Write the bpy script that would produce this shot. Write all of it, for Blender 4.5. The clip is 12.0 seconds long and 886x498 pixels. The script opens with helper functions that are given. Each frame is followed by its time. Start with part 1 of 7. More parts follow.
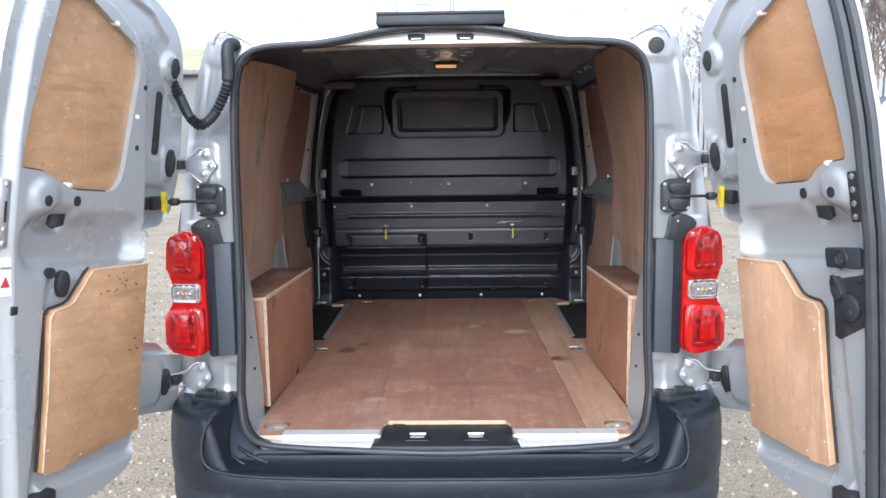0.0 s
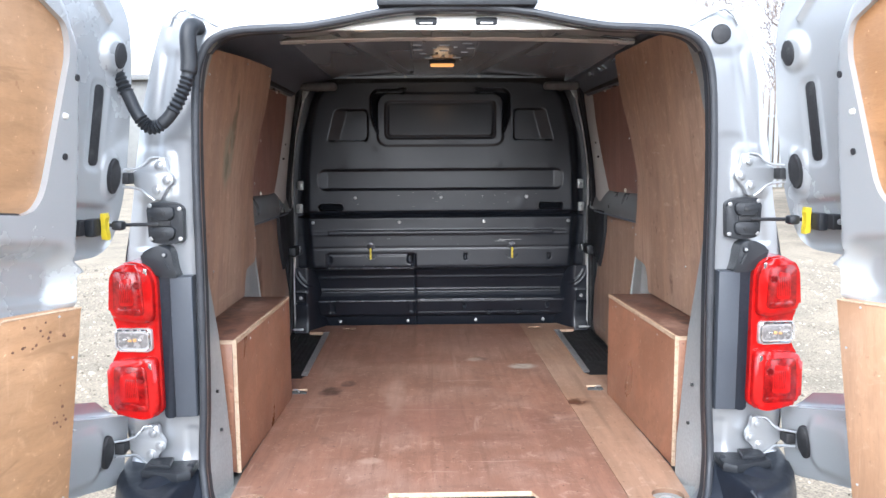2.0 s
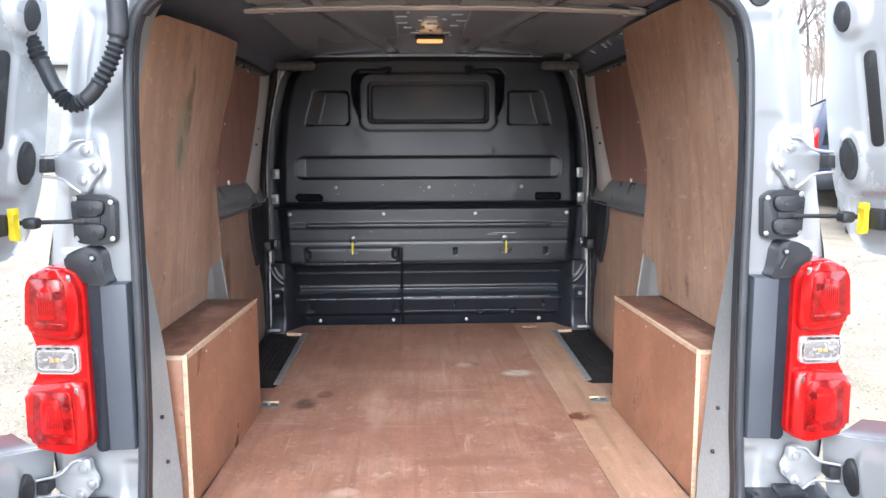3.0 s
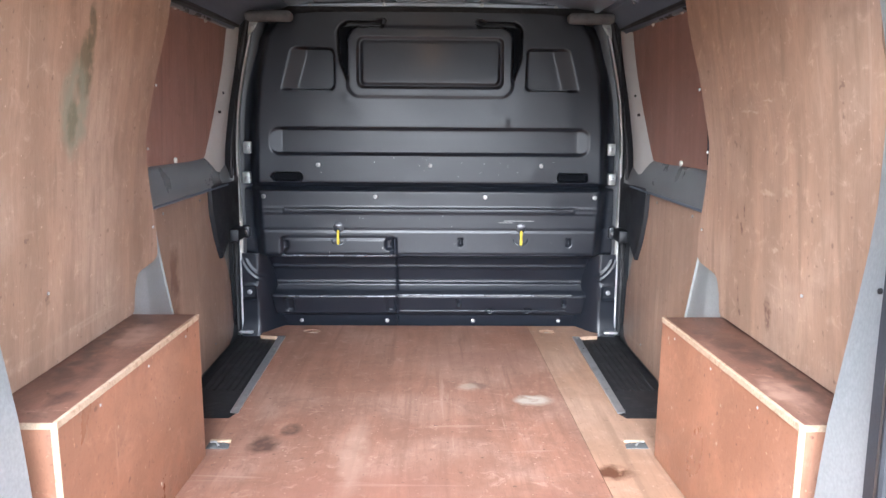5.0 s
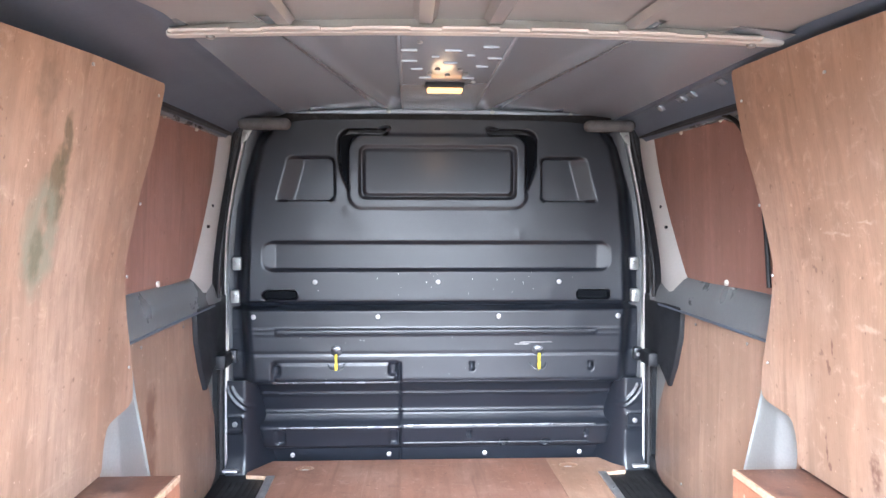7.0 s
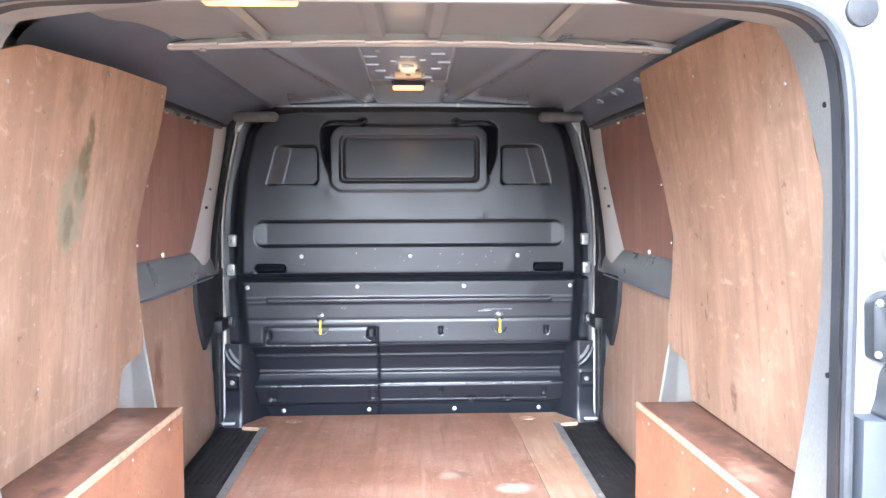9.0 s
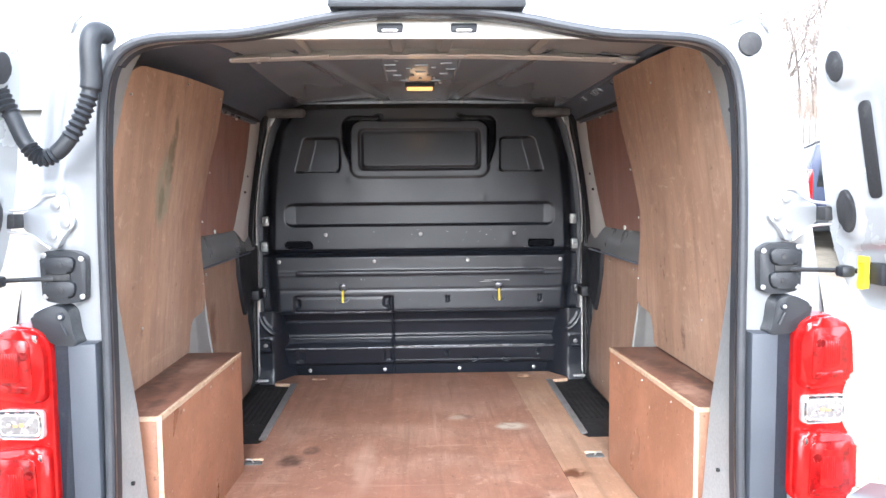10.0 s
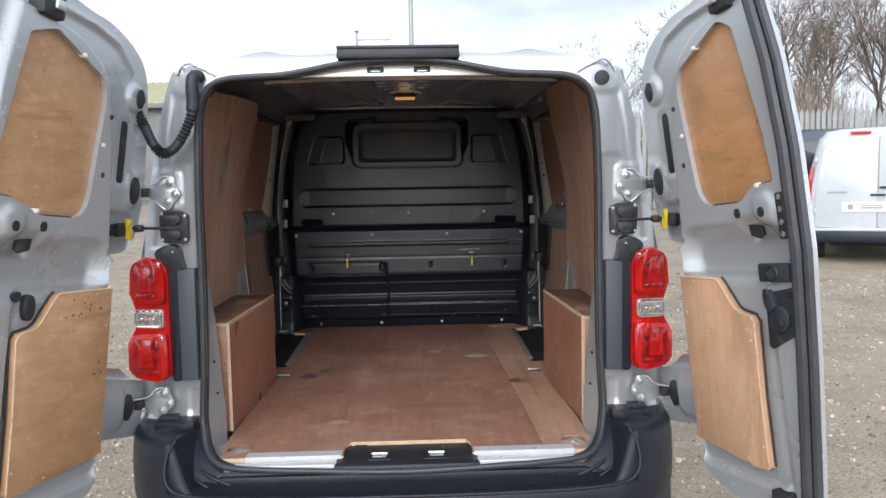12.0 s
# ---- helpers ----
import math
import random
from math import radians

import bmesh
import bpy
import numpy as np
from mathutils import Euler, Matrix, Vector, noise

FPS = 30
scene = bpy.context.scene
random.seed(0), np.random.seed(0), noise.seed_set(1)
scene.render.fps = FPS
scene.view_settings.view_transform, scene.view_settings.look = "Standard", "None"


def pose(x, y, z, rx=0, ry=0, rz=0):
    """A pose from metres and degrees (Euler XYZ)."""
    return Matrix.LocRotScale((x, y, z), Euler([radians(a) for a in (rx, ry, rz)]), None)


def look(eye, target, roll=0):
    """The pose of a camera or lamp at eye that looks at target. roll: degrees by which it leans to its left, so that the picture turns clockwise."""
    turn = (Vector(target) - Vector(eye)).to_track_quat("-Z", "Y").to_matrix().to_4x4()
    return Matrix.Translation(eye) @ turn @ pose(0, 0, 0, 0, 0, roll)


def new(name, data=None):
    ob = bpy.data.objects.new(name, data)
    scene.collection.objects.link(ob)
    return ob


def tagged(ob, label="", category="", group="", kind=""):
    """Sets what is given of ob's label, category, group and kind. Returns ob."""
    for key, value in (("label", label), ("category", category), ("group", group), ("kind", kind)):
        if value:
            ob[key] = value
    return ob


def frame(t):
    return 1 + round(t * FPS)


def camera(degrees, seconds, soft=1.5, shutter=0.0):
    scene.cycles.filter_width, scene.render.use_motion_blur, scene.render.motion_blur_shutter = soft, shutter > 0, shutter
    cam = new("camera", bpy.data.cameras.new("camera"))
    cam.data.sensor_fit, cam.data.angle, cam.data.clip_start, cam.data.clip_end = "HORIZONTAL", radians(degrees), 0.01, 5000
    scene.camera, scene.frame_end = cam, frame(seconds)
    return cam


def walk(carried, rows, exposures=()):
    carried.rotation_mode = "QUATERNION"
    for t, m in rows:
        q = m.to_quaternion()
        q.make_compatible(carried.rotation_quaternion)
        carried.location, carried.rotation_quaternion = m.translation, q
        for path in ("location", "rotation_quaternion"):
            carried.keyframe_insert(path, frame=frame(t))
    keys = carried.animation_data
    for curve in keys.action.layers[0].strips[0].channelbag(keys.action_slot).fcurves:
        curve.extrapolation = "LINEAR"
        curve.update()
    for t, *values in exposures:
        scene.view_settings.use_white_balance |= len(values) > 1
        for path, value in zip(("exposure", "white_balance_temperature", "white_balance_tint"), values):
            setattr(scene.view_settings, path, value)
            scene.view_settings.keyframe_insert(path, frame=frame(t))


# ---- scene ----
cam = camera(62.0, 12.0)
PATH = [
    (0, (0.047, -2.444, 1.521), (0.008, -0.461, 1.268), -0.7),
    (0.5, (0.041, -2.34, 1.517), (0.004, -0.356, 1.264), -0.7),
    (1, (0.041, -2.183, 1.517), (0.003, -0.2, 1.262), -0.8),
    (1.5, (-0.006, -2.078, 1.528), (-0.022, -0.094, 1.277), -0.7),
    (2, (-0.075, -1.996, 1.531), (-0.032, -0.01, 1.3), -0.4),
    (2.5, (-0.087, -1.878, 1.519), (-0.024, 0.107, 1.285), -0.5),
    (2.7, (-0.069, -1.805, 1.52), (0.002, 0.178, 1.275), -0.3),
    (4.3, (-0.039, -1.321, 1.557), (-0.007, 0.652, 1.232), 0.0),
    (4.5, (-0.039, -1.264, 1.546), (-0.004, 0.707, 1.207), 0.1),
    (5, (0.006, -1.116, 1.545), (0.038, 0.853, 1.193), 0.4),
    (5.5, (-0.011, -0.986, 1.561), (0.021, 0.982, 1.207), 0.7),
    (6, (-0.063, -0.881, 1.58), (-0.027, 1.106, 1.352), 0.6),
    (6.5, (-0.088, -0.841, 1.589), (-0.018, 1.152, 1.435), 0.3),
    (7, (-0.103, -0.838, 1.593), (-0.013, 1.158, 1.505), 0.1),
    (9, (0.015, -1.193, 1.57), (0.094, 0.802, 1.447), -0.2),
    (9.5, (-0.026, -1.423, 1.551), (0.045, 0.571, 1.415), -0.3),
    (10, (-0.026, -1.639, 1.548), (0.049, 0.354, 1.396), -0.5),
    (10.5, (0.027, -1.858, 1.519), (0.1, 0.134, 1.361), -0.4),
    (11, (0.036, -2.106, 1.522), (0.102, -0.114, 1.361), -0.7),
    (11.5, (0.025, -2.345, 1.517), (0.089, -0.354, 1.348), -1.0),
    (12, (0.056, -2.531, 1.501), (0.121, -0.539, 1.334), -1.0),
]
walk(cam, [(t, look(eye, target, roll)) for t, eye, target, roll in PATH],
     [(0.0, 1.32, 5700, 10), (0.5, 1.44, 5700, 10), (1.0, 1.63, 5700, 10), (2.0, 1.82, 5700, 10), (2.7, 1.98, 5750, 10), (4.3, 2.74, 5550, 10), (5.5, 2.95, 5500, 10), (6.0, 3.30, 5400, 10), (6.5, 3.50, 5350, 10), (7.2, 3.62, 5340, 10), (8.8, 3.58, 5380, 10),
      (9.5, 3.14, 5620, 10), (10.5, 2.2, 5880, 10), (11.0, 1.9, 5950, 10), (11.5, 1.56, 6000, 10), (12.0, 0.72, 6050, 10)])

# ---- world, sun ----
world = bpy.data.worlds.new("overcast_sky")
scene.world = world
world.use_nodes = True
wn, wl = world.node_tree.nodes, world.node_tree.links
wn.clear()
SUN_EL, SUN_AZ = radians(27), radians(190)
sky = wn.new("ShaderNodeTexSky")
sky.sky_type, sky.sun_disc = "NISHITA", False
sky.sun_elevation, sky.sun_rotation = SUN_EL, SUN_AZ
sky.air_density, sky.dust_density, sky.ozone_density = 1.0, 4.0, 1.0
gain = wn.new("ShaderNodeVectorMath")
gain.operation = "SCALE"
gain.inputs["Scale"].default_value = 0.10
tc = wn.new("ShaderNodeTexCoord")
cm = wn.new("ShaderNodeMapping")
cm.inputs["Scale"].default_value = (1.0, 1.0, 3.2)
cn = wn.new("ShaderNodeTexNoise")
cn.inputs["Scale"].default_value, cn.inputs["Detail"].default_value, cn.inputs["Roughness"].default_value = 1.7, 7.0, 0.55
cr = wn.new("ShaderNodeValToRGB")
cr.color_ramp.elements[0].position, cr.color_ramp.elements[0].color = 0.40, (0.46, 0.505, 0.545, 1)
cr.color_ramp.elements[1].position, cr.color_ramp.elements[1].color = 0.66, (1.0, 1.03, 1.07, 1)
mx = wn.new("ShaderNodeMix")
mx.data_type = "RGBA"
mx.inputs["Factor"].default_value = 0.88
bg = wn.new("ShaderNodeBackground")
bg.inputs["Strength"].default_value = 1.6
wo = wn.new("ShaderNodeOutputWorld")
wl.new(sky.outputs["Color"], gain.inputs[0])
wl.new(tc.outputs["Generated"], cm.inputs["Vector"])
wl.new(cm.outputs["Vector"], cn.inputs["Vector"])
wl.new(cn.outputs["Fac"], cr.inputs["Fac"])
wl.new(gain.outputs["Vector"], mx.inputs["A"])
wl.new(cr.outputs["Color"], mx.inputs["B"])
# a thin overcast, brighter low down and towards the sun
sx = wn.new("ShaderNodeSeparateXYZ")
zen = wn.new("ShaderNodeMapRange")
zen.inputs["From Min"].default_value, zen.inputs["From Max"].default_value = 0.0, 0.9
zen.inputs["To Min"].default_value, zen.inputs["To Max"].default_value = 1.04, 0.80
dome = wn.new("ShaderNodeVectorMath")
dome.operation = "SCALE"
wl.new(tc.outputs["Generated"], sx.inputs["Vector"])
wl.new(sx.outputs["Z"], zen.inputs["Value"])
sunward = wn.new("ShaderNodeMapRange")
sunward.inputs["From Min"].default_value, sunward.inputs["From Max"].default_value = -0.9, 0.9
sunward.inputs["To Min"].default_value, sunward.inputs["To Max"].default_value = 1.30, 0.52
both = wn.new("ShaderNodeMath")
both.operation = "MULTIPLY"
wl.new(sx.outputs["Y"], sunward.inputs["Value"])
wl.new(zen.outputs["Result"], both.inputs[0])
wl.new(sunward.outputs["Result"], both.inputs[1])
wl.new(mx.outputs["Result"], dome.inputs[0])
wl.new(both.outputs["Value"], dome.inputs["Scale"])
wl.new(dome.outputs["Vector"], bg.inputs["Color"])
wl.new(bg.outputs["Background"], wo.inputs["Surface"])

sun = new("sun", bpy.data.lights.new("sun", "SUN"))
sun.data.energy, sun.data.angle, sun.data.color = 1.5, radians(45), (1.0, 0.97, 0.92)
sun.matrix_world = look((0, 0, 0), (-math.sin(SUN_AZ) * math.cos(SUN_EL), -math.cos(SUN_AZ) * math.cos(SUN_EL), -math.sin(SUN_EL)))


# ---- materials ----
def mat(name, base, rough=0.5, metal=0.0, spots=None, spot_scale=8.0, spot_edge=(0.5, 0.7), grain=0.0, grain_scale=120.0,
        stretch=(1, 1, 1), rough_var=0.1, bump=0.0, bump_scale=200.0, coat=0.0, rand=0.0, island=False, transmission=0.0, ior=1.45):
    """A surface with fine grain, larger spots of another colour, uneven gloss and fine relief, at real size."""
    m = bpy.data.materials.new(name)
    m.use_nodes = True
    n, l = m.node_tree.nodes, m.node_tree.links
    b = n["Principled BSDF"]
    b.inputs["Metallic"].default_value = metal
    b.inputs["IOR"].default_value = ior
    b.inputs["Coat Weight"].default_value = coat
    b.inputs["Coat Roughness"].default_value = 0.12
    b.inputs["Transmission Weight"].default_value = transmission
    co = n.new("ShaderNodeTexCoord")
    mp = n.new("ShaderNodeMapping")
    mp.inputs["Scale"].default_value = stretch
    l.new(co.outputs["Object"], mp.inputs["Vector"])
    fine = n.new("ShaderNodeTexNoise")
    fine.inputs["Scale"].default_value, fine.inputs["Detail"].default_value = grain_scale, 5.0
    l.new(mp.outputs["Vector"], fine.inputs["Vector"])
    big = n.new("ShaderNodeTexNoise")
    big.inputs["Scale"].default_value, big.inputs["Detail"].default_value, big.inputs["Roughness"].default_value = spot_scale, 6.0, 0.6
    l.new(co.outputs["Object"], big.inputs["Vector"])
    ramp = n.new("ShaderNodeMapRange")
    ramp.inputs["From Min"].default_value, ramp.inputs["From Max"].default_value = spot_edge
    l.new(big.outputs["Fac"], ramp.inputs["Value"])
    c1 = n.new("ShaderNodeMix")
    c1.data_type = "RGBA"
    c1.inputs["A"].default_value = (*base, 1)
    c1.inputs["B"].default_value = (*(spots or base), 1)
    l.new(ramp.outputs["Result"], c1.inputs["Factor"])
    val = n.new("ShaderNodeMapRange")
    val.inputs["From Min"].default_value, val.inputs["From Max"].default_value = 0.3, 0.7
    val.inputs["To Min"].default_value, val.inputs["To Max"].default_value = 1 - grain, 1 + grain
    l.new(fine.outputs["Fac"], val.inputs["Value"])
    hsv = n.new("ShaderNodeHueSaturation")
    l.new(c1.outputs["Result"], hsv.inputs["Color"])
    if rand:
        oi = n.new("ShaderNodeNewGeometry" if island else "ShaderNodeObjectInfo")
        r = n.new("ShaderNodeMapRange")
        r.inputs["To Min"].default_value, r.inputs["To Max"].default_value = 1 - rand, 1 + rand
        l.new(oi.outputs["Random Per Island" if island else "Random"], r.inputs["Value"])
        mu = n.new("ShaderNodeMath")
        mu.operation = "MULTIPLY"
        l.new(val.outputs["Result"], mu.inputs[0])
        l.new(r.outputs["Result"], mu.inputs[1])
        l.new(mu.outputs["Value"], hsv.inputs["Value"])
    else:
        l.new(val.outputs["Result"], hsv.inputs["Value"])
    l.new(hsv.outputs["Color"], b.inputs["Base Color"])
    rr_ = n.new("ShaderNodeMapRange")
    rr_.inputs["From Min"].default_value, rr_.inputs["From Max"].default_value = 0.3, 0.7
    rr_.inputs["To Min"].default_value, rr_.inputs["To Max"].default_value = max(0.02, rough - rough_var), min(1, rough + rough_var)
    l.new(big.outputs["Fac"], rr_.inputs["Value"])
    l.new(rr_.outputs["Result"], b.inputs["Roughness"])
    if bump:
        bn = n.new("ShaderNodeTexNoise")
        bn.inputs["Scale"].default_value, bn.inputs["Detail"].default_value = bump_scale, 4.0
        l.new(mp.outputs["Vector"], bn.inputs["Vector"])
        bu = n.new("ShaderNodeBump")
        bu.inputs["Strength"].default_value, bu.inputs["Distance"].default_value = bump, 0.002
        l.new(bn.outputs["Fac"], bu.inputs["Height"])
        l.new(bu.outputs["Normal"], b.inputs["Normal"])
    return m


def ply(name, base, pale, dark, stretch, scuff=0.5, rough=0.5, stains=0.55, figured=0.84, grime=0.22):
    """Plywood face: long wavy figure, fine pores, pale scuffs and dark stains."""
    m = bpy.data.materials.new(name)
    m.use_nodes = True
    n, l = m.node_tree.nodes, m.node_tree.links
    b = n["Principled BSDF"]
    co = n.new("ShaderNodeTexCoord")

    def noise_node(scale, detail, st, dist=0.0, rgh=0.5):
        mp = n.new("ShaderNodeMapping")
        mp.inputs["Scale"].default_value = st
        t = n.new("ShaderNodeTexNoise")
        t.inputs["Scale"].default_value, t.inputs["Detail"].default_value = scale, detail
        t.inputs["Distortion"].default_value, t.inputs["Roughness"].default_value = dist, rgh
        l.new(co.outputs["Object"], mp.inputs["Vector"])
        l.new(mp.outputs["Vector"], t.inputs["Vector"])
        return t

    def remap(src, a, c, lo, hi):
        r = n.new("ShaderNodeMapRange")
        r.inputs["From Min"].default_value, r.inputs["From Max"].default_value = a, c
        r.inputs["To Min"].default_value, r.inputs["To Max"].default_value = lo, hi
        l.new(src, r.inputs["Value"])
        return r.outputs["Result"]

    def mix(a, c, f):
        x = n.new("ShaderNodeMix")
        x.data_type = "RGBA"
        for v, s in ((a, "A"), (c, "B")):
            if isinstance(v, tuple):
                x.inputs[s].default_value = (*v, 1)
            else:
                l.new(v, x.inputs[s])
        l.new(f, x.inputs["Factor"])
        return x.outputs["Result"]

    figure = noise_node(7, 5, tuple(c if c == 1.0 else c * 1.6 for c in stretch), 2.2)
    cathedral = noise_node(3.2, 3, tuple(c if c == 1.0 else c * 1.3 for c in stretch), 1.6)
    pores = noise_node(260, 3, stretch)
    blot = noise_node(3.0, 7, (1, 1, 1), 0.4, 0.62)
    scuffs = noise_node(22, 8, (1, 1, 1), 0.8, 0.7)
    stain = noise_node(5.5, 5, (1, 1, 1), 0.2, 0.6)
    col = mix(base, tuple(c * figured for c in base), remap(figure.outputs["Fac"], 0.38, 0.68, 0, 1))
    col = mix(col, tuple(c * 0.76 for c in base), remap(cathedral.outputs["Fac"], 0.47, 0.58, 0, 0.8))
    col = mix(col, pale, remap(blot.outputs["Fac"], 0.48, 0.72, 0, scuff))
    col = mix(col, tuple(min(1, c * 1.25) for c in pale), remap(scuffs.outputs["Fac"], 0.56, 0.70, 0, 0.7 * scuff))
    col = mix(col, dark, remap(stain.outputs["Fac"], 0.62, 0.76, 0, stains))
    col = mix(col, dark, remap(pores.outputs["Fac"], 0.54, 0.76, 0, 0.30))
    streak = noise_node(20, 3, tuple(c if c == 1.0 else c * 0.35 for c in stretch), 0.6)
    col = mix(col, tuple(c * 0.6 for c in base), remap(streak.outputs["Fac"], 0.62, 0.70, 0, 0.6))
    fibre = noise_node(46, 4, tuple(c if c == 1.0 else c * 0.45 for c in stretch), 0.5, 0.65)
    col = mix(col, tuple(c * 0.66 for c in base), remap(fibre.outputs["Fac"], 0.46, 0.72, 0, 0.55))
    # trodden-in dirt, and fine pale scratches in two directions
    dirt = noise_node(8, 9, (1, 1, 1), 0.6, 0.74)
    col = mix(col, tuple(0.55 * c for c in base), remap(dirt.outputs["Fac"], 0.50, 0.66, 0, grime))
    for st in ((1.0, 0.05, 0.3), (0.06, 1.0, 0.06)):
        scratch = noise_node(34, 3, st, 0.9, 0.6)
        col = mix(col, pale, remap(scratch.outputs["Fac"], 0.66, 0.72, 0, 0.25 + 0.5 * grime))
    chips = noise_node(85, 2, (1, 1, 1))
    specks = noise_node(52, 2, (1, 1, 1))
    col = mix(col, tuple(min(1, c * 1.3) for c in pale), remap(chips.outputs["Fac"], 0.71, 0.76, 0, 0.7))
    col = mix(col, dark, remap(specks.outputs["Fac"], 0.69, 0.75, 0, 0.7))
    l.new(col, b.inputs["Base Color"])
    l.new(remap(blot.outputs["Fac"], 0.3, 0.7, rough - 0.12, rough + 0.12), b.inputs["Roughness"])
    bu = n.new("ShaderNodeBump")
    bu.inputs["Strength"].default_value, bu.inputs["Distance"].default_value = 0.25, 0.0015
    l.new(pores.outputs["Fac"], bu.inputs["Height"])
    l.new(bu.outputs["Normal"], b.inputs["Normal"])
    return m


def smear(m, centre, radii, colour, amount=0.8, wobble=0.02, scale=28.0, edge=(0.05, 0.5), grit=(0.30, 0.55)):
    """Adds a soft stain of its own shape to a material; a radius of 0 leaves that axis free."""
    n, l = m.node_tree.nodes, m.node_tree.links
    base = n["Principled BSDF"].inputs["Base Color"]
    src = base.links[0].from_socket
    co = n.new("ShaderNodeTexCoord")
    t = n.new("ShaderNodeTexNoise")
    t.inputs["Scale"].default_value, t.inputs["Detail"].default_value = scale, 6.0
    l.new(co.outputs["Object"], t.inputs["Vector"])
    off = n.new("ShaderNodeVectorMath")
    off.operation = "MULTIPLY_ADD"
    l.new(t.outputs["Color"], off.inputs[0])
    off.inputs[1].default_value = (wobble * 2,) * 3
    l.new(co.outputs["Object"], off.inputs[2])
    mp = n.new("ShaderNodeMapping")
    mp.inputs["Scale"].default_value = [1 / r if r else 0 for r in radii]
    mp.inputs["Location"].default_value = [-(c + wobble) / r if r else 0 for c, r in zip(centre, radii)]
    l.new(off.outputs["Vector"], mp.inputs["Vector"])
    g = n.new("ShaderNodeTexGradient")
    g.gradient_type = "SPHERICAL"
    l.new(mp.outputs["Vector"], g.inputs["Vector"])
    a = n.new("ShaderNodeMapRange")
    a.inputs["From Min"].default_value, a.inputs["From Max"].default_value = edge
    a.inputs["To Max"].default_value = amount
    l.new(g.outputs["Fac"], a.inputs["Value"])
    d = n.new("ShaderNodeMapRange")
    d.inputs["From Min"].default_value, d.inputs["From Max"].default_value = grit
    l.new(t.outputs["Fac"], d.inputs["Value"])
    f = n.new("ShaderNodeMath")
    f.operation = "MULTIPLY"
    l.new(a.outputs["Result"], f.inputs[0])
    l.new(d.outputs["Result"], f.inputs[1])
    x = n.new("ShaderNodeMix")
    x.data_type = "RGBA"
    l.new(src, x.inputs["A"])
    x.inputs["B"].default_value = (*colour, 1)
    l.new(f.outputs["Value"], x.inputs["Factor"])
    l.new(x.outputs["Result"], base)
    return m


def glow(name, colour, strength):
    m = bpy.data.materials.new(name)
    m.use_nodes = True
    b = m.node_tree.nodes["Principled BSDF"]
    b.inputs["Base Color"].default_value = (*colour, 1)
    b.inputs["Emission Color"].default_value = (*colour, 1)
    b.inputs["Emission Strength"].default_value = strength
    return m


SILVER = mat("silver_paint", (0.375, 0.385, 0.40), 0.30, 0.55, (0.355, 0.365, 0.38), 3, (0.35, 0.75), 0.012, 400, rough_var=0.012, coat=0.5)
INNER = mat("silver_inner_paint", (0.42, 0.43, 0.44), 0.27, 0.35, (0.40, 0.41, 0.42), 3, (0.35, 0.75), 0.012, 300, rough_var=0.012, coat=0.3)
WALLMETAL = mat("bare_painted_steel", (0.40, 0.415, 0.405), 0.34, 0.3, (0.37, 0.385, 0.37), 9, (0.35, 0.75), 0.05, 150, rough_var=0.02)
JAMBSTEEL = mat("scuffed_jamb_steel", (0.38, 0.395, 0.39), 0.36, 0.3, (0.45, 0.465, 0.46), 22, (0.55, 0.75), 0.09, 150, rough_var=0.03)
ROOFGREY = mat("roof_underside_paint", (0.39, 0.43, 0.485), 0.26, 0.35, (0.385, 0.425, 0.48), 1.5, (0.2, 0.8), 0.012, 120, coat=0.3, rough_var=0.0)
SILLGREY = mat("window_sill_paint", (0.27, 0.285, 0.29), 0.28, 0.35, (0.24, 0.255, 0.26), 6, (0.35, 0.75), 0.04, 120, coat=0.3, rough_var=0.015)
RAILGREY = mat("slate_rail_paint", (0.175, 0.21, 0.265), 0.30, 0.3, (0.155, 0.185, 0.24), 5, (0.35, 0.75), 0.04, 120, rough_var=0.015)
DULLZINC = mat("dull_zinc", (0.40, 0.40, 0.40), 0.45, 0.6, (0.28, 0.28, 0.28), 30, (0.45, 0.7), 0.08, 300)
CREAM = mat("pale_header_paint", (0.68, 0.665, 0.63), 0.35, 0.2, (0.63, 0.615, 0.58), 5, (0.35, 0.75), 0.03, 150, coat=0.3, rough_var=0.015)
HEADER = mat("header_paint", (0.40, 0.40, 0.40), 0.34, 0.3, (0.37, 0.37, 0.37), 8, (0.4, 0.75), 0.03, 150, rough_var=0.015)
BLACKSTEEL = mat("black_painted_steel", (0.011, 0.0135, 0.020), 0.35, 0.0, (0.016, 0.019, 0.026), 5, (0.3, 0.8), 0.06, 180, rough_var=0.06, bump=0.05, bump_scale=14, coat=0.08, ior=1.47)
# paler black with the sky's reflection on edges put into its colour
EDGESHEEN = mat("black_edge_sheen", (0.22, 0.23, 0.25), 0.26, 0.6, (0.12, 0.125, 0.14), 12, (0.35, 0.7), 0.08, 180)
BLACKPLASTIC = mat("black_grained_plastic", (0.016, 0.018, 0.022), 0.48, 0.0, (0.026, 0.028, 0.032), 12, (0.5, 0.7), 0.15, 400, bump=0.3, bump_scale=700)
BUMPERPLASTIC = mat("bumper_plastic", (0.012, 0.015, 0.022), 0.44, 0.0, (0.035, 0.038, 0.045), 22, (0.60, 0.78), 0.25, 300, bump=0.15, bump_scale=600, ior=1.38)
RUBBER = mat("rubber", (0.02, 0.02, 0.022), 0.6, 0.0, (0.05, 0.05, 0.05), 20, (0.55, 0.7), 0.15, 200, bump=0.15, bump_scale=250)
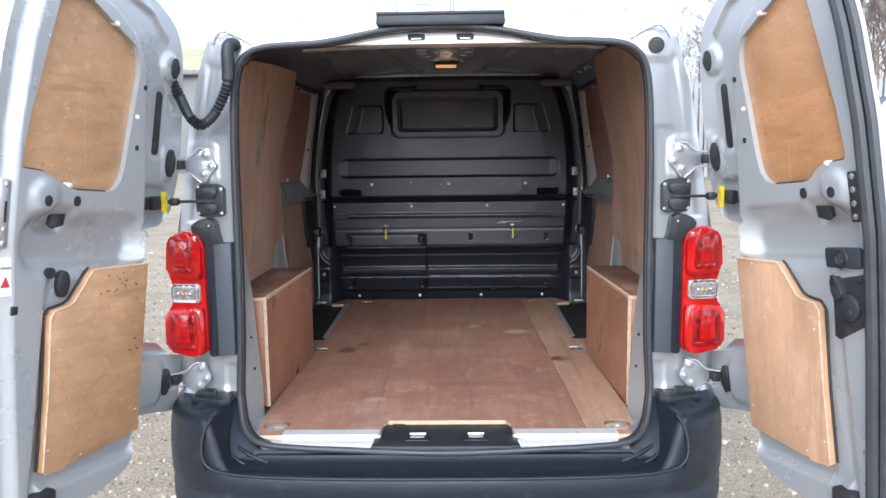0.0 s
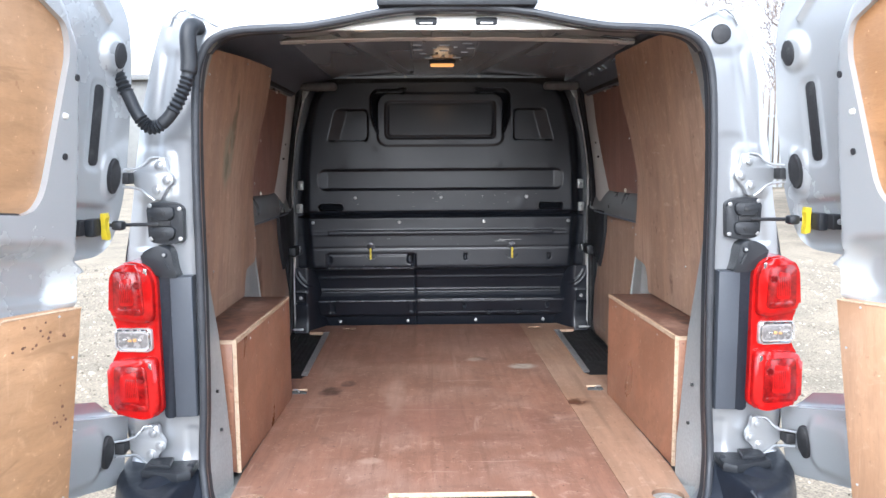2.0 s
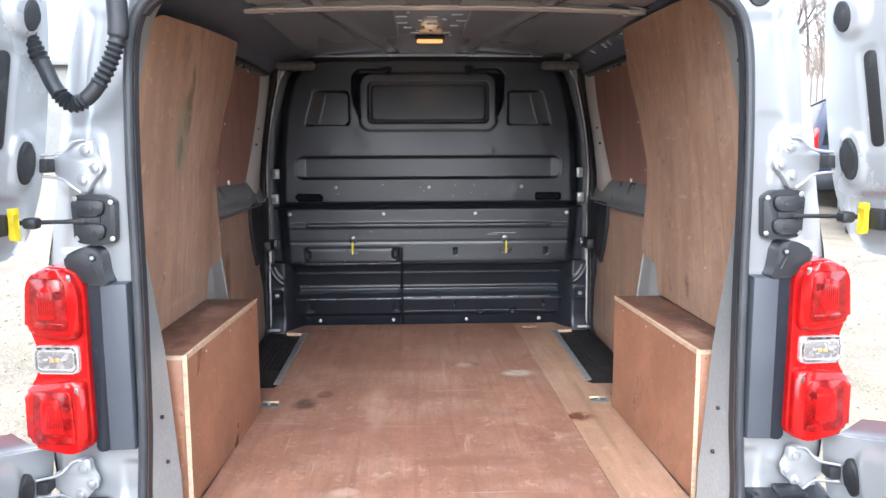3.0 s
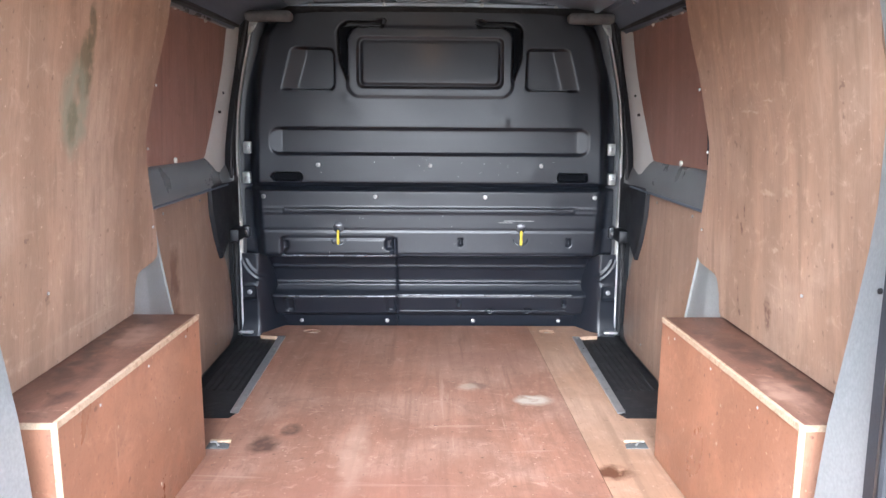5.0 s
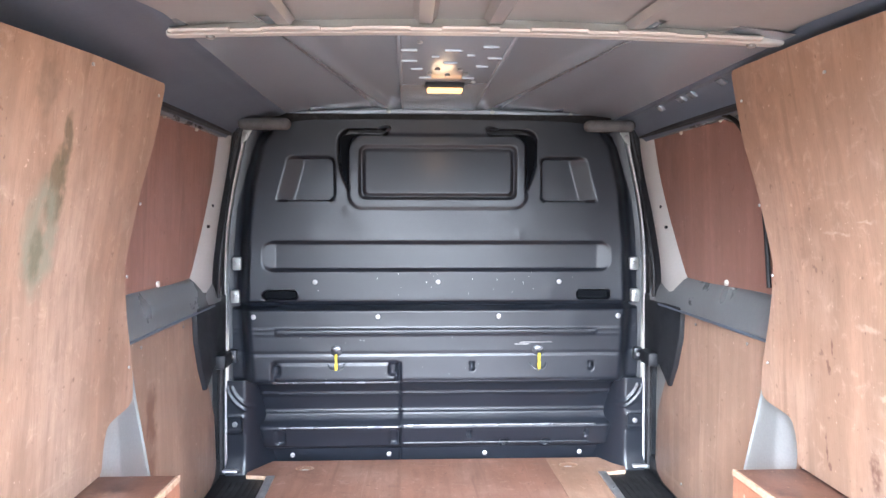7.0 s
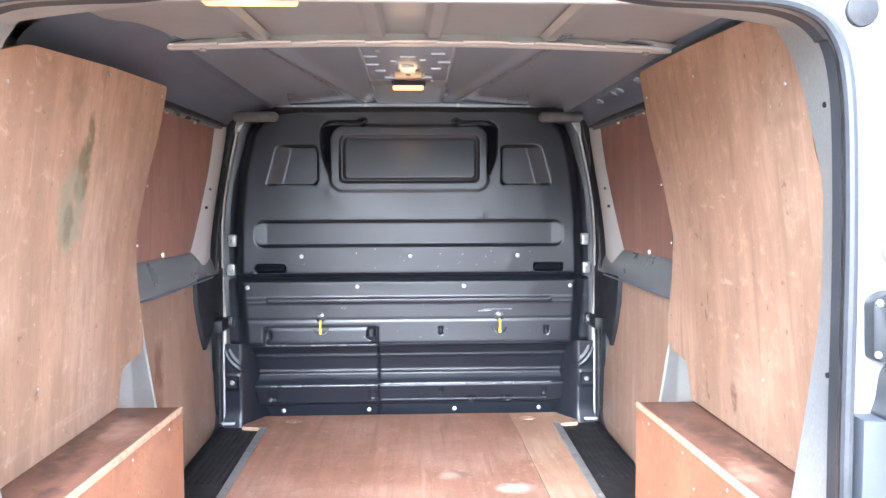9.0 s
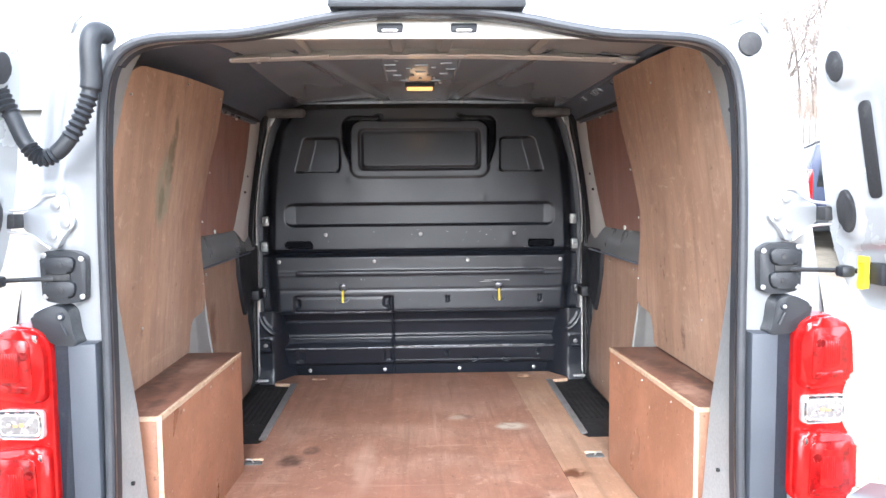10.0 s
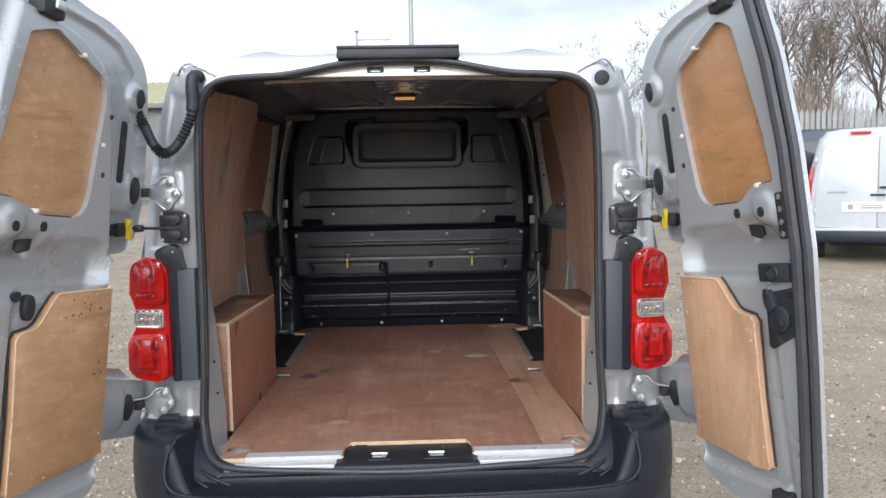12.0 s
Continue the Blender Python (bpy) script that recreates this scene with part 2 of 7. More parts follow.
# near-black colour standing in for the shade inside slots and gaps
GAPSHADE = mat("slot_gap_shade", (0.006, 0.007, 0.009), 0.95, 0.0, (0.009, 0.010, 0.012), 30, (0.4, 0.7), 0.1, 200, ior=1.15)
SEALRUBBER = mat("seal_rubber", (0.030, 0.032, 0.037), 0.46, 0.0, (0.045, 0.047, 0.053), 12, (0.35, 0.75), 0.12, 200, bump=0.06, bump_scale=250)
DARKGREY = mat("dark_grey_plastic", (0.026, 0.030, 0.038), 0.48, 0.0, (0.032, 0.036, 0.044), 8, (0.35, 0.75), 0.06, 400, bump=0.15, bump_scale=600, ior=1.4)
SLATEPLASTIC = mat("slate_grey_plastic", (0.048, 0.054, 0.066), 0.46, 0.0, (0.056, 0.062, 0.074), 8, (0.35, 0.75), 0.06, 400, bump=0.15, bump_scale=600, ior=1.4)
PADGREY = mat("grey_felt_pad", (0.13, 0.13, 0.13), 0.85, 0.0, (0.10, 0.10, 0.10), 25, (0.45, 0.7), 0.1, 300, bump=0.3, bump_scale=300)
ZINC = mat("zinc_plate", (0.62, 0.62, 0.62), 0.35, 0.9, (0.45, 0.45, 0.45), 30, (0.5, 0.7), 0.08, 300, bump=0.08, bump_scale=200)
ALU = mat("dull_aluminium", (0.62, 0.62, 0.63), 0.42, 0.85, (0.45, 0.45, 0.46), 20, (0.5, 0.75), 0.08, 200, (1, 1, 1), bump=0.1, bump_scale=150)
WHITEALU = mat("pale_threshold_trim", (0.54, 0.54, 0.55), 0.35, 0.25, (0.50, 0.50, 0.50), 25, (0.52, 0.7), 0.05, 200, bump=0.05, bump_scale=100)
REDLENS = mat("red_lens", (0.40, 0.006, 0.005), 0.10, 0.0, (0.24, 0.004, 0.004), 14, (0.38, 0.7), 0.12, 60, rough_var=0.03, ior=1.3, coat=0.3)
REDDEEP = mat("deep_red_reflector", (0.11, 0.002, 0.002), 0.12, 0.0, (0.30, 0.005, 0.005), 34, (0.35, 0.66), 0.25, 160, ior=1.35, coat=0.5)
CLEARLENS = mat("clear_lens", (0.36, 0.33, 0.32), 0.10, 0.3, (0.52, 0.50, 0.49), 20, (0.4, 0.6), 0.08, 90, rough_var=0.05, coat=0.7)
REDDARK = mat("dark_red_shade", (0.09, 0.002, 0.002), 0.25, 0.0, (0.16, 0.003, 0.004), 60, (0.45, 0.65), 0.1, 120)
CHROME = mat("chrome", (0.75, 0.75, 0.76), 0.12, 1.0, (0.6, 0.6, 0.61), 40, (0.5, 0.7), 0.03, 100, rough_var=0.05)
CLEARDARK = mat("grey_lamp_interior", (0.20, 0.185, 0.18), 0.25, 0.3, (0.30, 0.28, 0.27), 60, (0.45, 0.65), 0.1, 200)
AMBER = mat("amber_bulb", (0.62, 0.33, 0.12), 0.3, 0.2, (0.5, 0.26, 0.1), 60, (0.4, 0.6), 0.1, 200)
YELLOW = mat("yellow_plastic", (0.62, 0.47, 0.02), 0.4, 0.0, (0.5, 0.38, 0.03), 40, (0.5, 0.7), 0.05, 200)
WHITEPLASTIC = mat("white_plastic_clip", (0.7, 0.68, 0.62), 0.5, 0.0, (0.6, 0.57, 0.5), 60, (0.5, 0.7), 0.05, 200)
LABELPAPER = mat("white_label", (0.78, 0.79, 0.8), 0.45, 0.0, (0.72, 0.73, 0.74), 40, (0.5, 0.7), 0.03, 200)
LABELRED = mat("label_red_print", (0.55, 0.05, 0.05), 0.5)
LABELGREY = mat("label_grey_print", (0.25, 0.26, 0.28), 0.5)
FLOORPLY = ply("floor_plywood", (0.345, 0.176, 0.119), (0.45, 0.30, 0.235), (0.11, 0.06, 0.045), (1.0, 0.12, 1.0), 0.8, 0.42, 0.65, 0.74, grime=0.5)
FLOORPLY2 = ply("floor_plywood_pale", (0.44, 0.265, 0.175), (0.51, 0.36, 0.275), (0.16, 0.085, 0.06), (1.0, 0.12, 1.0), 0.85, 0.42)
BOXPLY = ply("red_plywood", (0.39, 0.18, 0.105), (0.46, 0.255, 0.17), (0.13, 0.055, 0.036), (1.0, 0.35, 0.35), 0.55, 0.36, 0.6, 0.78)
BOXTOP = ply("grimy_red_plywood", (0.23, 0.112, 0.076), (0.35, 0.205, 0.15), (0.045, 0.025, 0.02), (1.0, 0.25, 1.0), 0.9, 0.45, 0.9, 0.7, grime=0.8)
WALL_PLY = [ply("wall_plywood", (0.475, 0.300, 0.203), (0.56, 0.405, 0.305), (0.20, 0.115, 0.08), (1.0, 1.0, 0.10), 0.75, 0.45, 0.6, 0.80) for k in range(2)]
WINPLY = ply("dark_red_plywood", (0.395, 0.215, 0.165), (0.45, 0.275, 0.22), (0.20, 0.10, 0.075), (1.0, 1.0, 0.15), 0.4, 0.4, 0.3, 0.9)
LOWPLY = ply("pale_brown_plywood", (0.44, 0.29, 0.205), (0.51, 0.375, 0.29), (0.2, 0.125, 0.085), (1.0, 1.0, 0.10), 0.4, 0.45, 0.4, 0.76)
DOORPLY = ply("door_plywood", (0.47, 0.265, 0.135), (0.58, 0.365, 0.22), (0.30, 0.155, 0.08), (1.0, 0.15, 1.0), 0.6, 0.5, 0.2)
DOORPLY2 = ply("door_plywood_orange", (0.42, 0.212, 0.092), (0.46, 0.262, 0.135), (0.22, 0.095, 0.04), (1.0, 0.15, 1.0), 0.55, 0.45, 0.2)
PINKPLY = ply("door_plywood_pinkish", (0.58, 0.34, 0.20), (0.61, 0.41, 0.28), (0.34, 0.19, 0.11), (1.0, 1.0, 0.15), 0.5, 0.5, 0.15)
PLYEDGE = mat("plywood_edge", (0.53, 0.385, 0.265), 0.65, 0.0, (0.39, 0.26, 0.165), 60, (0.5, 0.7), 0.15, 300, bump=0.2, bump_scale=300)
PALECHIP = mat("pale_wood_chip", (0.50, 0.385, 0.29), 0.65, 0.0, (0.42, 0.30, 0.21), 60, (0.4, 0.7), 0.15, 300)
FLANGEWHITE = mat("pale_painted_flange", (0.80, 0.80, 0.79), 0.35, 0.0, (0.70, 0.70, 0.69), 15, (0.45, 0.75), 0.05, 200)
STAIN = mat("dark_oil_stain", (0.13, 0.065, 0.045), 0.5, 0.0, (0.2, 0.1, 0.065), 30, (0.4, 0.65), 0.2, 150)
LAMPGLOW = glow("warm_lamp_glass", (1.0, 0.44, 0.13), 0.28)
GRAVEL = mat("pale_gravel", (0.275, 0.226, 0.165), 0.9, 0.0, (0.19, 0.16, 0.12), 2.2, (0.40, 0.70), 0.42, 85, bump=0.9, bump_scale=70)
STONE = mat("gravel_stones", (0.33, 0.28, 0.215), 0.85, 0.0, (0.26, 0.225, 0.175), 3, (0.4, 0.6), 0.2, 30, bump=0.4, bump_scale=80, rand=0.6, island=True)
GALV = mat("galvanised_steel", (0.28, 0.285, 0.28), 0.55, 0.4, (0.26, 0.265, 0.26), 3, (0.4, 0.7), 0.08, 40, rand=0.12)
CLAD = mat("olive_cladding", (0.36, 0.33, 0.20), 0.55, 0.1, (0.30, 0.28, 0.17), 0.6, (0.4, 0.7), 0.06, 8)
CLADDARK = mat("dark_cladding", (0.16, 0.16, 0.15), 0.6, 0.0, (0.12, 0.12, 0.12), 0.6, (0.4, 0.7), 0.06, 8)
BARK = mat("bark", (0.115, 0.095, 0.08), 0.9, 0.0, (0.06, 0.05, 0.042), 1.5, (0.4, 0.6), 0.2, 12, rand=0.1)
TWIG = mat("brown_twigs", (0.22, 0.175, 0.145), 0.9, 0.0, (0.16, 0.125, 0.10), 1.0, (0.4, 0.6), 0.15, 6)
WHITECAR = mat("white_car_paint", (0.45, 0.465, 0.485), 0.25, 0.0, (0.425, 0.44, 0.46), 1.5, (0.4, 0.7), 0.02, 40, coat=0.4)
BLUECAR = mat("dark_blue_car_paint", (0.015, 0.022, 0.055), 0.2, 0.2, (0.02, 0.028, 0.06), 2, (0.5, 0.7), 0.05, 40, coat=0.8)
DARKGLASS = mat("dark_car_glass", (0.01, 0.012, 0.014), 0.05, 0.0, (0.014, 0.016, 0.018), 2, (0.5, 0.7), 0.02, 20, rough_var=0.02)
FLAG = mat("white_flag_cloth", (0.78, 0.79, 0.82), 0.8, 0.0, (0.70, 0.72, 0.76), 1.0, (0.5, 0.7), 0.03, 30)
TYRE = mat("tyre_rubber", (0.02, 0.02, 0.021), 0.8, 0.0, (0.035, 0.033, 0.03), 10, (0.5, 0.7), 0.15, 100)


# ---- mesh helpers ----
def part(name, bm, material, parent=None, label="", sharp=35, m=None):
    """Links a bmesh as one mesh object, under a thing or a part if given."""
    me = bpy.data.meshes.new(name)
    bmesh.ops.recalc_face_normals(bm, faces=bm.faces[:])
    bm.to_mesh(me)
    bm.free()
    me.materials.append(material)
    me.shade_smooth()
    me.set_sharp_from_angle(angle=radians(sharp))
    ob = new(name, me)
    if m is not None:
        ob.matrix_world = m
    if parent is not None:
        ob.parent = parent
    if label:
        ob["label"] = label
    return ob


def thing(name, label, category, group="", kind="", m=None):
    ob = new(name)
    if m is not None:
        ob.matrix_world = m
    return tagged(ob, label, category, group, kind)


def bx(x0, x1, y0, y1, z0, z1, bev=0.0, bm=None, seg=2):
    out = bm if bm is not None else bmesh.new()
    b = bmesh.new()
    bmesh.ops.create_cube(b, size=1.0, matrix=Matrix.Translation(((x0 + x1) / 2, (y0 + y1) / 2, (z0 + z1) / 2)) @ Matrix.Diagonal((abs(x1 - x0), abs(y1 - y0), abs(z1 - z0), 1)))
    if bev:
        bmesh.ops.bevel(b, geom=b.edges[:], offset=bev, segments=seg, profile=0.5, affect="EDGES", clamp_overlap=True)
    join(out, b)
    return out


def join(out, b):
    vs = [out.verts.new(v.co) for v in b.verts]
    b.verts.index_update()
    for f in b.faces:
        out.faces.new([vs[v.index] for v in f.verts])
    b.free()
    return out


def put3(axis, p, d):
    return {"x": Vector((d, p[0], p[1])), "y": Vector((p[0], d, p[1])), "z": Vector((p[0], p[1], d))}[axis]


def prism(pts, axis, a, c, bev=0.0, bm=None, seg=2):
    """A polygon across an axis, drawn out from a to c, with rounded rims."""
    out = bm if bm is not None else bmesh.new()
    b = bmesh.new()
    lo = [b.verts.new(put3(axis, p, a)) for p in pts]
    hi = [b.verts.new(put3(axis, p, c)) for p in pts]
    f0, f1 = b.faces.new(lo), b.faces.new(hi)
    n = len(pts)
    for i in range(n):
        b.faces.new([lo[i], lo[(i + 1) % n], hi[(i + 1) % n], hi[i]])
    if bev:
        es = list({e for f in (f0, f1) for e in f.edges})
        bmesh.ops.bevel(b, geom=es, offset=bev, segments=seg, profile=0.5, affect="EDGES", clamp_overlap=True)
    join(out, b)
    return out


def plate(outline, holes, axis, a, c):
    """A flat board with holes right through it."""
    b = bmesh.new()
    edges = []
    for loop in (outline, *holes):
        vs = [b.verts.new(put3(axis, p, a)) for p in loop]
        edges += [b.edges.new((vs[i], vs[(i + 1) % len(vs)])) for i in range(len(vs))]
    fill = bmesh.ops.triangle_fill(b, use_beauty=True, edges=edges)
    faces = [f for f in fill["geom"] if isinstance(f, bmesh.types.BMFace)]
    ext = bmesh.ops.extrude_face_region(b, geom=faces)
    move = put3(axis, (0, 0), c - a)
    for v in ext["geom"]:
        if isinstance(v, bmesh.types.BMVert):
            v.co += move
    return b


def cyl(p, d, r, h, n=16, bev=0.0, bm=None, r2=None):
    out = bm if bm is not None else bmesh.new()
    b = bmesh.new()
    q = Vector(d).to_track_quat("Z", "Y").to_matrix().to_4x4()
    bmesh.ops.create_cone(b, cap_ends=True, segments=n, radius1=r, radius2=r if r2 is None else r2, depth=h, matrix=Matrix.Translation(Vector(p) + Vector(d).normalized() * h / 2) @ q)
    if bev:
        es = [e for e in b.edges if len(e.link_faces) == 2 and e.calc_face_angle() > 1.0 and any(len(f.verts) > 4 for f in e.link_faces)]
        bmesh.ops.bevel(b, geom=es, offset=bev, segments=2, profile=0.5, affect="EDGES", clamp_overlap=True)
    join(out, b)
    return out


def smooth_line(pts, steps=6, closed=False):
    """Points along a smooth line through the given ones."""
    p = [Vector(q) for q in pts]
    n = len(p)
    out = []
    for i in range(n if closed else n - 1):
        a, b, c, d = (p[(i - 1) % n], p[i], p[(i + 1) % n], p[(i + 2) % n]) if closed else (p[max(i - 1, 0)], p[i], p[i + 1], p[min(i + 2, n - 1)])
        for k in range(steps):
            t = k / steps
            out.append(0.5 * (2 * b + (c - a) * t + (2 * a - 5 * b + 4 * c - d) * t * t + (3 * b - a - 3 * c + d) * t ** 3))
    if not closed:
        out.append(p[-1])
    return out


def tube(pts, r, n=10, bm=None, closed=False, wide=1.0):
    """A round rod along points; r is one radius or one for each point."""
    out = bm if bm is not None else bmesh.new()
    p = [Vector(q) for q in pts]
    m = len(p)
    rings, up = [], None
    for i in range(m):
        t = (p[(i + 1) % m] - p[i - 1]) if closed else (p[min(i + 1, m - 1)] - p[max(i - 1, 0)])
        t.normalize()
        if up is None:
            up = t.orthogonal().normalized()
        up = (up - t * up.dot(t)).normalized()
        side = t.cross(up)
        rad = r[i] if isinstance(r, (list, tuple)) else r
        rings.append([out.verts.new(p[i] + rad * (math.cos(2 * math.pi * k / n) * up * wide + math.sin(2 * math.pi * k / n) * side)) for k in range(n)])
    for i in range(m if closed else m - 1):
        a, b = rings[i], rings[(i + 1) % m]
        for k in range(n):
            out.faces.new([a[k], a[(k + 1) % n], b[(k + 1) % n], b[k]])
    if not closed:
        out.faces.new(rings[0])
        out.faces.new(rings[-1])
    return out


def loft(loops, bm=None, closed=True, cap=False):
    """Skin between loops with the same number of points."""
    out = bm if bm is not None else bmesh.new()
    rows = [[out.verts.new(Vector(p)) for p in loop] for loop in loops]
    n = len(rows[0])
    for a, b in zip(rows, rows[1:]):
        for k in range(n if closed else n - 1):
            out.faces.new([a[k], a[(k + 1) % n], b[(k + 1) % n], b[k]])
    if cap:
        out.faces.new(rows[0])
        out.faces.new(rows[-1])
    return out


def inside(px, pz, loop):
    hit = np.zeros(px.shape, bool)
    n = len(loop)
    for i in range(n):
        (x0, z0), (x1, z1) = loop[i], loop[(i + 1) % n]
        if z0 == z1:
            continue
        cross = ((z0 > pz) != (z1 > pz)) & (px < (x1 - x0) * (pz - z0) / (z1 - z0) + x0)
        hit ^= cross
    return hit


def pressed(outline, relief, place, step=0.008, back=0.02, holes=()):
    """Sheet pressed into relief(a, b), cut to its outline, with a rim turned back. place(a, b, w) gives the point."""
    loops = [[tuple(p[:2]) for p in lp] for lp in (outline, *holes)]
    xs = [p[0] for p in loops[0]]
    zs = [p[1] for p in loops[0]]
    ga = np.arange(min(xs) - step, max(xs) + 2 * step, step)
    gb = np.arange(min(zs) - step, max(zs) + 2 * step, step)
    A, B = np.meshgrid(ga, gb, indexing="ij")
    ok = inside(A, B, loops[0])
    for h in loops[1:]:
        ok &= ~inside(A, B, h)
    segs = np.array([(*lp[i], *lp[(i + 1) % len(lp)]) for lp in loops for i in range(len(lp))])
    face = np.zeros((len(ga) - 1, len(gb) - 1), bool)
    for i in (0, 1):
        for j in (0, 1):
            face |= ok[i:len(ga) - 1 + i, j:len(gb) - 1 + j]
    used = np.zeros(A.shape, bool)
    for i in (0, 1):
        for j in (0, 1):
            used[i:len(ga) - 1 + i, j:len(gb) - 1 + j] |= face
    for i, j in zip(*np.nonzero(used & ~ok)):
        d = segs[:, 2:] - segs[:, :2]
        w = np.array((A[i, j], B[i, j])) - segs[:, :2]
        t = np.clip((w * d).sum(1) / np.maximum((d * d).sum(1), 1e-12), 0, 1)
        q = segs[:, :2] + d * t[:, None]
        k = ((q - (A[i, j], B[i, j])) ** 2).sum(1).argmin()
        A[i, j], B[i, j] = q[k]
    W = relief(A, B)
    b = bmesh.new()
    made = {}
    for i, j in zip(*np.nonzero(used)):
        made[i, j] = b.verts.new(place(A[i, j], B[i, j], W[i, j]))
    for i, j in zip(*np.nonzero(face)):
        b.faces.new([made[i, j], made[i + 1, j], made[i + 1, j + 1], made[i, j + 1]])
    bmesh.ops.remove_doubles(b, verts=b.verts[:], dist=1e-5)
    if back:
        rim = [e for e in b.edges if len(e.link_faces) == 1]
        move = place(0, 0, -back) - place(0, 0, 0)
        ext = bmesh.ops.extrude_edge_only(b, edges=rim)
        for v in ext["geom"]:
            if isinstance(v, bmesh.types.BMVert):
                v.co += move
    return b


def sstep(d, soft):
    t = np.clip(0.5 - d / soft, 0, 1)
    return t * t * (3 - 2 * t)


def rr(a, b, a0, a1, b0, b1, r=0.02, soft=0.012):
    """1 inside a rounded rectangle, 0 outside, with a soft flank."""
    ca, cb, ha, hb = (a0 + a1) / 2, (b0 + b1) / 2, abs(a1 - a0) / 2 - r, abs(b1 - b0) / 2 - r
    qa, qb = np.abs(a - ca) - ha, np.abs(b - cb) - hb
    d = np.hypot(np.maximum(qa, 0), np.maximum(qb, 0)) + np.minimum(np.maximum(qa, qb), 0) - r
    return sstep(d, soft)


def disc(a, b, ca, cb, r, soft=0.008):
    return sstep(np.hypot(a - ca, b - cb) - r, soft)


def mirror(pts):
    return [(-p[0], *p[1:]) for p in pts]


def circle(cx, cy, r, n=20, ry=None):
    return [(cx + r * math.cos(2 * math.pi * k / n), cy + (ry or r) * math.sin(2 * math.pi * k / n)) for k in range(n)]


def rounded(pts, r, n=4):
    """The polygon with its corners rounded off."""
    out = []
    m = len(pts)
    for i in range(m):
        a, b, c = Vector(pts[i - 1]), Vector(pts[i]), Vector(pts[(i + 1) % m])
        ra = min(r, 0.45 * (a - b).length)
        rc = min(r, 0.45 * (c - b).length)
        p, q = b + (a - b).normalized() * ra, b + (c - b).normalized() * rc
        for k in range(n + 1):
            t = k / n
            v = p * (1 - t) ** 2 + b * 2 * t * (1 - t) + q * t * t
            out.append((v.x, v.y))
    return out


def interp(z, zs, xs):
    return float(np.interp(z, zs, xs))


# ---- the ground ----
def ground_z(x, y):
    return 0.042 * (y + 1.2) if y > -1.2 else 0.03 * (y + 1.2)


def build_ground():
    b = bmesh.new()
    rng = np.random.RandomState(3)
    gx = np.concatenate([-np.geomspace(150, 8, 10)[:-1], np.linspace(-8, 10, 91), np.geomspace(10, 150, 10)[1:]])
    gy = np.concatenate([-np.geomspace(120, 6, 8)[:-1], np.linspace(-6, 12, 91), np.geomspace(12, 260, 12)[1:]])
    rows = []
    for x in gx:
        row = []
        for y in gy:
            z = ground_z(x, min(y, 40.0)) if y > 0 else ground_z(x, max(y, -20))
            if y > 40:
                z = ground_z(0, 40) + 0.006 * (y - 40)
            z += 0.012 * noise.noise((x * 0.9, y * 0.9, 0)) + (0.006 * (rng.rand() - 0.5) if abs(x) < 9 and abs(y) < 12 else 0)
            row.append(b.verts.new((x, y, z)))
        rows.append(row)
    for r0, r1 in zip(rows, rows[1:]):
        for k in range(len(r0) - 1):
            b.faces.new([r0[k], r1[k], r1[k + 1], r0[k + 1]])
    tagged(part("ground", b, GRAVEL, sharp=180), "pale compacted gravel yard, dusty and uneven", "ground", kind="structure")


def build_stones():
    rng = random.Random(5)
    vs, fs = [], []
    for i in range(26000):
        side = rng.choice((-1, 1))
        x = side * rng.uniform(0.7, 4.2) if side < 0 else rng.uniform(0.7, 6.5)
        y = -2.2 + 9.0 * rng.random() ** 1.5
        r = rng.uniform(0.005, 0.015) * (1.8 if rng.random() < 0.06 else 1)
        z = ground_z(x, y) + 0.012 * noise.noise((x * 0.9, y * 0.9, 0))
        a = rng.uniform(0, 6.28)
        n0 = len(vs)
        for k in range(5):
            t = a + k * 1.2566 + rng.uniform(-0.3, 0.3)
            vs.append((x + r * math.cos(t) * rng.uniform(0.7, 1.2), y + r * math.sin(t) * rng.uniform(0.7, 1.2), z - 0.004))
        for k in range(5):
            p = vs[n0 + k]
            vs.append((x + (p[0] - x) * 0.62, y + (p[1] - y) * 0.62, z + r * rng.uniform(0.35, 0.7)))
        fs += [(n0 + k, n0 + (k + 1) % 5, n0 + 5 + (k + 1) % 5, n0 + 5 + k) for k in range(5)] + [tuple(n0 + 5 + k for k in range(5))]
    me = bpy.data.meshes.new("gravel")
    me.from_pydata(vs, [], fs)
    me.materials.append(STONE)
    tagged(new("gravel", me), "loose grey and tan gravel stones on the yard", "gravel", kind="stuff")


build_ground()
build_stones()

# ---- the van ----
van = thing("van", "silver panel van with both rear doors wide open", "van")

# half of the rear opening's rim, from top centre to bottom centre: x, y, z
RIM = [(0, -0.15, 1.905), (0.09, -0.15, 1.903), (0.19, -0.15, 1.892), (0.29, -0.15, 1.873), (0.37, -0.15, 1.861), (0.46, -0.15, 1.857),
       (0.535, -0.15, 1.851), (0.583, -0.15, 1.834), (0.613, -0.15, 1.80), (0.629, -0.15, 1.745), (0.637, -0.15, 1.65), (0.642, -0.15, 1.48),
       (0.643, -0.15, 1.21), (0.648, -0.15, 0.94), (0.655, -0.155, 0.80), (0.650, -0.17, 0.735), (0.622, -0.22, 0.67), (0.56, -0.26, 0.642),
       (0.42, -0.28, 0.635), (0.32, -0.285, 0.632), (0.0, -0.29, 0.622)]
LOOP = smooth_line(RIM + mirror(RIM[1:-1])[::-1], 4, True)


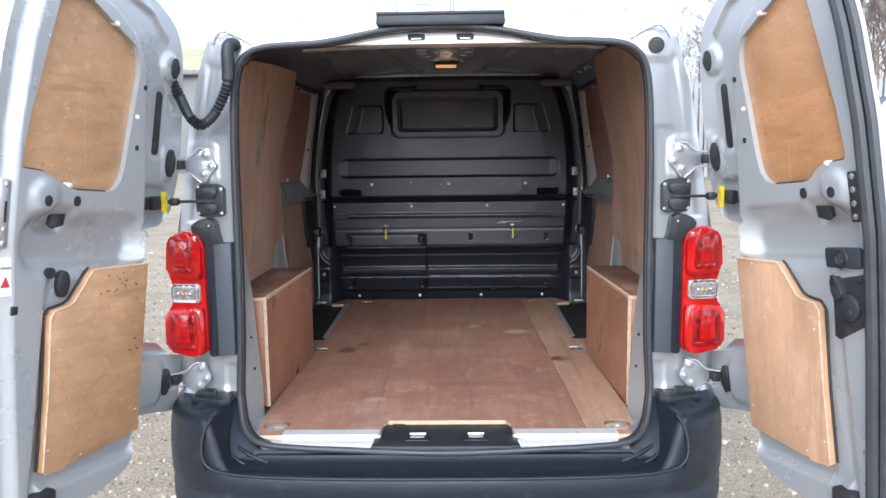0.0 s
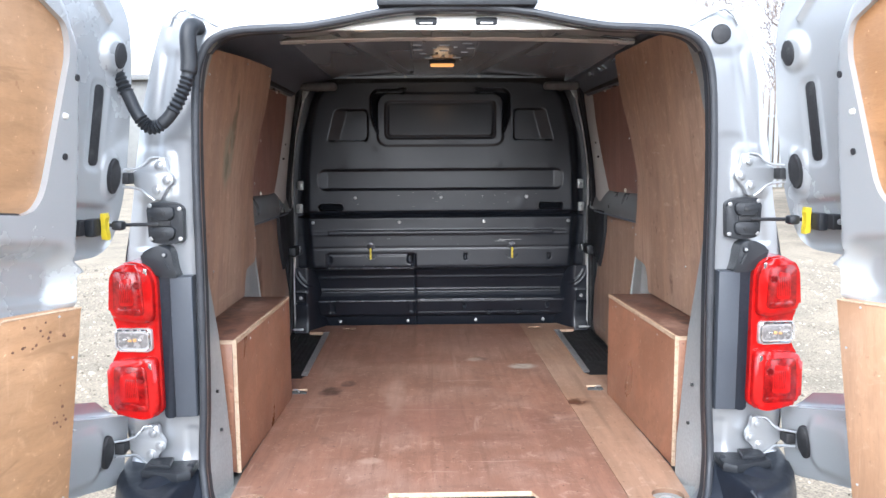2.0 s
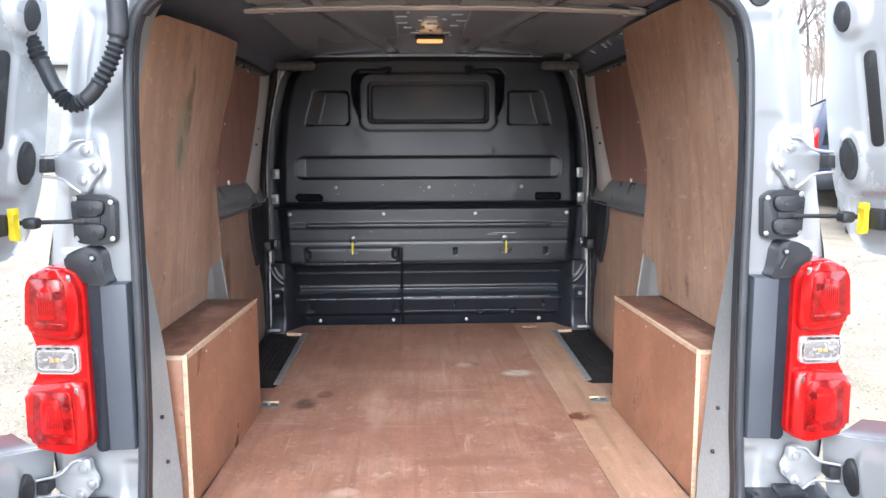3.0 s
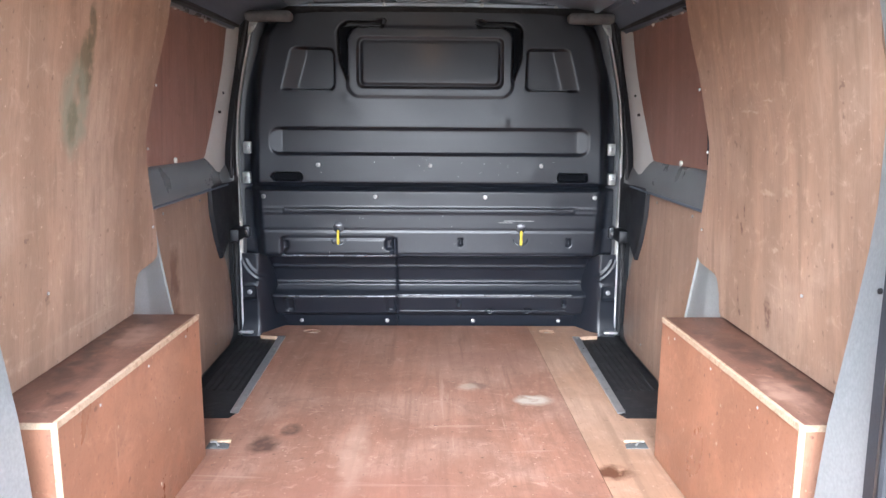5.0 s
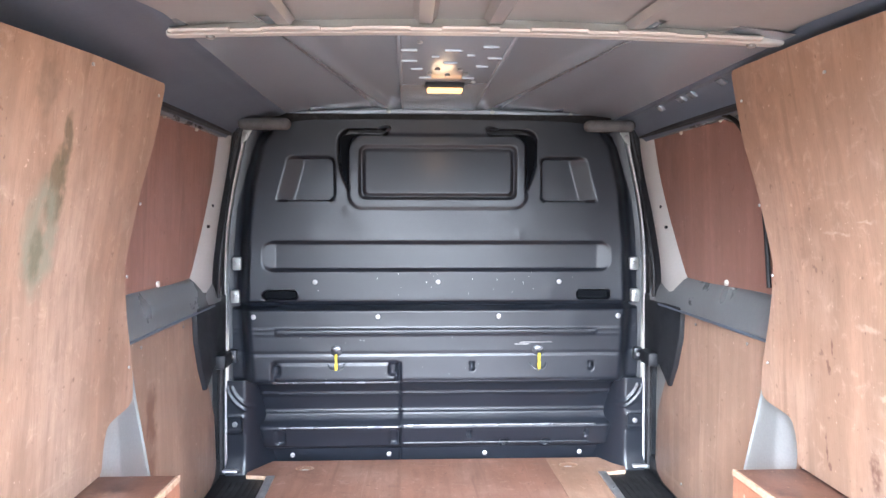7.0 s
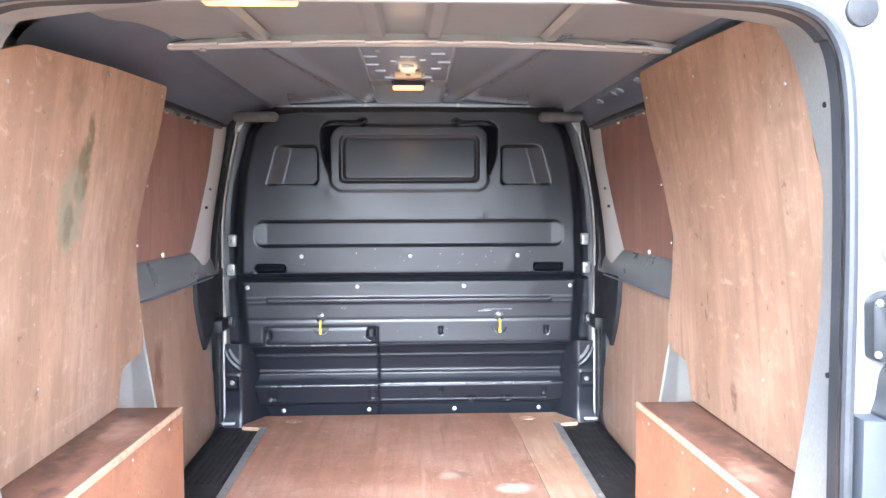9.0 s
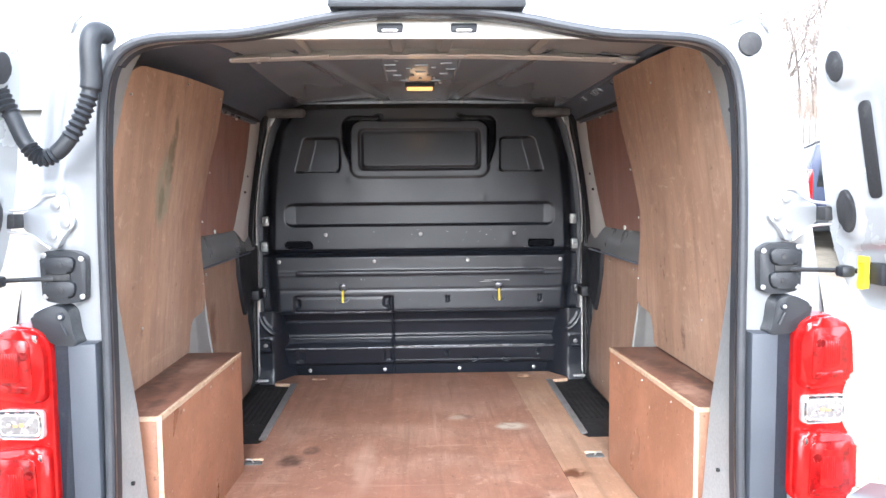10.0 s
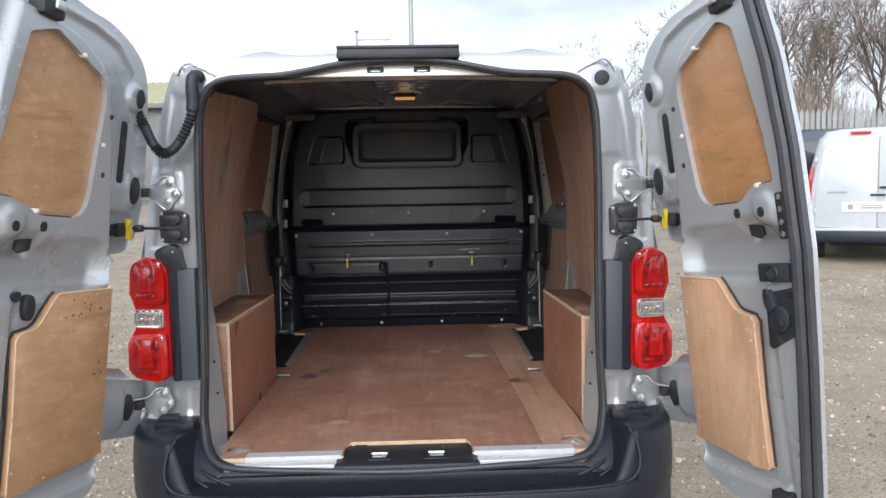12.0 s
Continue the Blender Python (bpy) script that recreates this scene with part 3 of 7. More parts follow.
def build_seal():
    b = tube([p + Vector((0, -0.012, 0)) for p in LOOP], 0.0095, 10, closed=True)
    part("door_seal", b, SEALRUBBER, van, "black rubber seal round the rear opening")
    # the seal's inner lip
    b = loft([[p + Vector((-0.011 * (1 if p.x > 0 else -1) * min(1, abs(p.x) / 0.3), d, -0.010 if p.z > 1.8 else 0)) for p in LOOP] for d in (-0.006, 0.018)])
    part("seal_lip", b, SEALRUBBER, van)


build_seal()

# rear face of the body round the opening
OUTER = [(0, 1.932), (0.2, 1.930), (0.30, 1.926), (0.36, 1.930), (0.41, 1.939), (0.45, 1.936), (0.49, 1.927), (0.56, 1.917), (0.64, 1.902),
         (0.70, 1.884), (0.722, 1.85), (0.742, 1.79), (0.768, 1.70), (0.786, 1.62), (0.803, 1.53), (0.82, 1.43), (0.845, 1.31), (0.862, 1.2), (0.872, 1.0),
         (0.87, 0.86), (0.86, 0.76), (0.84, 0.60), (0.5, 0.52), (0, 0.5)]


def build_rear_face():
    out2 = [tuple(p)[:2] for p in smooth_line([(*p, 0) for p in OUTER], 4)]
    loop_o = out2 + [(-p[0], p[1]) for p in out2[-2:0:-1]]
    hole = [(p.x * 1.004, p.z) for p in LOOP]

    def relief(x, z):
        ax = np.abs(x)
        w = 0.012 - 0.05 * np.clip((ax - 0.55) / 0.3, 0, 1) ** 3
        w = w - 0.02 * np.clip((z - 1.89) / 0.05, 0, 1) ** 2
        # gutter line down the pillar
        gut = np.interp(z, [0.8, 1.3, 1.55, 1.7, 1.86, 1.9], [0.80, 0.795, 0.745, 0.722, 0.690, 0.66])
        w = w - 0.006 * np.exp(-((ax - gut) / 0.016) ** 2) * (z > 1.32)
        # pressed panels: hinge pad, shallow step below the corner
        w = w + 0.004 * rr(ax, z, 0.70, 0.80, 1.44, 1.57, 0.02, 0.02) - 0.004 * rr(ax, z, 0.665, 0.705, 0.74, 0.86, 0.015, 0.012)
        w = w + 0.005 * rr(ax, z, 0.60, 0.71, 1.80, 1.885, 0.03, 0.03) - 0.004 * rr(ax, z, 0.655, 0.72, 1.20, 1.60, 0.015, 0.02)
        low = np.clip((0.80 - z) / 0.16, 0, 1)
        return w + 0.05 * low * low * (3 - 2 * low)

    b = pressed(loop_o, relief, lambda x, z, w: Vector((x, -0.135 - w, z)), 0.006, 0.03, (hole,))
    fr = part("rear_frame", b, SILVER, van, sharp=60)
    for s in (-1, 1):
        line = smooth_line([(s * 0.575, -0.158, 1.862), (s * 0.60, -0.160, 1.878), (s * 0.63, -0.158, 1.892), (s * 0.655, -0.156, 1.900), (s * 0.68, -0.150, 1.888), (s * 0.695, -0.146, 1.865)], 9)
        line = [p + Vector((0, 0.0, 0.0009 * math.sin(i * 0.9 + s))) for i, p in enumerate(line)]
        part("seam_sealer", tube(line, [0.0032 + 0.0008 * math.sin(i * 2.3) for i in range(len(line))], 8), SILVER, fr)


build_rear_face()


def build_shell():
    """Outer skin from the rear corner to the nose."""
    base = [(*p, 0) for p in OUTER]
    loops = []
    for y, sx, zmax, lift in ((-0.105, 1.0, 9, 0), (-0.06, 1.02, 9, 0.010), (0.0, 1.045, 9, 0.018), (0.15, 1.075, 9, 0.04), (0.5, 1.09, 9, 0.085),
                              (1.9, 1.09, 9, 0.105), (2.45, 1.08, 9, 0.05), (2.75, 1.06, 1.75, 0), (3.1, 1.05, 1.35, 0), (3.5, 1.02, 1.12, 0), (3.72, 0.95, 1.0, 0), (3.78, 0.85, 0.85, 0)):
        half = []
        for x, z, _ in base:
            k = np.clip((z - 1.2) / 0.7, 0, 1)
            half.append(Vector((x * sx, y, min(z + lift * k, zmax - 0.03 * (x / 0.9) ** 2) if z > 0.55 else 0.30 + (z - 0.5))))
        loops.append(half + [Vector((-p.x, p.y, p.z)) for p in half[-2:0:-1]])
    part("outer_skin", loft(loops), SILVER, van, sharp=50)
    for sx in (-1, 1):
        for y in (0.42, 3.0):
            b = cyl((sx * 0.70, y, 0.345), (sx, 0, 0), 0.33, 0.20, 32, 0.03)
            w = part("wheel", b, TYRE, van)
            part("rim", cyl((sx * 0.86, y, 0.345), (sx, 0, 0), 0.20, 0.05, 24, 0.01), ALU, w)
    part("underbody", bx(-0.80, 0.80, -0.10, 3.6, 0.24, 0.55, 0.03), BLACKPLASTIC, van)


build_shell()


# ---- load space: jambs, walls, roof, metal floor ----
def wall_x(z):
    """Half width of the steel inner side at height z."""
    return interp(z, (0.6, 1.30, 1.42, 1.90, 1.955, 1.985), (0.828, 0.828, 0.826, 0.775, 0.70, 0.58))


def build_jamb():
    def lip(z):
        return interp(z, (0.64, 0.80, 1.06, 1.25, 1.40, 1.60, 1.72, 1.80), (0.612, 0.630, 0.648, 0.674, 0.692, 0.690, 0.660, 0.632))

    loops = []
    for y, k in ((-0.15, 0.0), (-0.13, 0.12), (-0.10, 0.4), (-0.04, 0.8), (0.0, 1.0)):
        lp = []
        for p in LOOP:
            s = 1 if p.x > 0 else -1
            side = min(1, max(0, (abs(p.x) - 0.45) / 0.15)) * min(1, max(0, (1.87 - p.z) / 0.06))
            x = s * (abs(p.x) + (lip(p.z) - abs(p.x)) * k * side)
            top = max(0, min(1, (p.z - 1.70) / 0.12))
            z = p.z + top * k * (1.925 - 0.055 * (p.x / 0.6) ** 2 - p.z)
            if p.z < 0.75:
                z = p.z + (0.636 - p.z) * min(1, 2 * k)
            lp.append(Vector((x, p.y if k == 0 else y + (p.y + 0.15) * (1 - k) + 0.06 * top * k, z)))
        loops.append(lp)
    ob = part("opening_jamb", loft(loops), JAMBSTEEL, van, "bare silver-grey painted steel jamb, scuffed")
    for s in (-1, 1):
        for z, y in ((1.72, -0.07), (1.30, -0.08), (0.93, -0.07), (0.82, -0.06)):
            part("jamb_hole", cyl((s * (lip(z) * 0.55 + 0.645 * 0.45), y, z), (-s, 0, 0), 0.0045, 0.006, 10), RUBBER, ob)


build_jamb()


def build_inner_sides():
    for s in (-1, 1):
        zs = [0.60, 0.8, 1.0, 1.15, 1.30, 1.36, 1.42, 1.55, 1.7, 1.80, 1.84, 1.87, 1.90]
        rows = []
        for y in np.linspace(0.05, 1.98, 40):
            rows.append([Vector((s * (wall_x(z) + (0.004 * math.sin(y * 40) if 1.3 < z < 1.9 else 0)), y, z)) for z in zs])
        part("inner_side_panel", loft(rows, closed=False), WALLMETAL, van)
        # cant rail: one smooth pressing from the window up into the roof
        if s < 0:
            prof = [(0.752, 1.872), (0.742, 1.892), (0.715, 1.918), (0.66, 1.942), (0.61, 1.954), (0.57, 1.9605), (0.545, 1.974)]
        else:
            prof = [(0.752, 1.868), (0.744, 1.885), (0.726, 1.912), (0.706, 1.930), (0.685, 1.942), (0.668, 1.946), (0.655, 1.962)]
        prof = smooth_line([(*p, 0) for p in prof], 5)
        rows = [[Vector((s * p.x, y, p.y - 0.004 * max(0, (y - 1.5) / 0.4))) for p in prof] for y in np.linspace(0.28, 1.93, 34)]
        part("roof_rail", loft(rows, closed=False), RAILGREY, van, "slate grey pressed cant rail", sharp=60)
        if s > 0:
            part("rail_seam", tube([(0.705, 0.93, 1.931), (0.728, 0.93, 1.909), (0.744, 0.93, 1.885)], 0.003, 6), ROOFGREY, van)
        # upper frame of the side window and the sill under it
        b = prism([(0.80, 1.889), (1.9, 1.903), (1.9, 1.880), (0.80, 1.868)], "x", s * 0.740, s * 0.80, 0.010, seg=4)
        part("window_header", b, SEALRUBBER, van)
        part("window_flange", prism([(0.95, 1.876), (1.84, 1.888), (1.84, 1.870), (0.95, 1.859)], "x", s * 0.757, s * 0.80, 0.003), SILLGREY, van)
        lip_ = smooth_line([(0.795, 0, 1.400), (0.787, 0, 1.388), (0.777, 0, 1.360), (0.772, 0, 1.330), (0.771, 0, 1.303), (0.776, 0, 1.289), (0.80, 0, 1.283)], 4)
        b = loft([[Vector((s * (p.x - 0.004 * max(0, min(1, (y - 1.3) / 0.4))), y, p.z)) for p in lip_] for y in np.linspace(0.74, 1.79, 12)], closed=False)
        sill = part("window_sill", b, SILLGREY, van, sharp=60)
        part("sill_rim", tube([(s * 0.775, 0.74, 1.288), (s * 0.773, 1.40, 1.288), (s * 0.770, 1.70, 1.288)], 0.005, 8), RAILGREY, sill)
        # bright pressed steel between window and pillar, widening into the sill
        edge = [(0.782, 1.470, 1.350), (0.793, 1.490, 1.40), (0.792, 1.545, 1.475), (0.786, 1.635, 1.60), (0.780, 1.715, 1.74), (0.772, 1.775, 1.880)]
        post = [(0.778, 1.70, 1.310), (0.772, 1.69, 1.40), (0.768, 1.705, 1.475), (0.765, 1.765, 1.60), (0.760, 1.845, 1.74), (0.744, 1.875, 1.885)]
        ea, pa = smooth_line(edge, 5), smooth_line(post, 5)
        b = loft([[(s * (a.x + (c.x - a.x) * k - 0.010 * math.sin(k * 3.14)), a.y + (c.y - a.y) * k, a.z + (c.z - a.z) * k) for a, c in zip(ea, pa)] for k in (0, 0.2, 0.4, 0.6, 0.8, 1.0)], closed=False)
        part("window_surround", b, CREAM, van, "bright painted steel window surround", sharp=70)
        b = loft([[(s * (p.x + dx), p.y + dy, p.z) for p in pa] for dx, dy in ((0.0, 0.0), (-0.012, 0.03), (-0.004, 0.09))], closed=False)
        part("surround_turn", b, BLACKPLASTIC, van)
        part("surround_seal", tube([(s * (p.x - 0.012), p.y + 0.04, p.z) for p in pa], 0.007, 8), RUBBER, van)
        for y, z in ((1.752, 1.715), (1.695, 1.628), (1.642, 1.558)):
            part("hole_plug", cyl((s * 0.7745, y, z), (-s, 0, 0), 0.005, 0.008, 10), RUBBER, van)


build_inner_sides()


def build_roof_lining():
    # roof underside with shallow swages
    rows = []
    for y in np.linspace(0.60, 1.99, 90):
        row = []
        for x in np.linspace(-0.66, 0.66, 120):
            z = 1.998 - 0.045 * (x / 0.66) ** 2
            d = min(abs(abs(x) - (0.17 + 0.16 * (1.95 - y))), 9)
            z -= 0.011 * math.exp(-(d / 0.020) ** 2)
            d = abs(abs(x) - 0.48)
            z += 0.004 * math.exp(-(d / 0.05) ** 2)
            row.append(Vector((x, y, z)))
        rows.append(row)
    tagged(part("ceiling", loft(rows, closed=False), ROOFGREY, sharp=60), "grey painted steel roof underside with shallow swages", "ceiling", kind="structure")
    # header box over the opening
    rows = []
    for y, z in ((0.035, 1.930), (0.06, 1.938), (0.075, 1.955), (0.30, 1.975), (0.56, 1.988), (0.72, 1.990)):
        rows.append([Vector((x, y, z - 0.03 * (x / 0.66) ** 2)) for x in np.linspace(-0.62, 0.645, 40)])
    part("header_panel", loft(rows, closed=False), HEADER, van, "pale painted roof header over the opening")
    for x0, x1, w in ((-0.352, -0.350, 0.022), (-0.073, -0.072, 0.024), (0.072, 0.067, 0.024), (0.352, 0.350, 0.022)):
        rows = []
        for k in range(7):
            y = 0.10 + 0.54 * k / 6
            xc = x0 + (x1 - x0) * k / 6
            zc = 1.957 + 0.028 * k / 6 - 0.03 * (xc / 0.66) ** 2
            rows.append([Vector((xc + d * w, y, zc + e)) for d, e in ((-1.0, 0.004), (-0.55, -0.010), (0.55, -0.010), (1.0, 0.004))])
        part("header_rib", loft(rows, closed=False), HEADER, van)
    pts = [Vector((x, 0.655, 1.961 - 0.014 * (x / 0.62) ** 2)) for x in np.linspace(-0.582, 0.662, 24)]
    sect = ((0.05, 0.030), (0.004, 0.030), (0.0, 0.016), (-0.002, 0.013), (-0.002, 0.003), (0.002, 0.0), (0.022, 0.0), (0.026, 0.004), (0.05, 0.006), (0.05, 0.030))
    part("roof_beam", loft([[p + Vector((0, a, c)) for a, c in sect] for p in pts], closed=False, cap=True), CREAM, van, "pale pressed steel roof bow")
    # hemmed lip with stepped notches along the bow
    x = -0.57
    for k in range(7):
        for w, d in ((0.115, 0.010), (0.062, 0.0)):
            if x + w < 0.66:
                rows = [[Vector((xx, 0.648 + a - d, 1.966 + c - 0.014 * (xx / 0.62) ** 2)) for a, c in ((0.012, 0.004), (-0.008, 0.004), (-0.012, 0.0), (-0.008, -0.004), (0.012, -0.004))] for xx in (x, x + w / 2, x + w - 0.001)]
                part("beam_hem", loft(rows, closed=True, cap=True), CREAM, van)
            x += w
    for x in (-0.50, 0.60):
        part("beam_bolt", cyl((x, 0.668, 1.962 - 0.014 * (x / 0.62) ** 2), (0, 0, -1), 0.009, 0.007, 12, 0.002), DULLZINC, van)
    # striker slots in the header
    for x in (-0.072, 0.077):
        sl = part("striker_slot", bx(x - 0.028, x + 0.028, -0.128, -0.10, 1.868, 1.890, 0.006), BLACKPLASTIC, van)
        part("striker", bx(x - 0.016, x + 0.016, -0.134, -0.128, 1.871, 1.876, 0.002), ZINC, sl)
    b = prism([(-0.26, 1.893), (0.26, 1.893), (0.36, 1.858), (-0.36, 1.858)], "y", -0.125, -0.11, 0.004)
    part("striker_panel", b, CREAM, van)
    for x in (-0.52, -0.22, 0.28, 0.50):
        part("grommet", cyl((x, 0.30, 1.984 - 0.03 * (x / 0.66) ** 2), (0, 0, -1), 0.012, 0.006, 12), CREAM, van)
    # front cross rail under the roof with its bolts
    rows = [[Vector((x, 1.885 + a, 1.968 + c - 0.014 * (x / 0.6) ** 2)) for a, c in ((0.06, 0.02), (0.0, 0.018), (-0.004, 0.014), (-0.004, 0.003), (0.0, 0.0), (0.06, -0.012))] for x in np.linspace(-0.60, 0.60, 24)]
    part("front_roof_rail", loft(rows, closed=False), ROOFGREY, van)
    # added dark strip stands for the shaded gap between rail and bulkhead
    part("roof_gap_shade", bx(-0.64, 0.64, 1.868, 1.90, 1.900, 1.966, 0.004), RUBBER, van)
    for x in (-0.47, -0.18, 0.20, 0.49):
        part("rail_bolt", cyl((x, 1.882, 1.977 - 0.014 * (x / 0.6) ** 2), (0, -1, 0), 0.008, 0.008, 12, 0.002), DULLZINC, van)
    # bracket carrying the front lamp
    br = part("lamp_bracket", bx(-0.132, 0.132, 0.72, 1.86, 1.983, 1.993, 0.004), ROOFGREY, van)
    for x in (-0.128, 0.128):
        part("bracket_rib", bx(x - 0.005, x + 0.005, 0.72, 1.86, 1.979, 1.986, 0.002), ROOFGREY, br)
    for x, y, w in ((-0.105, 0.90, 0.020), (-0.105, 1.02, 0.020), (0.085, 0.86, 0.020), (0.108, 0.98, 0.020), (0.085, 1.08, 0.016), (-0.085, 1.12, 0.016), (-0.06, 1.24, 0.018), (0.06, 1.24, 0.018), (0.0, 0.90, 0.022), (0.0, 1.04, 0.018), (-0.04, 0.97, 0.010), (0.045, 0.95, 0.010)):
        part("bracket_tab", bx(x - w, x + w, y, y + 0.014, 1.978, 1.985, 0.003), ROOFGREY, br)
    for x, y in ((-0.03, 1.12), (0.03, 1.12), (0, 1.2), (-0.05, 1.18), (0.05, 1.18), (-0.08, 0.82), (0.08, 1.30)):
        part("bracket_screw", cyl((x, y, 1.983), (0, 0, -1), 0.007, 0.006, 10, 0.002), DULLZINC, br)
    for y in (1.02, 1.22, 1.30, 1.48):
        m = Matrix.Translation((0.690, y, 1.937)) @ Matrix.Rotation(radians(32), 4, "Y")
        cl = part("rail_clip", bx(-0.012, 0.012, -0.020, 0.020, -0.004, 0.003, 0.002), ROOFGREY, van, m=m)
        part("clip_hole", bx(-0.008, 0.008, 0.021, 0.034, -0.003, 0.001), RUBBER, cl, m=m)


build_roof_lining()


def lamp(name, x, y, z, w, d, strength):
    base = part(name, bx(x - w - 0.006, x + w + 0.006, y - d - 0.005, y + d + 0.005, z, z + 0.016, 0.005), BLACKPLASTIC, van)
    part("lamp_lens", bx(x - w, x + w, y - d, y + d, z - 0.012, z, 0.005), LAMPGLOW, base, "lit warm lamp lens")


lamp("interior_lamp", -0.001, 1.34, 1.968, 0.052, 0.018, 1)
lamp("rear_interior_lamp", -0.245, 0.02, 1.902, 0.075, 0.018, 1)
for (x, y, z, e) in ((-0.001, 1.50, 1.845, 0.045), (-0.245, 0.03, 1.865, 0.08)):
    bulb = new("lamp_bulb", bpy.data.lights.new("lamp_bulb", "POINT"))
    bulb.data.energy, bulb.data.color, bulb.data.shadow_soft_size = e, (1.0, 0.60, 0.28), 0.045
    bulb.location = (x, y, z)

# metal load floor and sill
part("load_floor", bx(-0.83, 0.83, -0.20, 2.06, 0.585, 0.626, 0.004), WALLMETAL, van)
for s in (-1, 1):
    part("sill_plate", prism([(s * 0.20, -0.275), (s * 0.50, -0.268), (s * 0.575, -0.245), (s * 0.575, -0.238), (s * 0.20, -0.238)], "z", 0.60, 0.641, 0.006), WHITEALU, van)


# ---- bulkhead ----
def bulkhead_relief(x, z):
    """Depth of the pressed black partition, positive towards the load space."""
    ax = np.abs(x)
    ease = lambda t: np.clip(t, 0, 1) ** 2 * (3 - 2 * np.clip(t, 0, 1))
    # lower sheet: stepped in profile
    w = np.interp(z, [0.645, 0.712, 0.724, 0.800, 0.808, 0.822, 0.848, 0.855, 0.863, 0.918, 0.926, 0.935, 0.972, 0.985, 0.993, 1.088, 1.093, 1.098, 1.158, 1.166, 1.180, 1.188, 1.252, 1.268, 1.284],
                  [-0.050, -0.048, -0.014, -0.012, -0.016, -0.050, -0.074, -0.068, -0.076, -0.074, -0.066, -0.072, -0.052, 0.004, 0.008, 0.008, 0.003, 0.008, 0.008, 0.013, 0.013, 0.008, 0.008, -0.030, 0.0])
    # upper sheet: window blank in its fan-shaped recess
    hw = 0.312 + 0.046 * ease((z - 1.63) / 0.17)
    fan = rr(ax - (hw - 0.356), z, -1.0, 0.356, 1.615, 1.906, 0.045, 0.007)
    fan = fan * sstep(0.185 - ax + 0.5 * (1.90 - z), 0.012)
    frame_ = rr(x, z, -0.324, 0.324, 1.622, 1.888, 0.05, 0.008)
    w = w - 0.032 * fan * (1 - frame_) + 0.004 * frame_
    w = w - 0.011 * rr(x, z, -0.283, 0.283, 1.659, 1.847, 0.024, 0.005) + (0.010 - 0.05 * (z - 1.672)) * rr(x, z, -0.270, 0.270, 1.672, 1.834, 0.018, 0.005)
    # side pockets with a sloping outer cheek
    pocket = rr(ax, z, 0.377, 0.95, 1.648, 1.806, 0.022, 0.005) * rr(ax - 0.36 * (1.806 - z), z, 0.0, 0.548, 1.648, 1.806, 0.03, 0.007)
    cheek = np.interp(z, [1.655, 1.782], [0.522, 0.487])
    w = w - 0.026 * pocket * (1 - np.clip((ax - cheek) / 0.062, 0, 1))
    # wide band
    band = rr(x, z, -0.635, 0.635, 1.398, 1.498, 0.035, 0.005)
    w = w - 0.016 * band * np.clip((0.640 - ax) / 0.05, 0, 1)
    # grab slots
    w = w - 0.05 * rr(ax, z, 0.512, 0.634, 1.292, 1.322, 0.014, 0.003)
    # ribs end in soft rounds
    w = w - 0.005 * np.exp(-((z - 1.173) / 0.009) ** 2) * (ax > 0.585)
    # access flap: turned corners and side joints
    for cx in (-0.597, -0.150):
        w = w - 0.012 * np.exp(-((x - cx) / 0.006) ** 2) * (z > 0.985) * (z < 1.058)
    w = w - 0.006 * np.exp(-((z - 1.060) / 0.004) ** 2) * (x > -0.60) * (x < -0.15)
    for cx, cz, hw_, hh in ((-0.165, 1.035, 0.013, 0.022), (-0.585, 1.03, 0.010, 0.02), (-0.165, 0.765, 0.016, 0.028), (-0.595, 0.765, 0.018, 0.028)):
        w = w - 0.016 * rr(x, z, cx - hw_, cx + hw_, cz - hh, cz + hh, 0.010, 0.006)
    w = w - 0.008 * np.exp(-((x + 0.138) / 0.003) ** 2) * (z < 1.06)
    for cx, cz in ((0.125, 0.775), (0.575, 0.775), (0.125, 1.045), (0.565, 1.045)):
        w = w - 0.02 * rr(x, z, cx - 0.007, cx + 0.007, cz - 0.015, cz + 0.015, 0.006, 0.004)
    for cx in (0.26, 0.42):
        w = w - 0.03 * rr(x, z, cx - 0.014, cx + 0.014, 0.728, 0.748, 0.003, 0.004)
    # dents
    for i in range(30):
        r = random.Random(i)
        cx, cz, rad, dep = r.uniform(-0.6, 0.6), r.choice((r.uniform(1.5, 1.62), r.uniform(1.05, 1.25), r.uniform(1.30, 1.38))), r.uniform(0.012, 0.05), r.uniform(-0.002, 0.002)
        w = w + dep * np.exp(-((x - cx) ** 2 + (z - cz) ** 2) / rad ** 2)
    edge = np.interp(z, [0.65, 0.93, 0.98, 1.3, 1.5, 1.7, 1.85, 1.93], [0.70, 0.70, 0.705, 0.725, 0.72, 0.70, 0.665, 0.61])
    return w - 0.06 * ease((ax - edge + 0.045) / 0.06)


def lean(z):
    """How far the partition's foot runs forward below the waist."""
    return 0.135 * max(0.0, min(1.0, (1.0 - z) / 0.35))


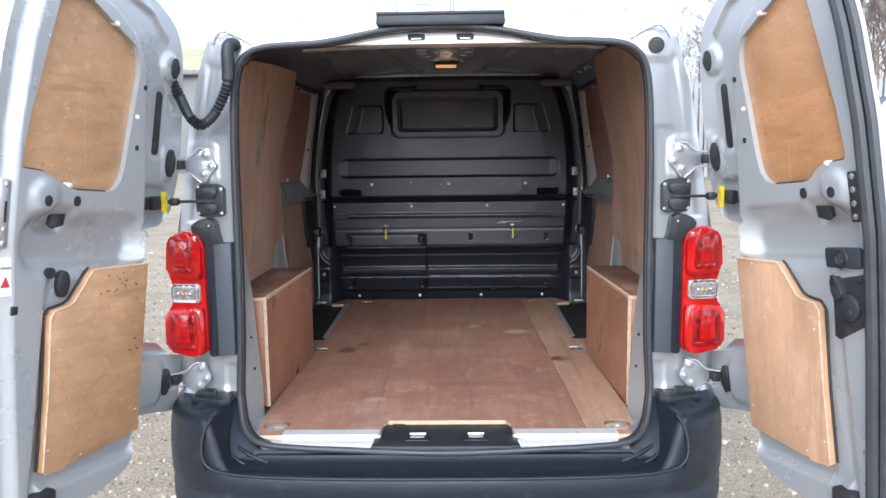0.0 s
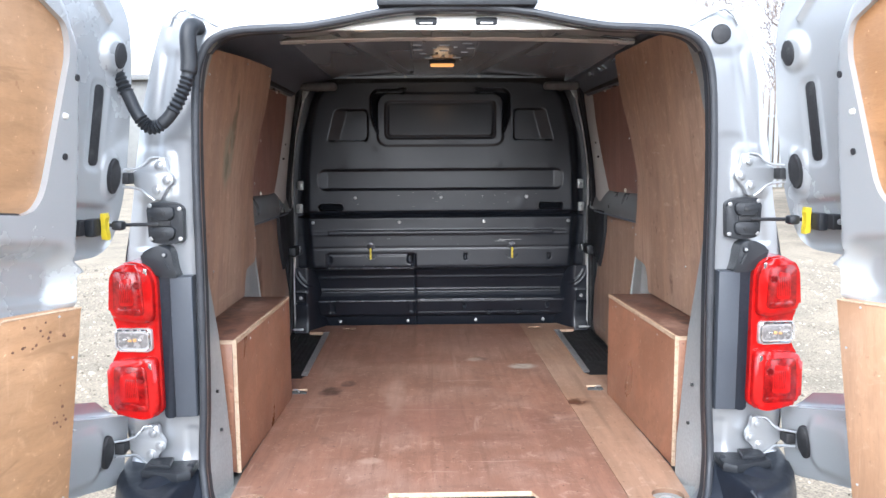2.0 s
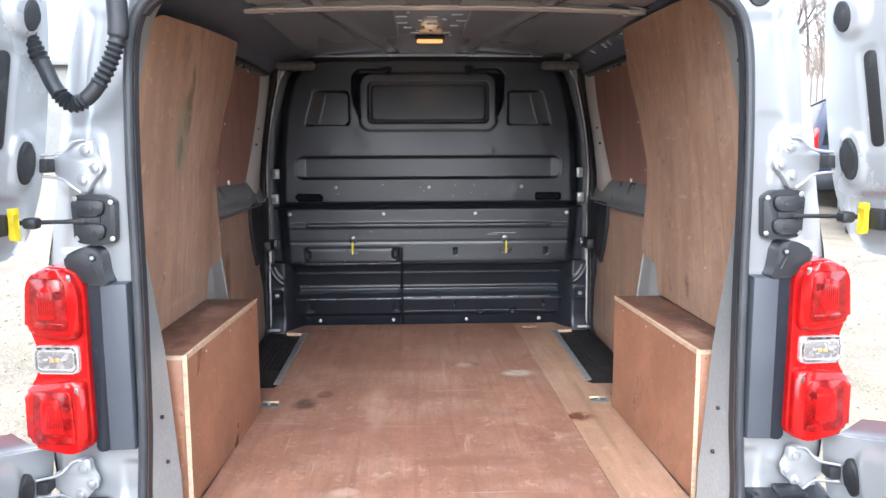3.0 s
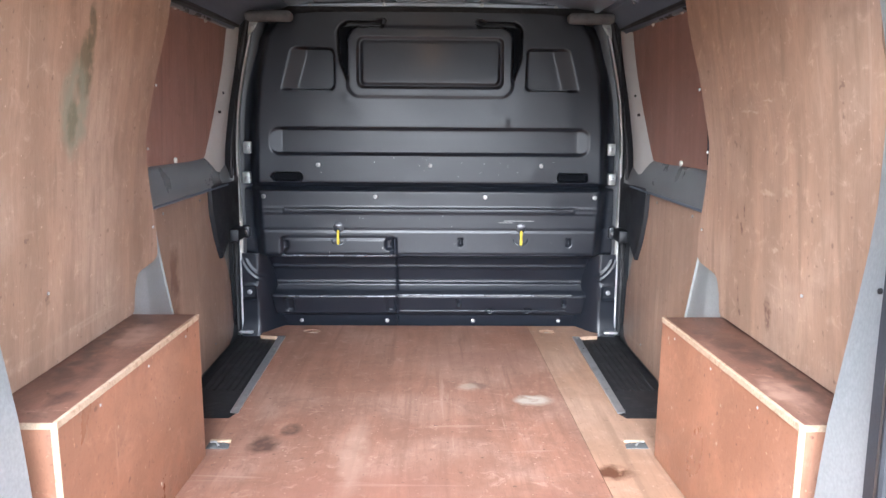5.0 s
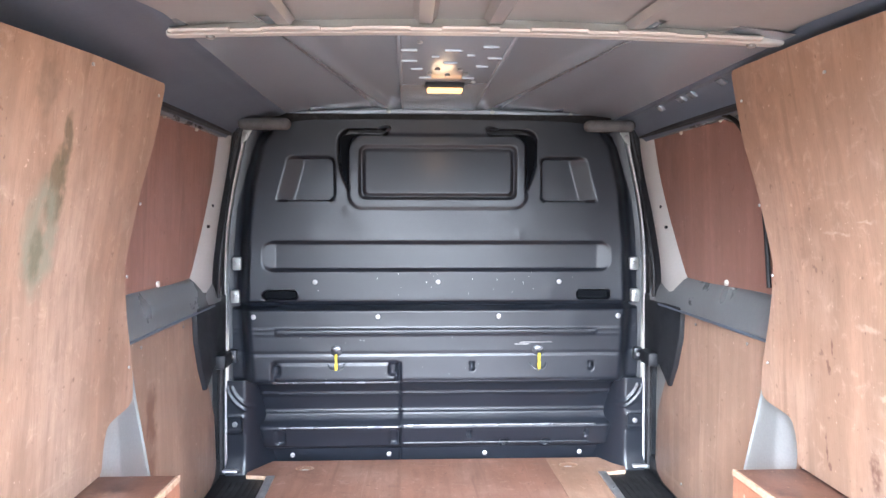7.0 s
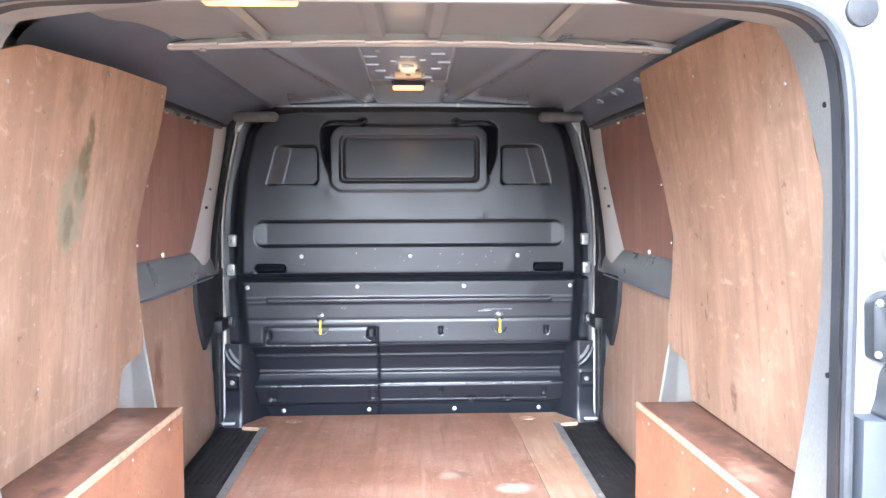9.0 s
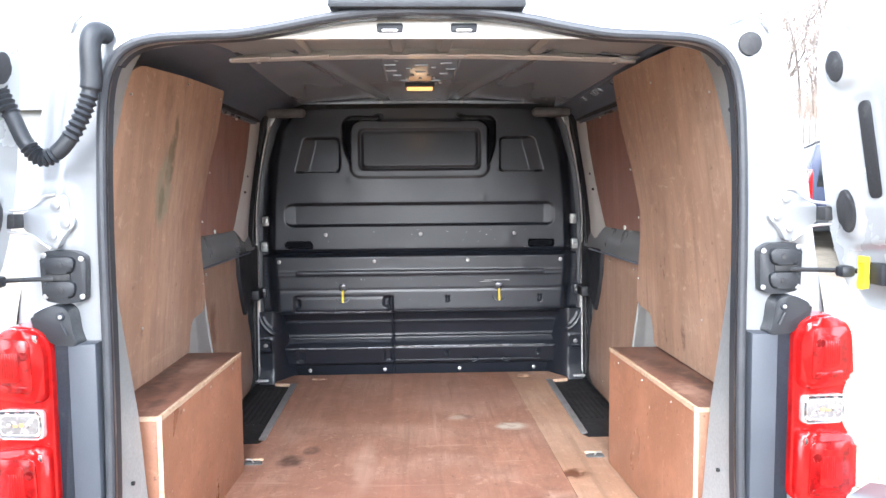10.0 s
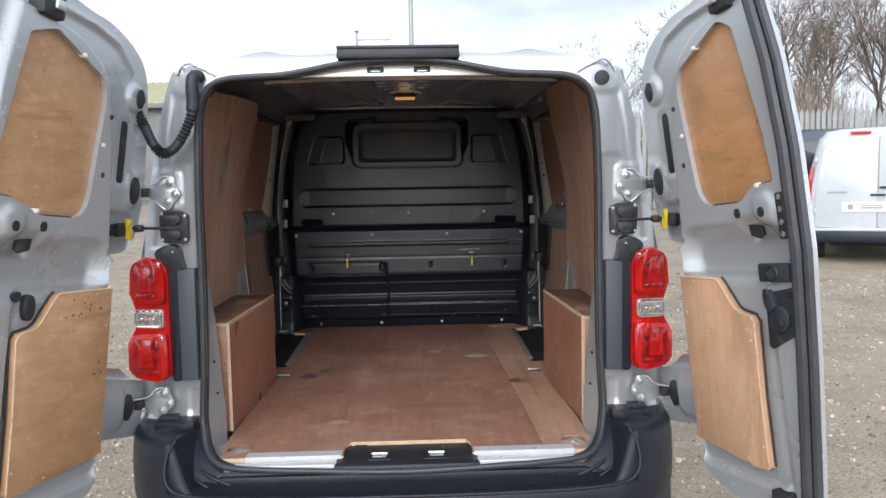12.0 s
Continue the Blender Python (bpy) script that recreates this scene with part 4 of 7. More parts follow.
def build_bulkhead():
    half = [(0.0, 1.944), (0.45, 1.940), (0.60, 1.924), (0.665, 1.885), (0.70, 1.82), (0.735, 1.65), (0.75, 1.45), (0.755, 1.2), (0.755, 0.98),
            (0.745, 0.90), (0.715, 0.85), (0.70, 0.78), (0.70, 0.645), (0, 0.645)]
    outline = half + [(-p[0], p[1]) for p in half[-2:0:-1]]
    b = pressed(outline, bulkhead_relief, lambda x, z, w: Vector((x, 1.845 - w + lean(z), z - 0.13 * lean(z))), 0.0055, 0.05)
    head = part("bulkhead", b, BLACKSTEEL, van, "black painted pressed steel bulkhead, scuffed and dented", sharp=70)
    rows = [(x, 1.355, 1.843) for x in (-0.446, 0.0, 0.445)] + [(x, 1.229, 1.835) for x in (-0.666, -0.219, 0.222, 0.664)] + [(x, 0.672, 1.993) for x in (-0.555, -0.184, 0.189, 0.562)]
    for x, z, y in rows:
        part("bolt", cyl((x, y + 0.004, z), (0, -1, 0), 0.0095, 0.008, 12, 0.003), DULLZINC, head, "zinc bolt head")
    for x in (-0.369, 0.369):
        cup = part("latch_cup", cyl((x, 1.842, 1.104), (0, -1, 0), 0.021, 0.007, 18, 0.003), BLACKSTEEL, head)
        part("latch_lever", prism(circle(x, 1.112, 0.016, 14, 0.008), "y", 1.822, 1.836, 0.003), EDGESHEEN, cup)
        part("cup_lip", tube(smooth_line([(x - 0.03, 1.835, 1.058), (x - 0.02, 1.826, 1.040), (x, 1.824, 1.034), (x + 0.02, 1.826, 1.040), (x + 0.03, 1.835, 1.058)], 4), 0.003, 6), BLACKSTEEL, cup)
        b = plate([(x - 0.004, 1.095), (x + 0.004, 1.095), (x + 0.0055, 1.085), (x + 0.004, 1.070), (x + 0.0055, 1.055), (x + 0.005, 1.040), (x, 1.035), (x - 0.005, 1.040), (x - 0.0055, 1.055), (x - 0.004, 1.070), (x - 0.0055, 1.085)],
                  (circle(x, 1.047, 0.0022, 8), circle(x, 1.083, 0.002, 8)), "y", 1.816, 1.820)
        part("pull_tag", b, YELLOW, head, "yellow plastic pull tag")
    # rolled edges of the pressings; thicker ones have a sky highlight in their colour
    for x0, x1, w, z, r in ((-0.60, -0.142, 0.006, 0.987, 0.0045), (-0.132, 0.60, 0.006, 0.990, 0.0030), (-0.60, -0.142, -0.013, 0.804, 0.0045), (-0.132, 0.605, -0.013, 0.810, 0.0045),
                            (-0.61, -0.142, -0.069, 0.855, 0.003), (-0.132, 0.605, -0.069, 0.857, 0.003), (-0.60, -0.14, -0.067, 0.926, 0.0025), (-0.132, 0.60, -0.067, 0.928, 0.0025),
                            (-0.58, 0.56, 0.0125, 1.180, 0.0022), (-0.56, 0.57, 0.0125, 1.167, 0.0022), (-0.132, 0.59, -0.013, 0.738, 0.004)):
        y, z = 1.845 - w + lean(z), z - 0.13 * lean(z)
        part("rolled_edge", tube([(x0, y + 0.006, z), (x0 + 0.006, y, z), (x1 - 0.006, y, z), (x1, y + 0.006, z)], r, 8), EDGESHEEN if r > 0.004 else BLACKSTEEL, head)
    for s_ in (-1, 1):
        part("window_hook", tube(smooth_line([(s_ * 0.215, 1.846, 1.908), (s_ * 0.19, 1.838, 1.915), (s_ * 0.175, 1.836, 1.910), (s_ * 0.185, 1.838, 1.900)], 4), 0.006, 8), BLACKSTEEL, head)
    # chipped paint
    rg = random.Random(31)
    for k in range(42):
        zone = rg.random()
        x, z, y = (rg.gauss(0.10, 0.28), rg.uniform(1.285, 1.39), 1.8445) if zone < 0.5 else (rg.uniform(-0.55, 0.55), rg.uniform(1.10, 1.155), 1.8365) if zone < 0.8 else (rg.uniform(-0.5, 0.5), rg.uniform(1.00, 1.055), 1.8365)
        r = rg.uniform(0.0008, 0.0018)
        part("paint_chip", prism(circle(x, z, r, 5, r * rg.uniform(0.5, 2.2)), "y", y, y + 0.003), DULLZINC, head)
    # pale rub marks
    for x0, x1, z in ((0.30, 0.42, 1.132), (0.28, 0.335, 1.125)):
        part("rub_mark", bx(x0, x1, 1.8352, 1.8375, z, z + 0.0018, 0.0), DULLZINC, head)
    # dark sheets set into the grab slots as their shade
    for x in (-0.573, 0.573):
        part("grab_slot", prism(rounded([(x - 0.056, 1.294), (x + 0.056, 1.294), (x + 0.056, 1.320), (x - 0.056, 1.320)], 0.012, 5), "y", 1.862, 1.88, 0.0), GAPSHADE, head, "black oval sheet drawing the shade in the grab slot")
    # dark sheets draw the deep shade on either side of the window blank
    for s in (-1, 1):
        gap = rounded([(0.222, 1.886), (0.300, 1.892), (0.350, 1.888), (0.358, 1.868), (0.350, 1.780), (0.326, 1.672), (0.322, 1.668), (0.3275, 1.72), (0.3275, 1.845), (0.316, 1.876), (0.29, 1.886)], 0.006, 3)
        part("window_gap", prism([(s * a, b) for a, b in gap], "y", 1.868, 1.875), GAPSHADE, head, "dark sheet drawing the shade in the gap beside the window blank")
    for s in (-1, 1):
        # lower corner plate, dished towards the partition, with its bolted pocket and curved bead
        def dish(x, z):
            w = -0.20 * np.clip((0.718 - x) / 0.118, 0, 1) ** 1.6 + 0.020 * np.clip((0.72 - z) / 0.08, 0, 1) ** 2
            w = w + 0.004 * rr(x, z, 0.716, 0.80, 0.786, 0.856, 0.014, 0.008) - 0.014 * rr(x, z, 0.724, 0.80, 0.794, 0.848, 0.010, 0.006)
            bead = np.abs(np.hypot(x - 0.645, z - 1.0) - 0.132)
            return w + 0.007 * np.exp(-((bead - 0.009) / 0.0045) ** 2) * (x > 0.68) * (z > 0.872) * (z < 0.965)

        out = [(0.600, 0.635), (0.785, 0.635), (0.785, 0.985), (0.600, 0.985)]
        b = pressed(out, dish, lambda x, z, w: Vector((s * x, 1.893 - w, z)), 0.005, 0.01)
        lc = part("lower_corner", b, BLACKSTEEL, head, sharp=70)
        part("corner_bolt", cyl((s * 0.752, 1.905, 0.820), (0, -1, 0), 0.010, 0.010, 12, 0.003), DULLZINC, lc, "zinc bolt head")


build_bulkhead()


def build_pillars():
    for s in (-1, 1):
        line = smooth_line([(s * 0.690, 1.87, 1.925), (s * 0.700, 1.872, 1.88), (s * 0.720, 1.875, 1.80), (s * 0.749, 1.88, 1.672), (s * 0.768, 1.88, 1.54), (s * 0.778, 1.885, 1.38), (s * 0.778, 1.885, 1.1), (s * 0.782, 1.89, 0.9), (s * 0.784, 1.89, 0.655)], 6)
        b = loft([[p + Vector((s * dx, dy, 0)) for p in line] for dx, dy in ((0.005, 0.03), (0.004, 0.0), (0.0, -0.005), (-0.0035, 0.0), (-0.0035, 0.006))], closed=False)
        part("pillar_flange", b, FLANGEWHITE, van, "bright painted pillar edge")
        b = loft([[p + Vector((s * dx, dy, 0)) for p in line] for dx, dy in ((-0.006, 0.02), (-0.04, 0.03), (-0.06, 0.05))], closed=False)
        part("pillar_inner", b, BLACKSTEEL, van)
        # door seal and dark pillar outside the flange
        b = tube([p + Vector((s * 0.018, -0.006, 0)) for p in line], 0.010, 8)
        part("side_door_seal", b, RUBBER, van)
        b = loft([[p + Vector((s * dx, dy, 0)) for p in line] for dx, dy in ((0.006, 0.012), (0.03, -0.01), (0.085, 0.0))], closed=False)
        part("pillar_cover", b, BLACKPLASTIC, van)
        part("pillar_tab", prism([(s * 0.704, 1.932), (s * 0.668, 1.936), (s * 0.672, 1.900), (s * 0.690, 1.868), (s * 0.712, 1.850)], "y", 1.862, 1.868, 0.002), WALLMETAL, van)
        part("tab_bolt", cyl((s * 0.694, 1.862, 1.885), (0, -1, 0), 0.009, 0.007, 12, 0.003), DULLZINC, van)
        for z, x in ((1.42, 0.745), (1.30, 0.752), (1.08, 0.765)):
            br = part("bracket", bx(s * (x - 0.028), s * (x + 0.004), 1.868, 1.90, z - 0.024, z + 0.024, 0.006), WALLMETAL if z > 1.2 else BLACKSTEEL, van)
            part("bracket_bolt", cyl((s * (x - 0.014), 1.869, z), (0, -1, 0), 0.008, 0.007, 12, 0.003), DULLZINC, br)
        part("foot_plate", bx(s * 0.735, s * 0.79, 1.855, 1.875, 0.652, 0.662, 0.003), WHITEALU, van)
        # felt pad at the roof corner
        b = bx(s * 0.52, s * 0.70, 1.755, 1.815, 1.896, 1.936, 0.019, seg=4)
        part("corner_pad", b, PADGREY, van, "grey padded roof corner block")
        # black catch cover on the sliding side door
        b = prism([(1.49, 1.305), (1.50, 1.20), (1.545, 1.10), (1.60, 1.02), (1.635, 1.04), (1.68, 1.085), (1.85, 1.09), (1.86, 1.31)], "x", s * 0.768, s * 0.80, 0.008)
        tr = part("catch_cover", b, BLACKPLASTIC, van, "black plastic side door catch cover")
        part("catch_block", bx(s * 0.735, s * 0.775, 1.70, 1.80, 1.065, 1.115, 0.01), BLACKPLASTIC, tr)
        # step well beside the floor
        well = part("step_well", bx(s * 0.585, s * 0.84, 0.985, 1.90, 0.57, 0.636, 0.01), RUBBER, van, "black ribbed rubber step")
        for k in range(7):
            x = 0.63 + 0.022 * k
            part("step_rib", bx(s * x, s * (x + 0.010), 1.25, 1.80, 0.636, 0.640, 0.0015), RUBBER, well)
        b = bx(s * 0.80, s * 0.832, 0.99, 1.88, 0.62, 0.70, 0.015)
        part("step_riser", b, BLACKPLASTIC, van)


build_pillars()


# ---- bumper, lamps and fittings on the rear face ----
def build_bumper():
    plan = smooth_line([(-0.905, 0.22, 0), (-0.905, 0.05, 0), (-0.895, -0.10, 0), (-0.862, -0.22, 0), (-0.79, -0.315, 0), (-0.68, -0.372, 0), (-0.50, -0.408, 0), (-0.2, -0.426, 0), (0, -0.43, 0),
                        (0.2, -0.426, 0), (0.50, -0.408, 0), (0.68, -0.372, 0), (0.79, -0.315, 0), (0.862, -0.22, 0), (0.895, -0.10, 0), (0.905, 0.05, 0), (0.905, 0.22, 0)], 12)

    def rise(x):
        t = max(0, min(1, (abs(x) - 0.655) / 0.075))
        return t * t * (3 - 2 * t)

    def crown(x):
        return 0.598 + 0.150 * rise(x) + 0.006 * max(0, min(1, (abs(x) - 0.7) / 0.2))

    loops = []
    for f, k in ((0.25, 0.93), (0.33, 0.975), (0.40, 0.992), (0.46, 1.0), (0.508, 1.0), (0.516, 0.994), (0.535, 0.994), (0.545, 1.002)):
        loops.append([Vector((p.x * k, p.y * k, f)) for p in plan])
    for g, k in ((0.35, 1.004), (0.7, 1.0), (0.9, 0.992), (0.97, 0.984), (1.0, 0.97)):
        loops.append([Vector((p.x * k, p.y * k, 0.545 + (crown(p.x) - 0.545) * g)) for p in plan])
    for g in (0.06, 0.14, 0.5, 0.86, 1.0):
        row = []
        for p in plan:
            inner = -0.288 + 0.15 * rise(p.x)
            y = p.y * 0.97
            yy = y + (max(inner, y) - y) * g
            dip = -0.006 if (0.1 < g < 0.9 and abs(p.x) < 0.6) else 0
            row.append(Vector((p.x * (0.97 - 0.05 * g * rise(p.x)), yy, crown(p.x) + dip)))
        loops.append(row)
    loops.append([Vector((p.x, p.y + 0.004, p.z + 0.030 * (1 - rise(p.x)))) for p in loops[-1]])
    body = part("bumper", loft(loops, closed=False), BUMPERPLASTIC, van, "black grained plastic rear bumper, scuffed on the step", sharp=80)
    for s in (-1, 1):
        # the corner's inner wall, curving up from the step
        net = [[(0.560, -0.278, 0.612), (0.630, -0.298, 0.606), (0.688, -0.345, 0.606), (0.705, -0.380, 0.600)],
               [(0.592, -0.255, 0.640), (0.648, -0.270, 0.655), (0.702, -0.312, 0.672), (0.728, -0.352, 0.662)],
               [(0.632, -0.205, 0.690), (0.678, -0.222, 0.722), (0.726, -0.258, 0.745), (0.760, -0.305, 0.738)],
               [(0.654, -0.160, 0.742), (0.692, -0.165, 0.762), (0.740, -0.195, 0.768), (0.790, -0.250, 0.752)]]
        net = [smooth_line(r, 5) for r in net]
        net = [smooth_line([r[k] for r in net], 5) for k in range(len(net[0]))]
        b = loft([[(s * p.x, p.y, p.z) for p in r] for r in net], closed=False)
        part("bumper_corner", b, BUMPERPLASTIC, body, sharp=80)
        ridge = smooth_line([(0.690, -0.338, 0.752), (0.706, -0.360, 0.722), (0.714, -0.376, 0.670), (0.702, -0.386, 0.630), (0.66, -0.396, 0.608), (0.53, -0.416, 0.600), (0.27, -0.428, 0.598), (0.0, -0.430, 0.598)], 6)
        part("bumper_ridge", tube([(s * p.x, p.y, p.z) for p in ridge], 0.005, 8), BUMPERPLASTIC, body, sharp=80)
        for o in (0.0, 0.020):
            ledge = smooth_line([(0.682 + o, -0.170 - o, 0.758), (0.680 + o, -0.208 - o, 0.700), (0.652 + o, -0.262 - o, 0.648 - o * 0.6), (0.600 + o, -0.292 - o, 0.618 - o * 0.8), (0.54 + o, -0.300 - o * 0.8, 0.594 - o)], 6)
            part("bumper_ledge", tube([(s * p.x, p.y, p.z) for p in ledge], 0.0055, 8), BUMPERPLASTIC, body, sharp=80)
        part("ledge_screw", cyl((s * 0.672, -0.205, 0.690), (-s * 0.5, -1, 0.5), 0.008, 0.012, 12, 0.002), BLACKPLASTIC, body)
        cap = part("bumper_cap", prism([(s * 0.672, -0.215), (s * 0.70, -0.235), (s * 0.80, -0.205), (s * 0.805, -0.15), (s * 0.672, -0.14)], "z", 0.745, 0.772, 0.008), BLACKPLASTIC, body)
        part("cap_step", prism([(s * 0.725, -0.205), (s * 0.79, -0.195), (s * 0.79, -0.152), (s * 0.735, -0.150)], "z", 0.77, 0.783, 0.004), BLACKPLASTIC, cap)
        part("cap_screw", cyl((s * 0.682, -0.175, 0.752), (0, -0.5, 1), 0.009, 0.024, 12, 0.002), BLACKPLASTIC, cap)
        part("corner_screw", cyl((s * 0.735, -0.352, 0.482), (s * 0.4, -1, 0), 0.011, 0.008, 14, 0.002), BLACKPLASTIC, body)
        part("corner_screw", cyl((s * 0.45, -0.418, 0.516), (0, -1, 0.2), 0.007, 0.006, 12), BLACKPLASTIC, body)
        part("reflector", bx(s * 0.57, s * 0.69, -0.402, -0.378, 0.405, 0.438, 0.006), REDLENS, body, "red rear reflector")
    for k in range(60):
        x = -0.60 + 1.20 * k / 59
        y = -0.431 + 0.062 * (x / 0.68) ** 2
        part("tread_rib", bx(x - 0.0035, x + 0.0035, y - 0.003, y + 0.02, 0.455, 0.508, 0.0), BUMPERPLASTIC, body)
    # striker plate in the middle of the sill
    pl = part("striker_plate", prism([(-0.20, -0.105), (0.212, -0.105), (0.232, -0.16), (0.235, -0.285), (0.20, -0.295), (-0.19, -0.295), (-0.225, -0.285), (-0.22, -0.16)], "z", 0.60, 0.642, 0.008), BLACKPLASTIC, van, "black plastic striker cover on the sill")
    for x in (-0.083, 0.099):
        part("striker_recess", bx(x - 0.038, x + 0.038, -0.262, -0.212, 0.643, 0.649, 0.003), BUMPERPLASTIC, pl)
        st = part("striker_window", bx(x - 0.022, x + 0.022, -0.247, -0.228, 0.650, 0.652, 0.001), DULLZINC, pl)
        part("striker_bar", tube([(x - 0.025, -0.226, 0.655), (x + 0.025, -0.226, 0.655)], 0.004, 8), ZINC, st)
    part("cover_slot", bx(-0.17, -0.13, -0.135, -0.115, 0.643, 0.645, 0.0), RUBBER, pl)
    part("sill_edge", bx(-0.58, 0.58, -0.300, -0.262, 0.585, 0.618, 0.01), BUMPERPLASTIC, van)


build_bumper()


def build_tail_light(s):
    def slab(pts, y0, y1, r, bev):
        return prism([(s * a, b) for a, b in rounded(pts, r, 5)], "y", y0, y1, bev, seg=4)

    base = [(0.741, 0.912), (0.776, 0.897), (0.866, 0.922), (0.862, 1.046), (0.846, 1.070), (0.846, 1.136), (0.856, 1.160), (0.847, 1.268), (0.822, 1.297), (0.764, 1.290), (0.742, 1.256)]
    body = part("tail_light", slab(base, -0.186, -0.10, 0.016, 0.010), REDLENS, van, "red tail light cluster with clear reversing lamp", sharp=80)
    up = part("upper_lens", slab([(0.748, 1.143), (0.857, 1.158), (0.849, 1.268), (0.822, 1.295), (0.768, 1.288), (0.747, 1.254)], -0.206, -0.175, 0.022, 0.015), REDLENS, body, "glossy red lens", sharp=80)
    lo = part("lower_lens", slab([(0.745, 0.915), (0.780, 0.899), (0.868, 0.922), (0.867, 1.048), (0.747, 1.060)], -0.206, -0.175, 0.020, 0.015), REDLENS, body, "glossy red lens", sharp=80)
    for p, x0, x1, z0, z1 in ((up, 0.768, 0.843, 1.164, 1.276), (lo, 0.768, 0.854, 0.922, 1.040)):
        zc = (z0 + z1) / 2
        inner = part("inner_reflector", slab([(x0, z0), (x1, z0 + 0.006), (x1 - 0.004, z1), (x0 + 0.004, z1 - 0.004)], -0.2085, -0.204, 0.014, 0.0015), REDDEEP, p, "darker red inner reflector")
        facet = slab([(x0 + 0.024, z0 + 0.026), (x1 - 0.016, z0 + 0.026), (x1 - 0.018, z1 - 0.024), (x0 + 0.028, z1 - 0.016)], -0.2094, -0.207, 0.008, 0.001)
        part("reflector_facet", facet, REDLENS, inner)
        for k in range(7):
            xx = x0 + 0.027 + 0.0045 * k
            part("reflector_rib", bx(s * xx, s * (xx + 0.0022), -0.2102, -0.2090, zc - 0.022, zc + 0.026, 0.0006), REDDEEP, inner)
        part("bulb_spot", cyl((s * (x0 + 0.016), -0.2080, z1 - 0.036), (0, -1, 0), 0.009, 0.0022, 16), REDDARK, p)
        part("reflector_shade", slab([(x0 + 0.006, z0 + 0.004), (x1 - 0.006, z0 + 0.009), (x1 - 0.012, z0 + 0.022), (x0 + 0.010, z0 + 0.016)], -0.2096, -0.207, 0.004, 0.0005), REDDEEP, inner)
        # small chrome chip drawn as a highlight on the lens corner
        part("lens_glint", slab([(x0 - 0.010, z1 - 0.012), (x0 - 0.002, z1 - 0.004), (x0 - 0.003, z1 + 0.006), (x0 - 0.010, z1 + 0.004)], -0.2075, -0.204, 0.002, 0.0005), CHROME, p)
    rv = part("reversing_lens", slab([(0.757, 1.071), (0.848, 1.074), (0.848, 1.132), (0.757, 1.130)], -0.197, -0.180, 0.012, 0.005), CLEARLENS, body, "clear reversing lamp lens")
    ring = rounded([(0.763, 1.077), (0.843, 1.079), (0.843, 1.127), (0.763, 1.126)], 0.012, 5)
    part("reversing_frame", tube([(s * a, -0.198, b) for a, b in ring], 0.0026, 6, closed=True), CHROME, rv, "chrome rim")
    part("reversing_shade", slab([(0.768, 1.083), (0.838, 1.085), (0.838, 1.120), (0.768, 1.119)], -0.1986, -0.196, 0.009, 0.0005), CLEARDARK, rv)
    for k in range(4):
        part("frame_notch", bx(s * (0.772 + 0.019 * k), s * (0.782 + 0.019 * k), -0.2005, -0.198, 1.1255, 1.1295), RUBBER, rv)
        part("bulb_element", bx(s * (0.782 + 0.012 * k), s * (0.791 + 0.012 * k), -0.2002, -0.198, 1.098, 1.104 + 0.002 * (k % 2), 0.001), AMBER if k in (1, 2) else CHROME, rv)
    # dark slab between light and opening
    b = prism([(s * 0.661, 0.897), (s * 0.715, 0.895), (s * 0.715, 1.255), (s * 0.659, 1.257)], "y", -0.177, -0.12, 0.006)
    sl = part("lamp_side_panel", b, SLATEPLASTIC, van, "dark grey plastic panel beside the tail light")
    part("panel_column", prism([(s * a, b) for a, b in rounded([(0.713, 0.893), (0.745, 0.890), (0.746, 1.24), (0.758, 1.285), (0.730, 1.300), (0.714, 1.262)], 0.010)], "y", -0.168, -0.12, 0.004), BUMPERPLASTIC, sl)
    cap = part("lamp_cap", prism([(s * a, b) for a, b in rounded([(0.690, 1.252), (0.745, 1.256), (0.785, 1.300), (0.776, 1.318), (0.748, 1.333), (0.718, 1.333), (0.705, 1.318), (0.700, 1.275)], 0.012)], "y", -0.180, -0.12, 0.006), BLACKPLASTIC, van, "black plastic lamp fixing cap")
    part("cap_screw", cyl((s * 0.722, -0.179, 1.312), (0, -1, 0), 0.008, 0.005, 12, 0.002), BUMPERPLASTIC, cap)
    part("screw_core", cyl((s * 0.722, -0.1835, 1.312), (0, -1, 0), 0.004, 0.002, 10), DULLZINC, cap)
    part("cap_rib", tube([(s * 0.724, -0.181, 1.30), (s * 0.712, -0.181, 1.275)], 0.003, 6), BLACKPLASTIC, cap)


for s in (-1, 1):
    build_tail_light(s)


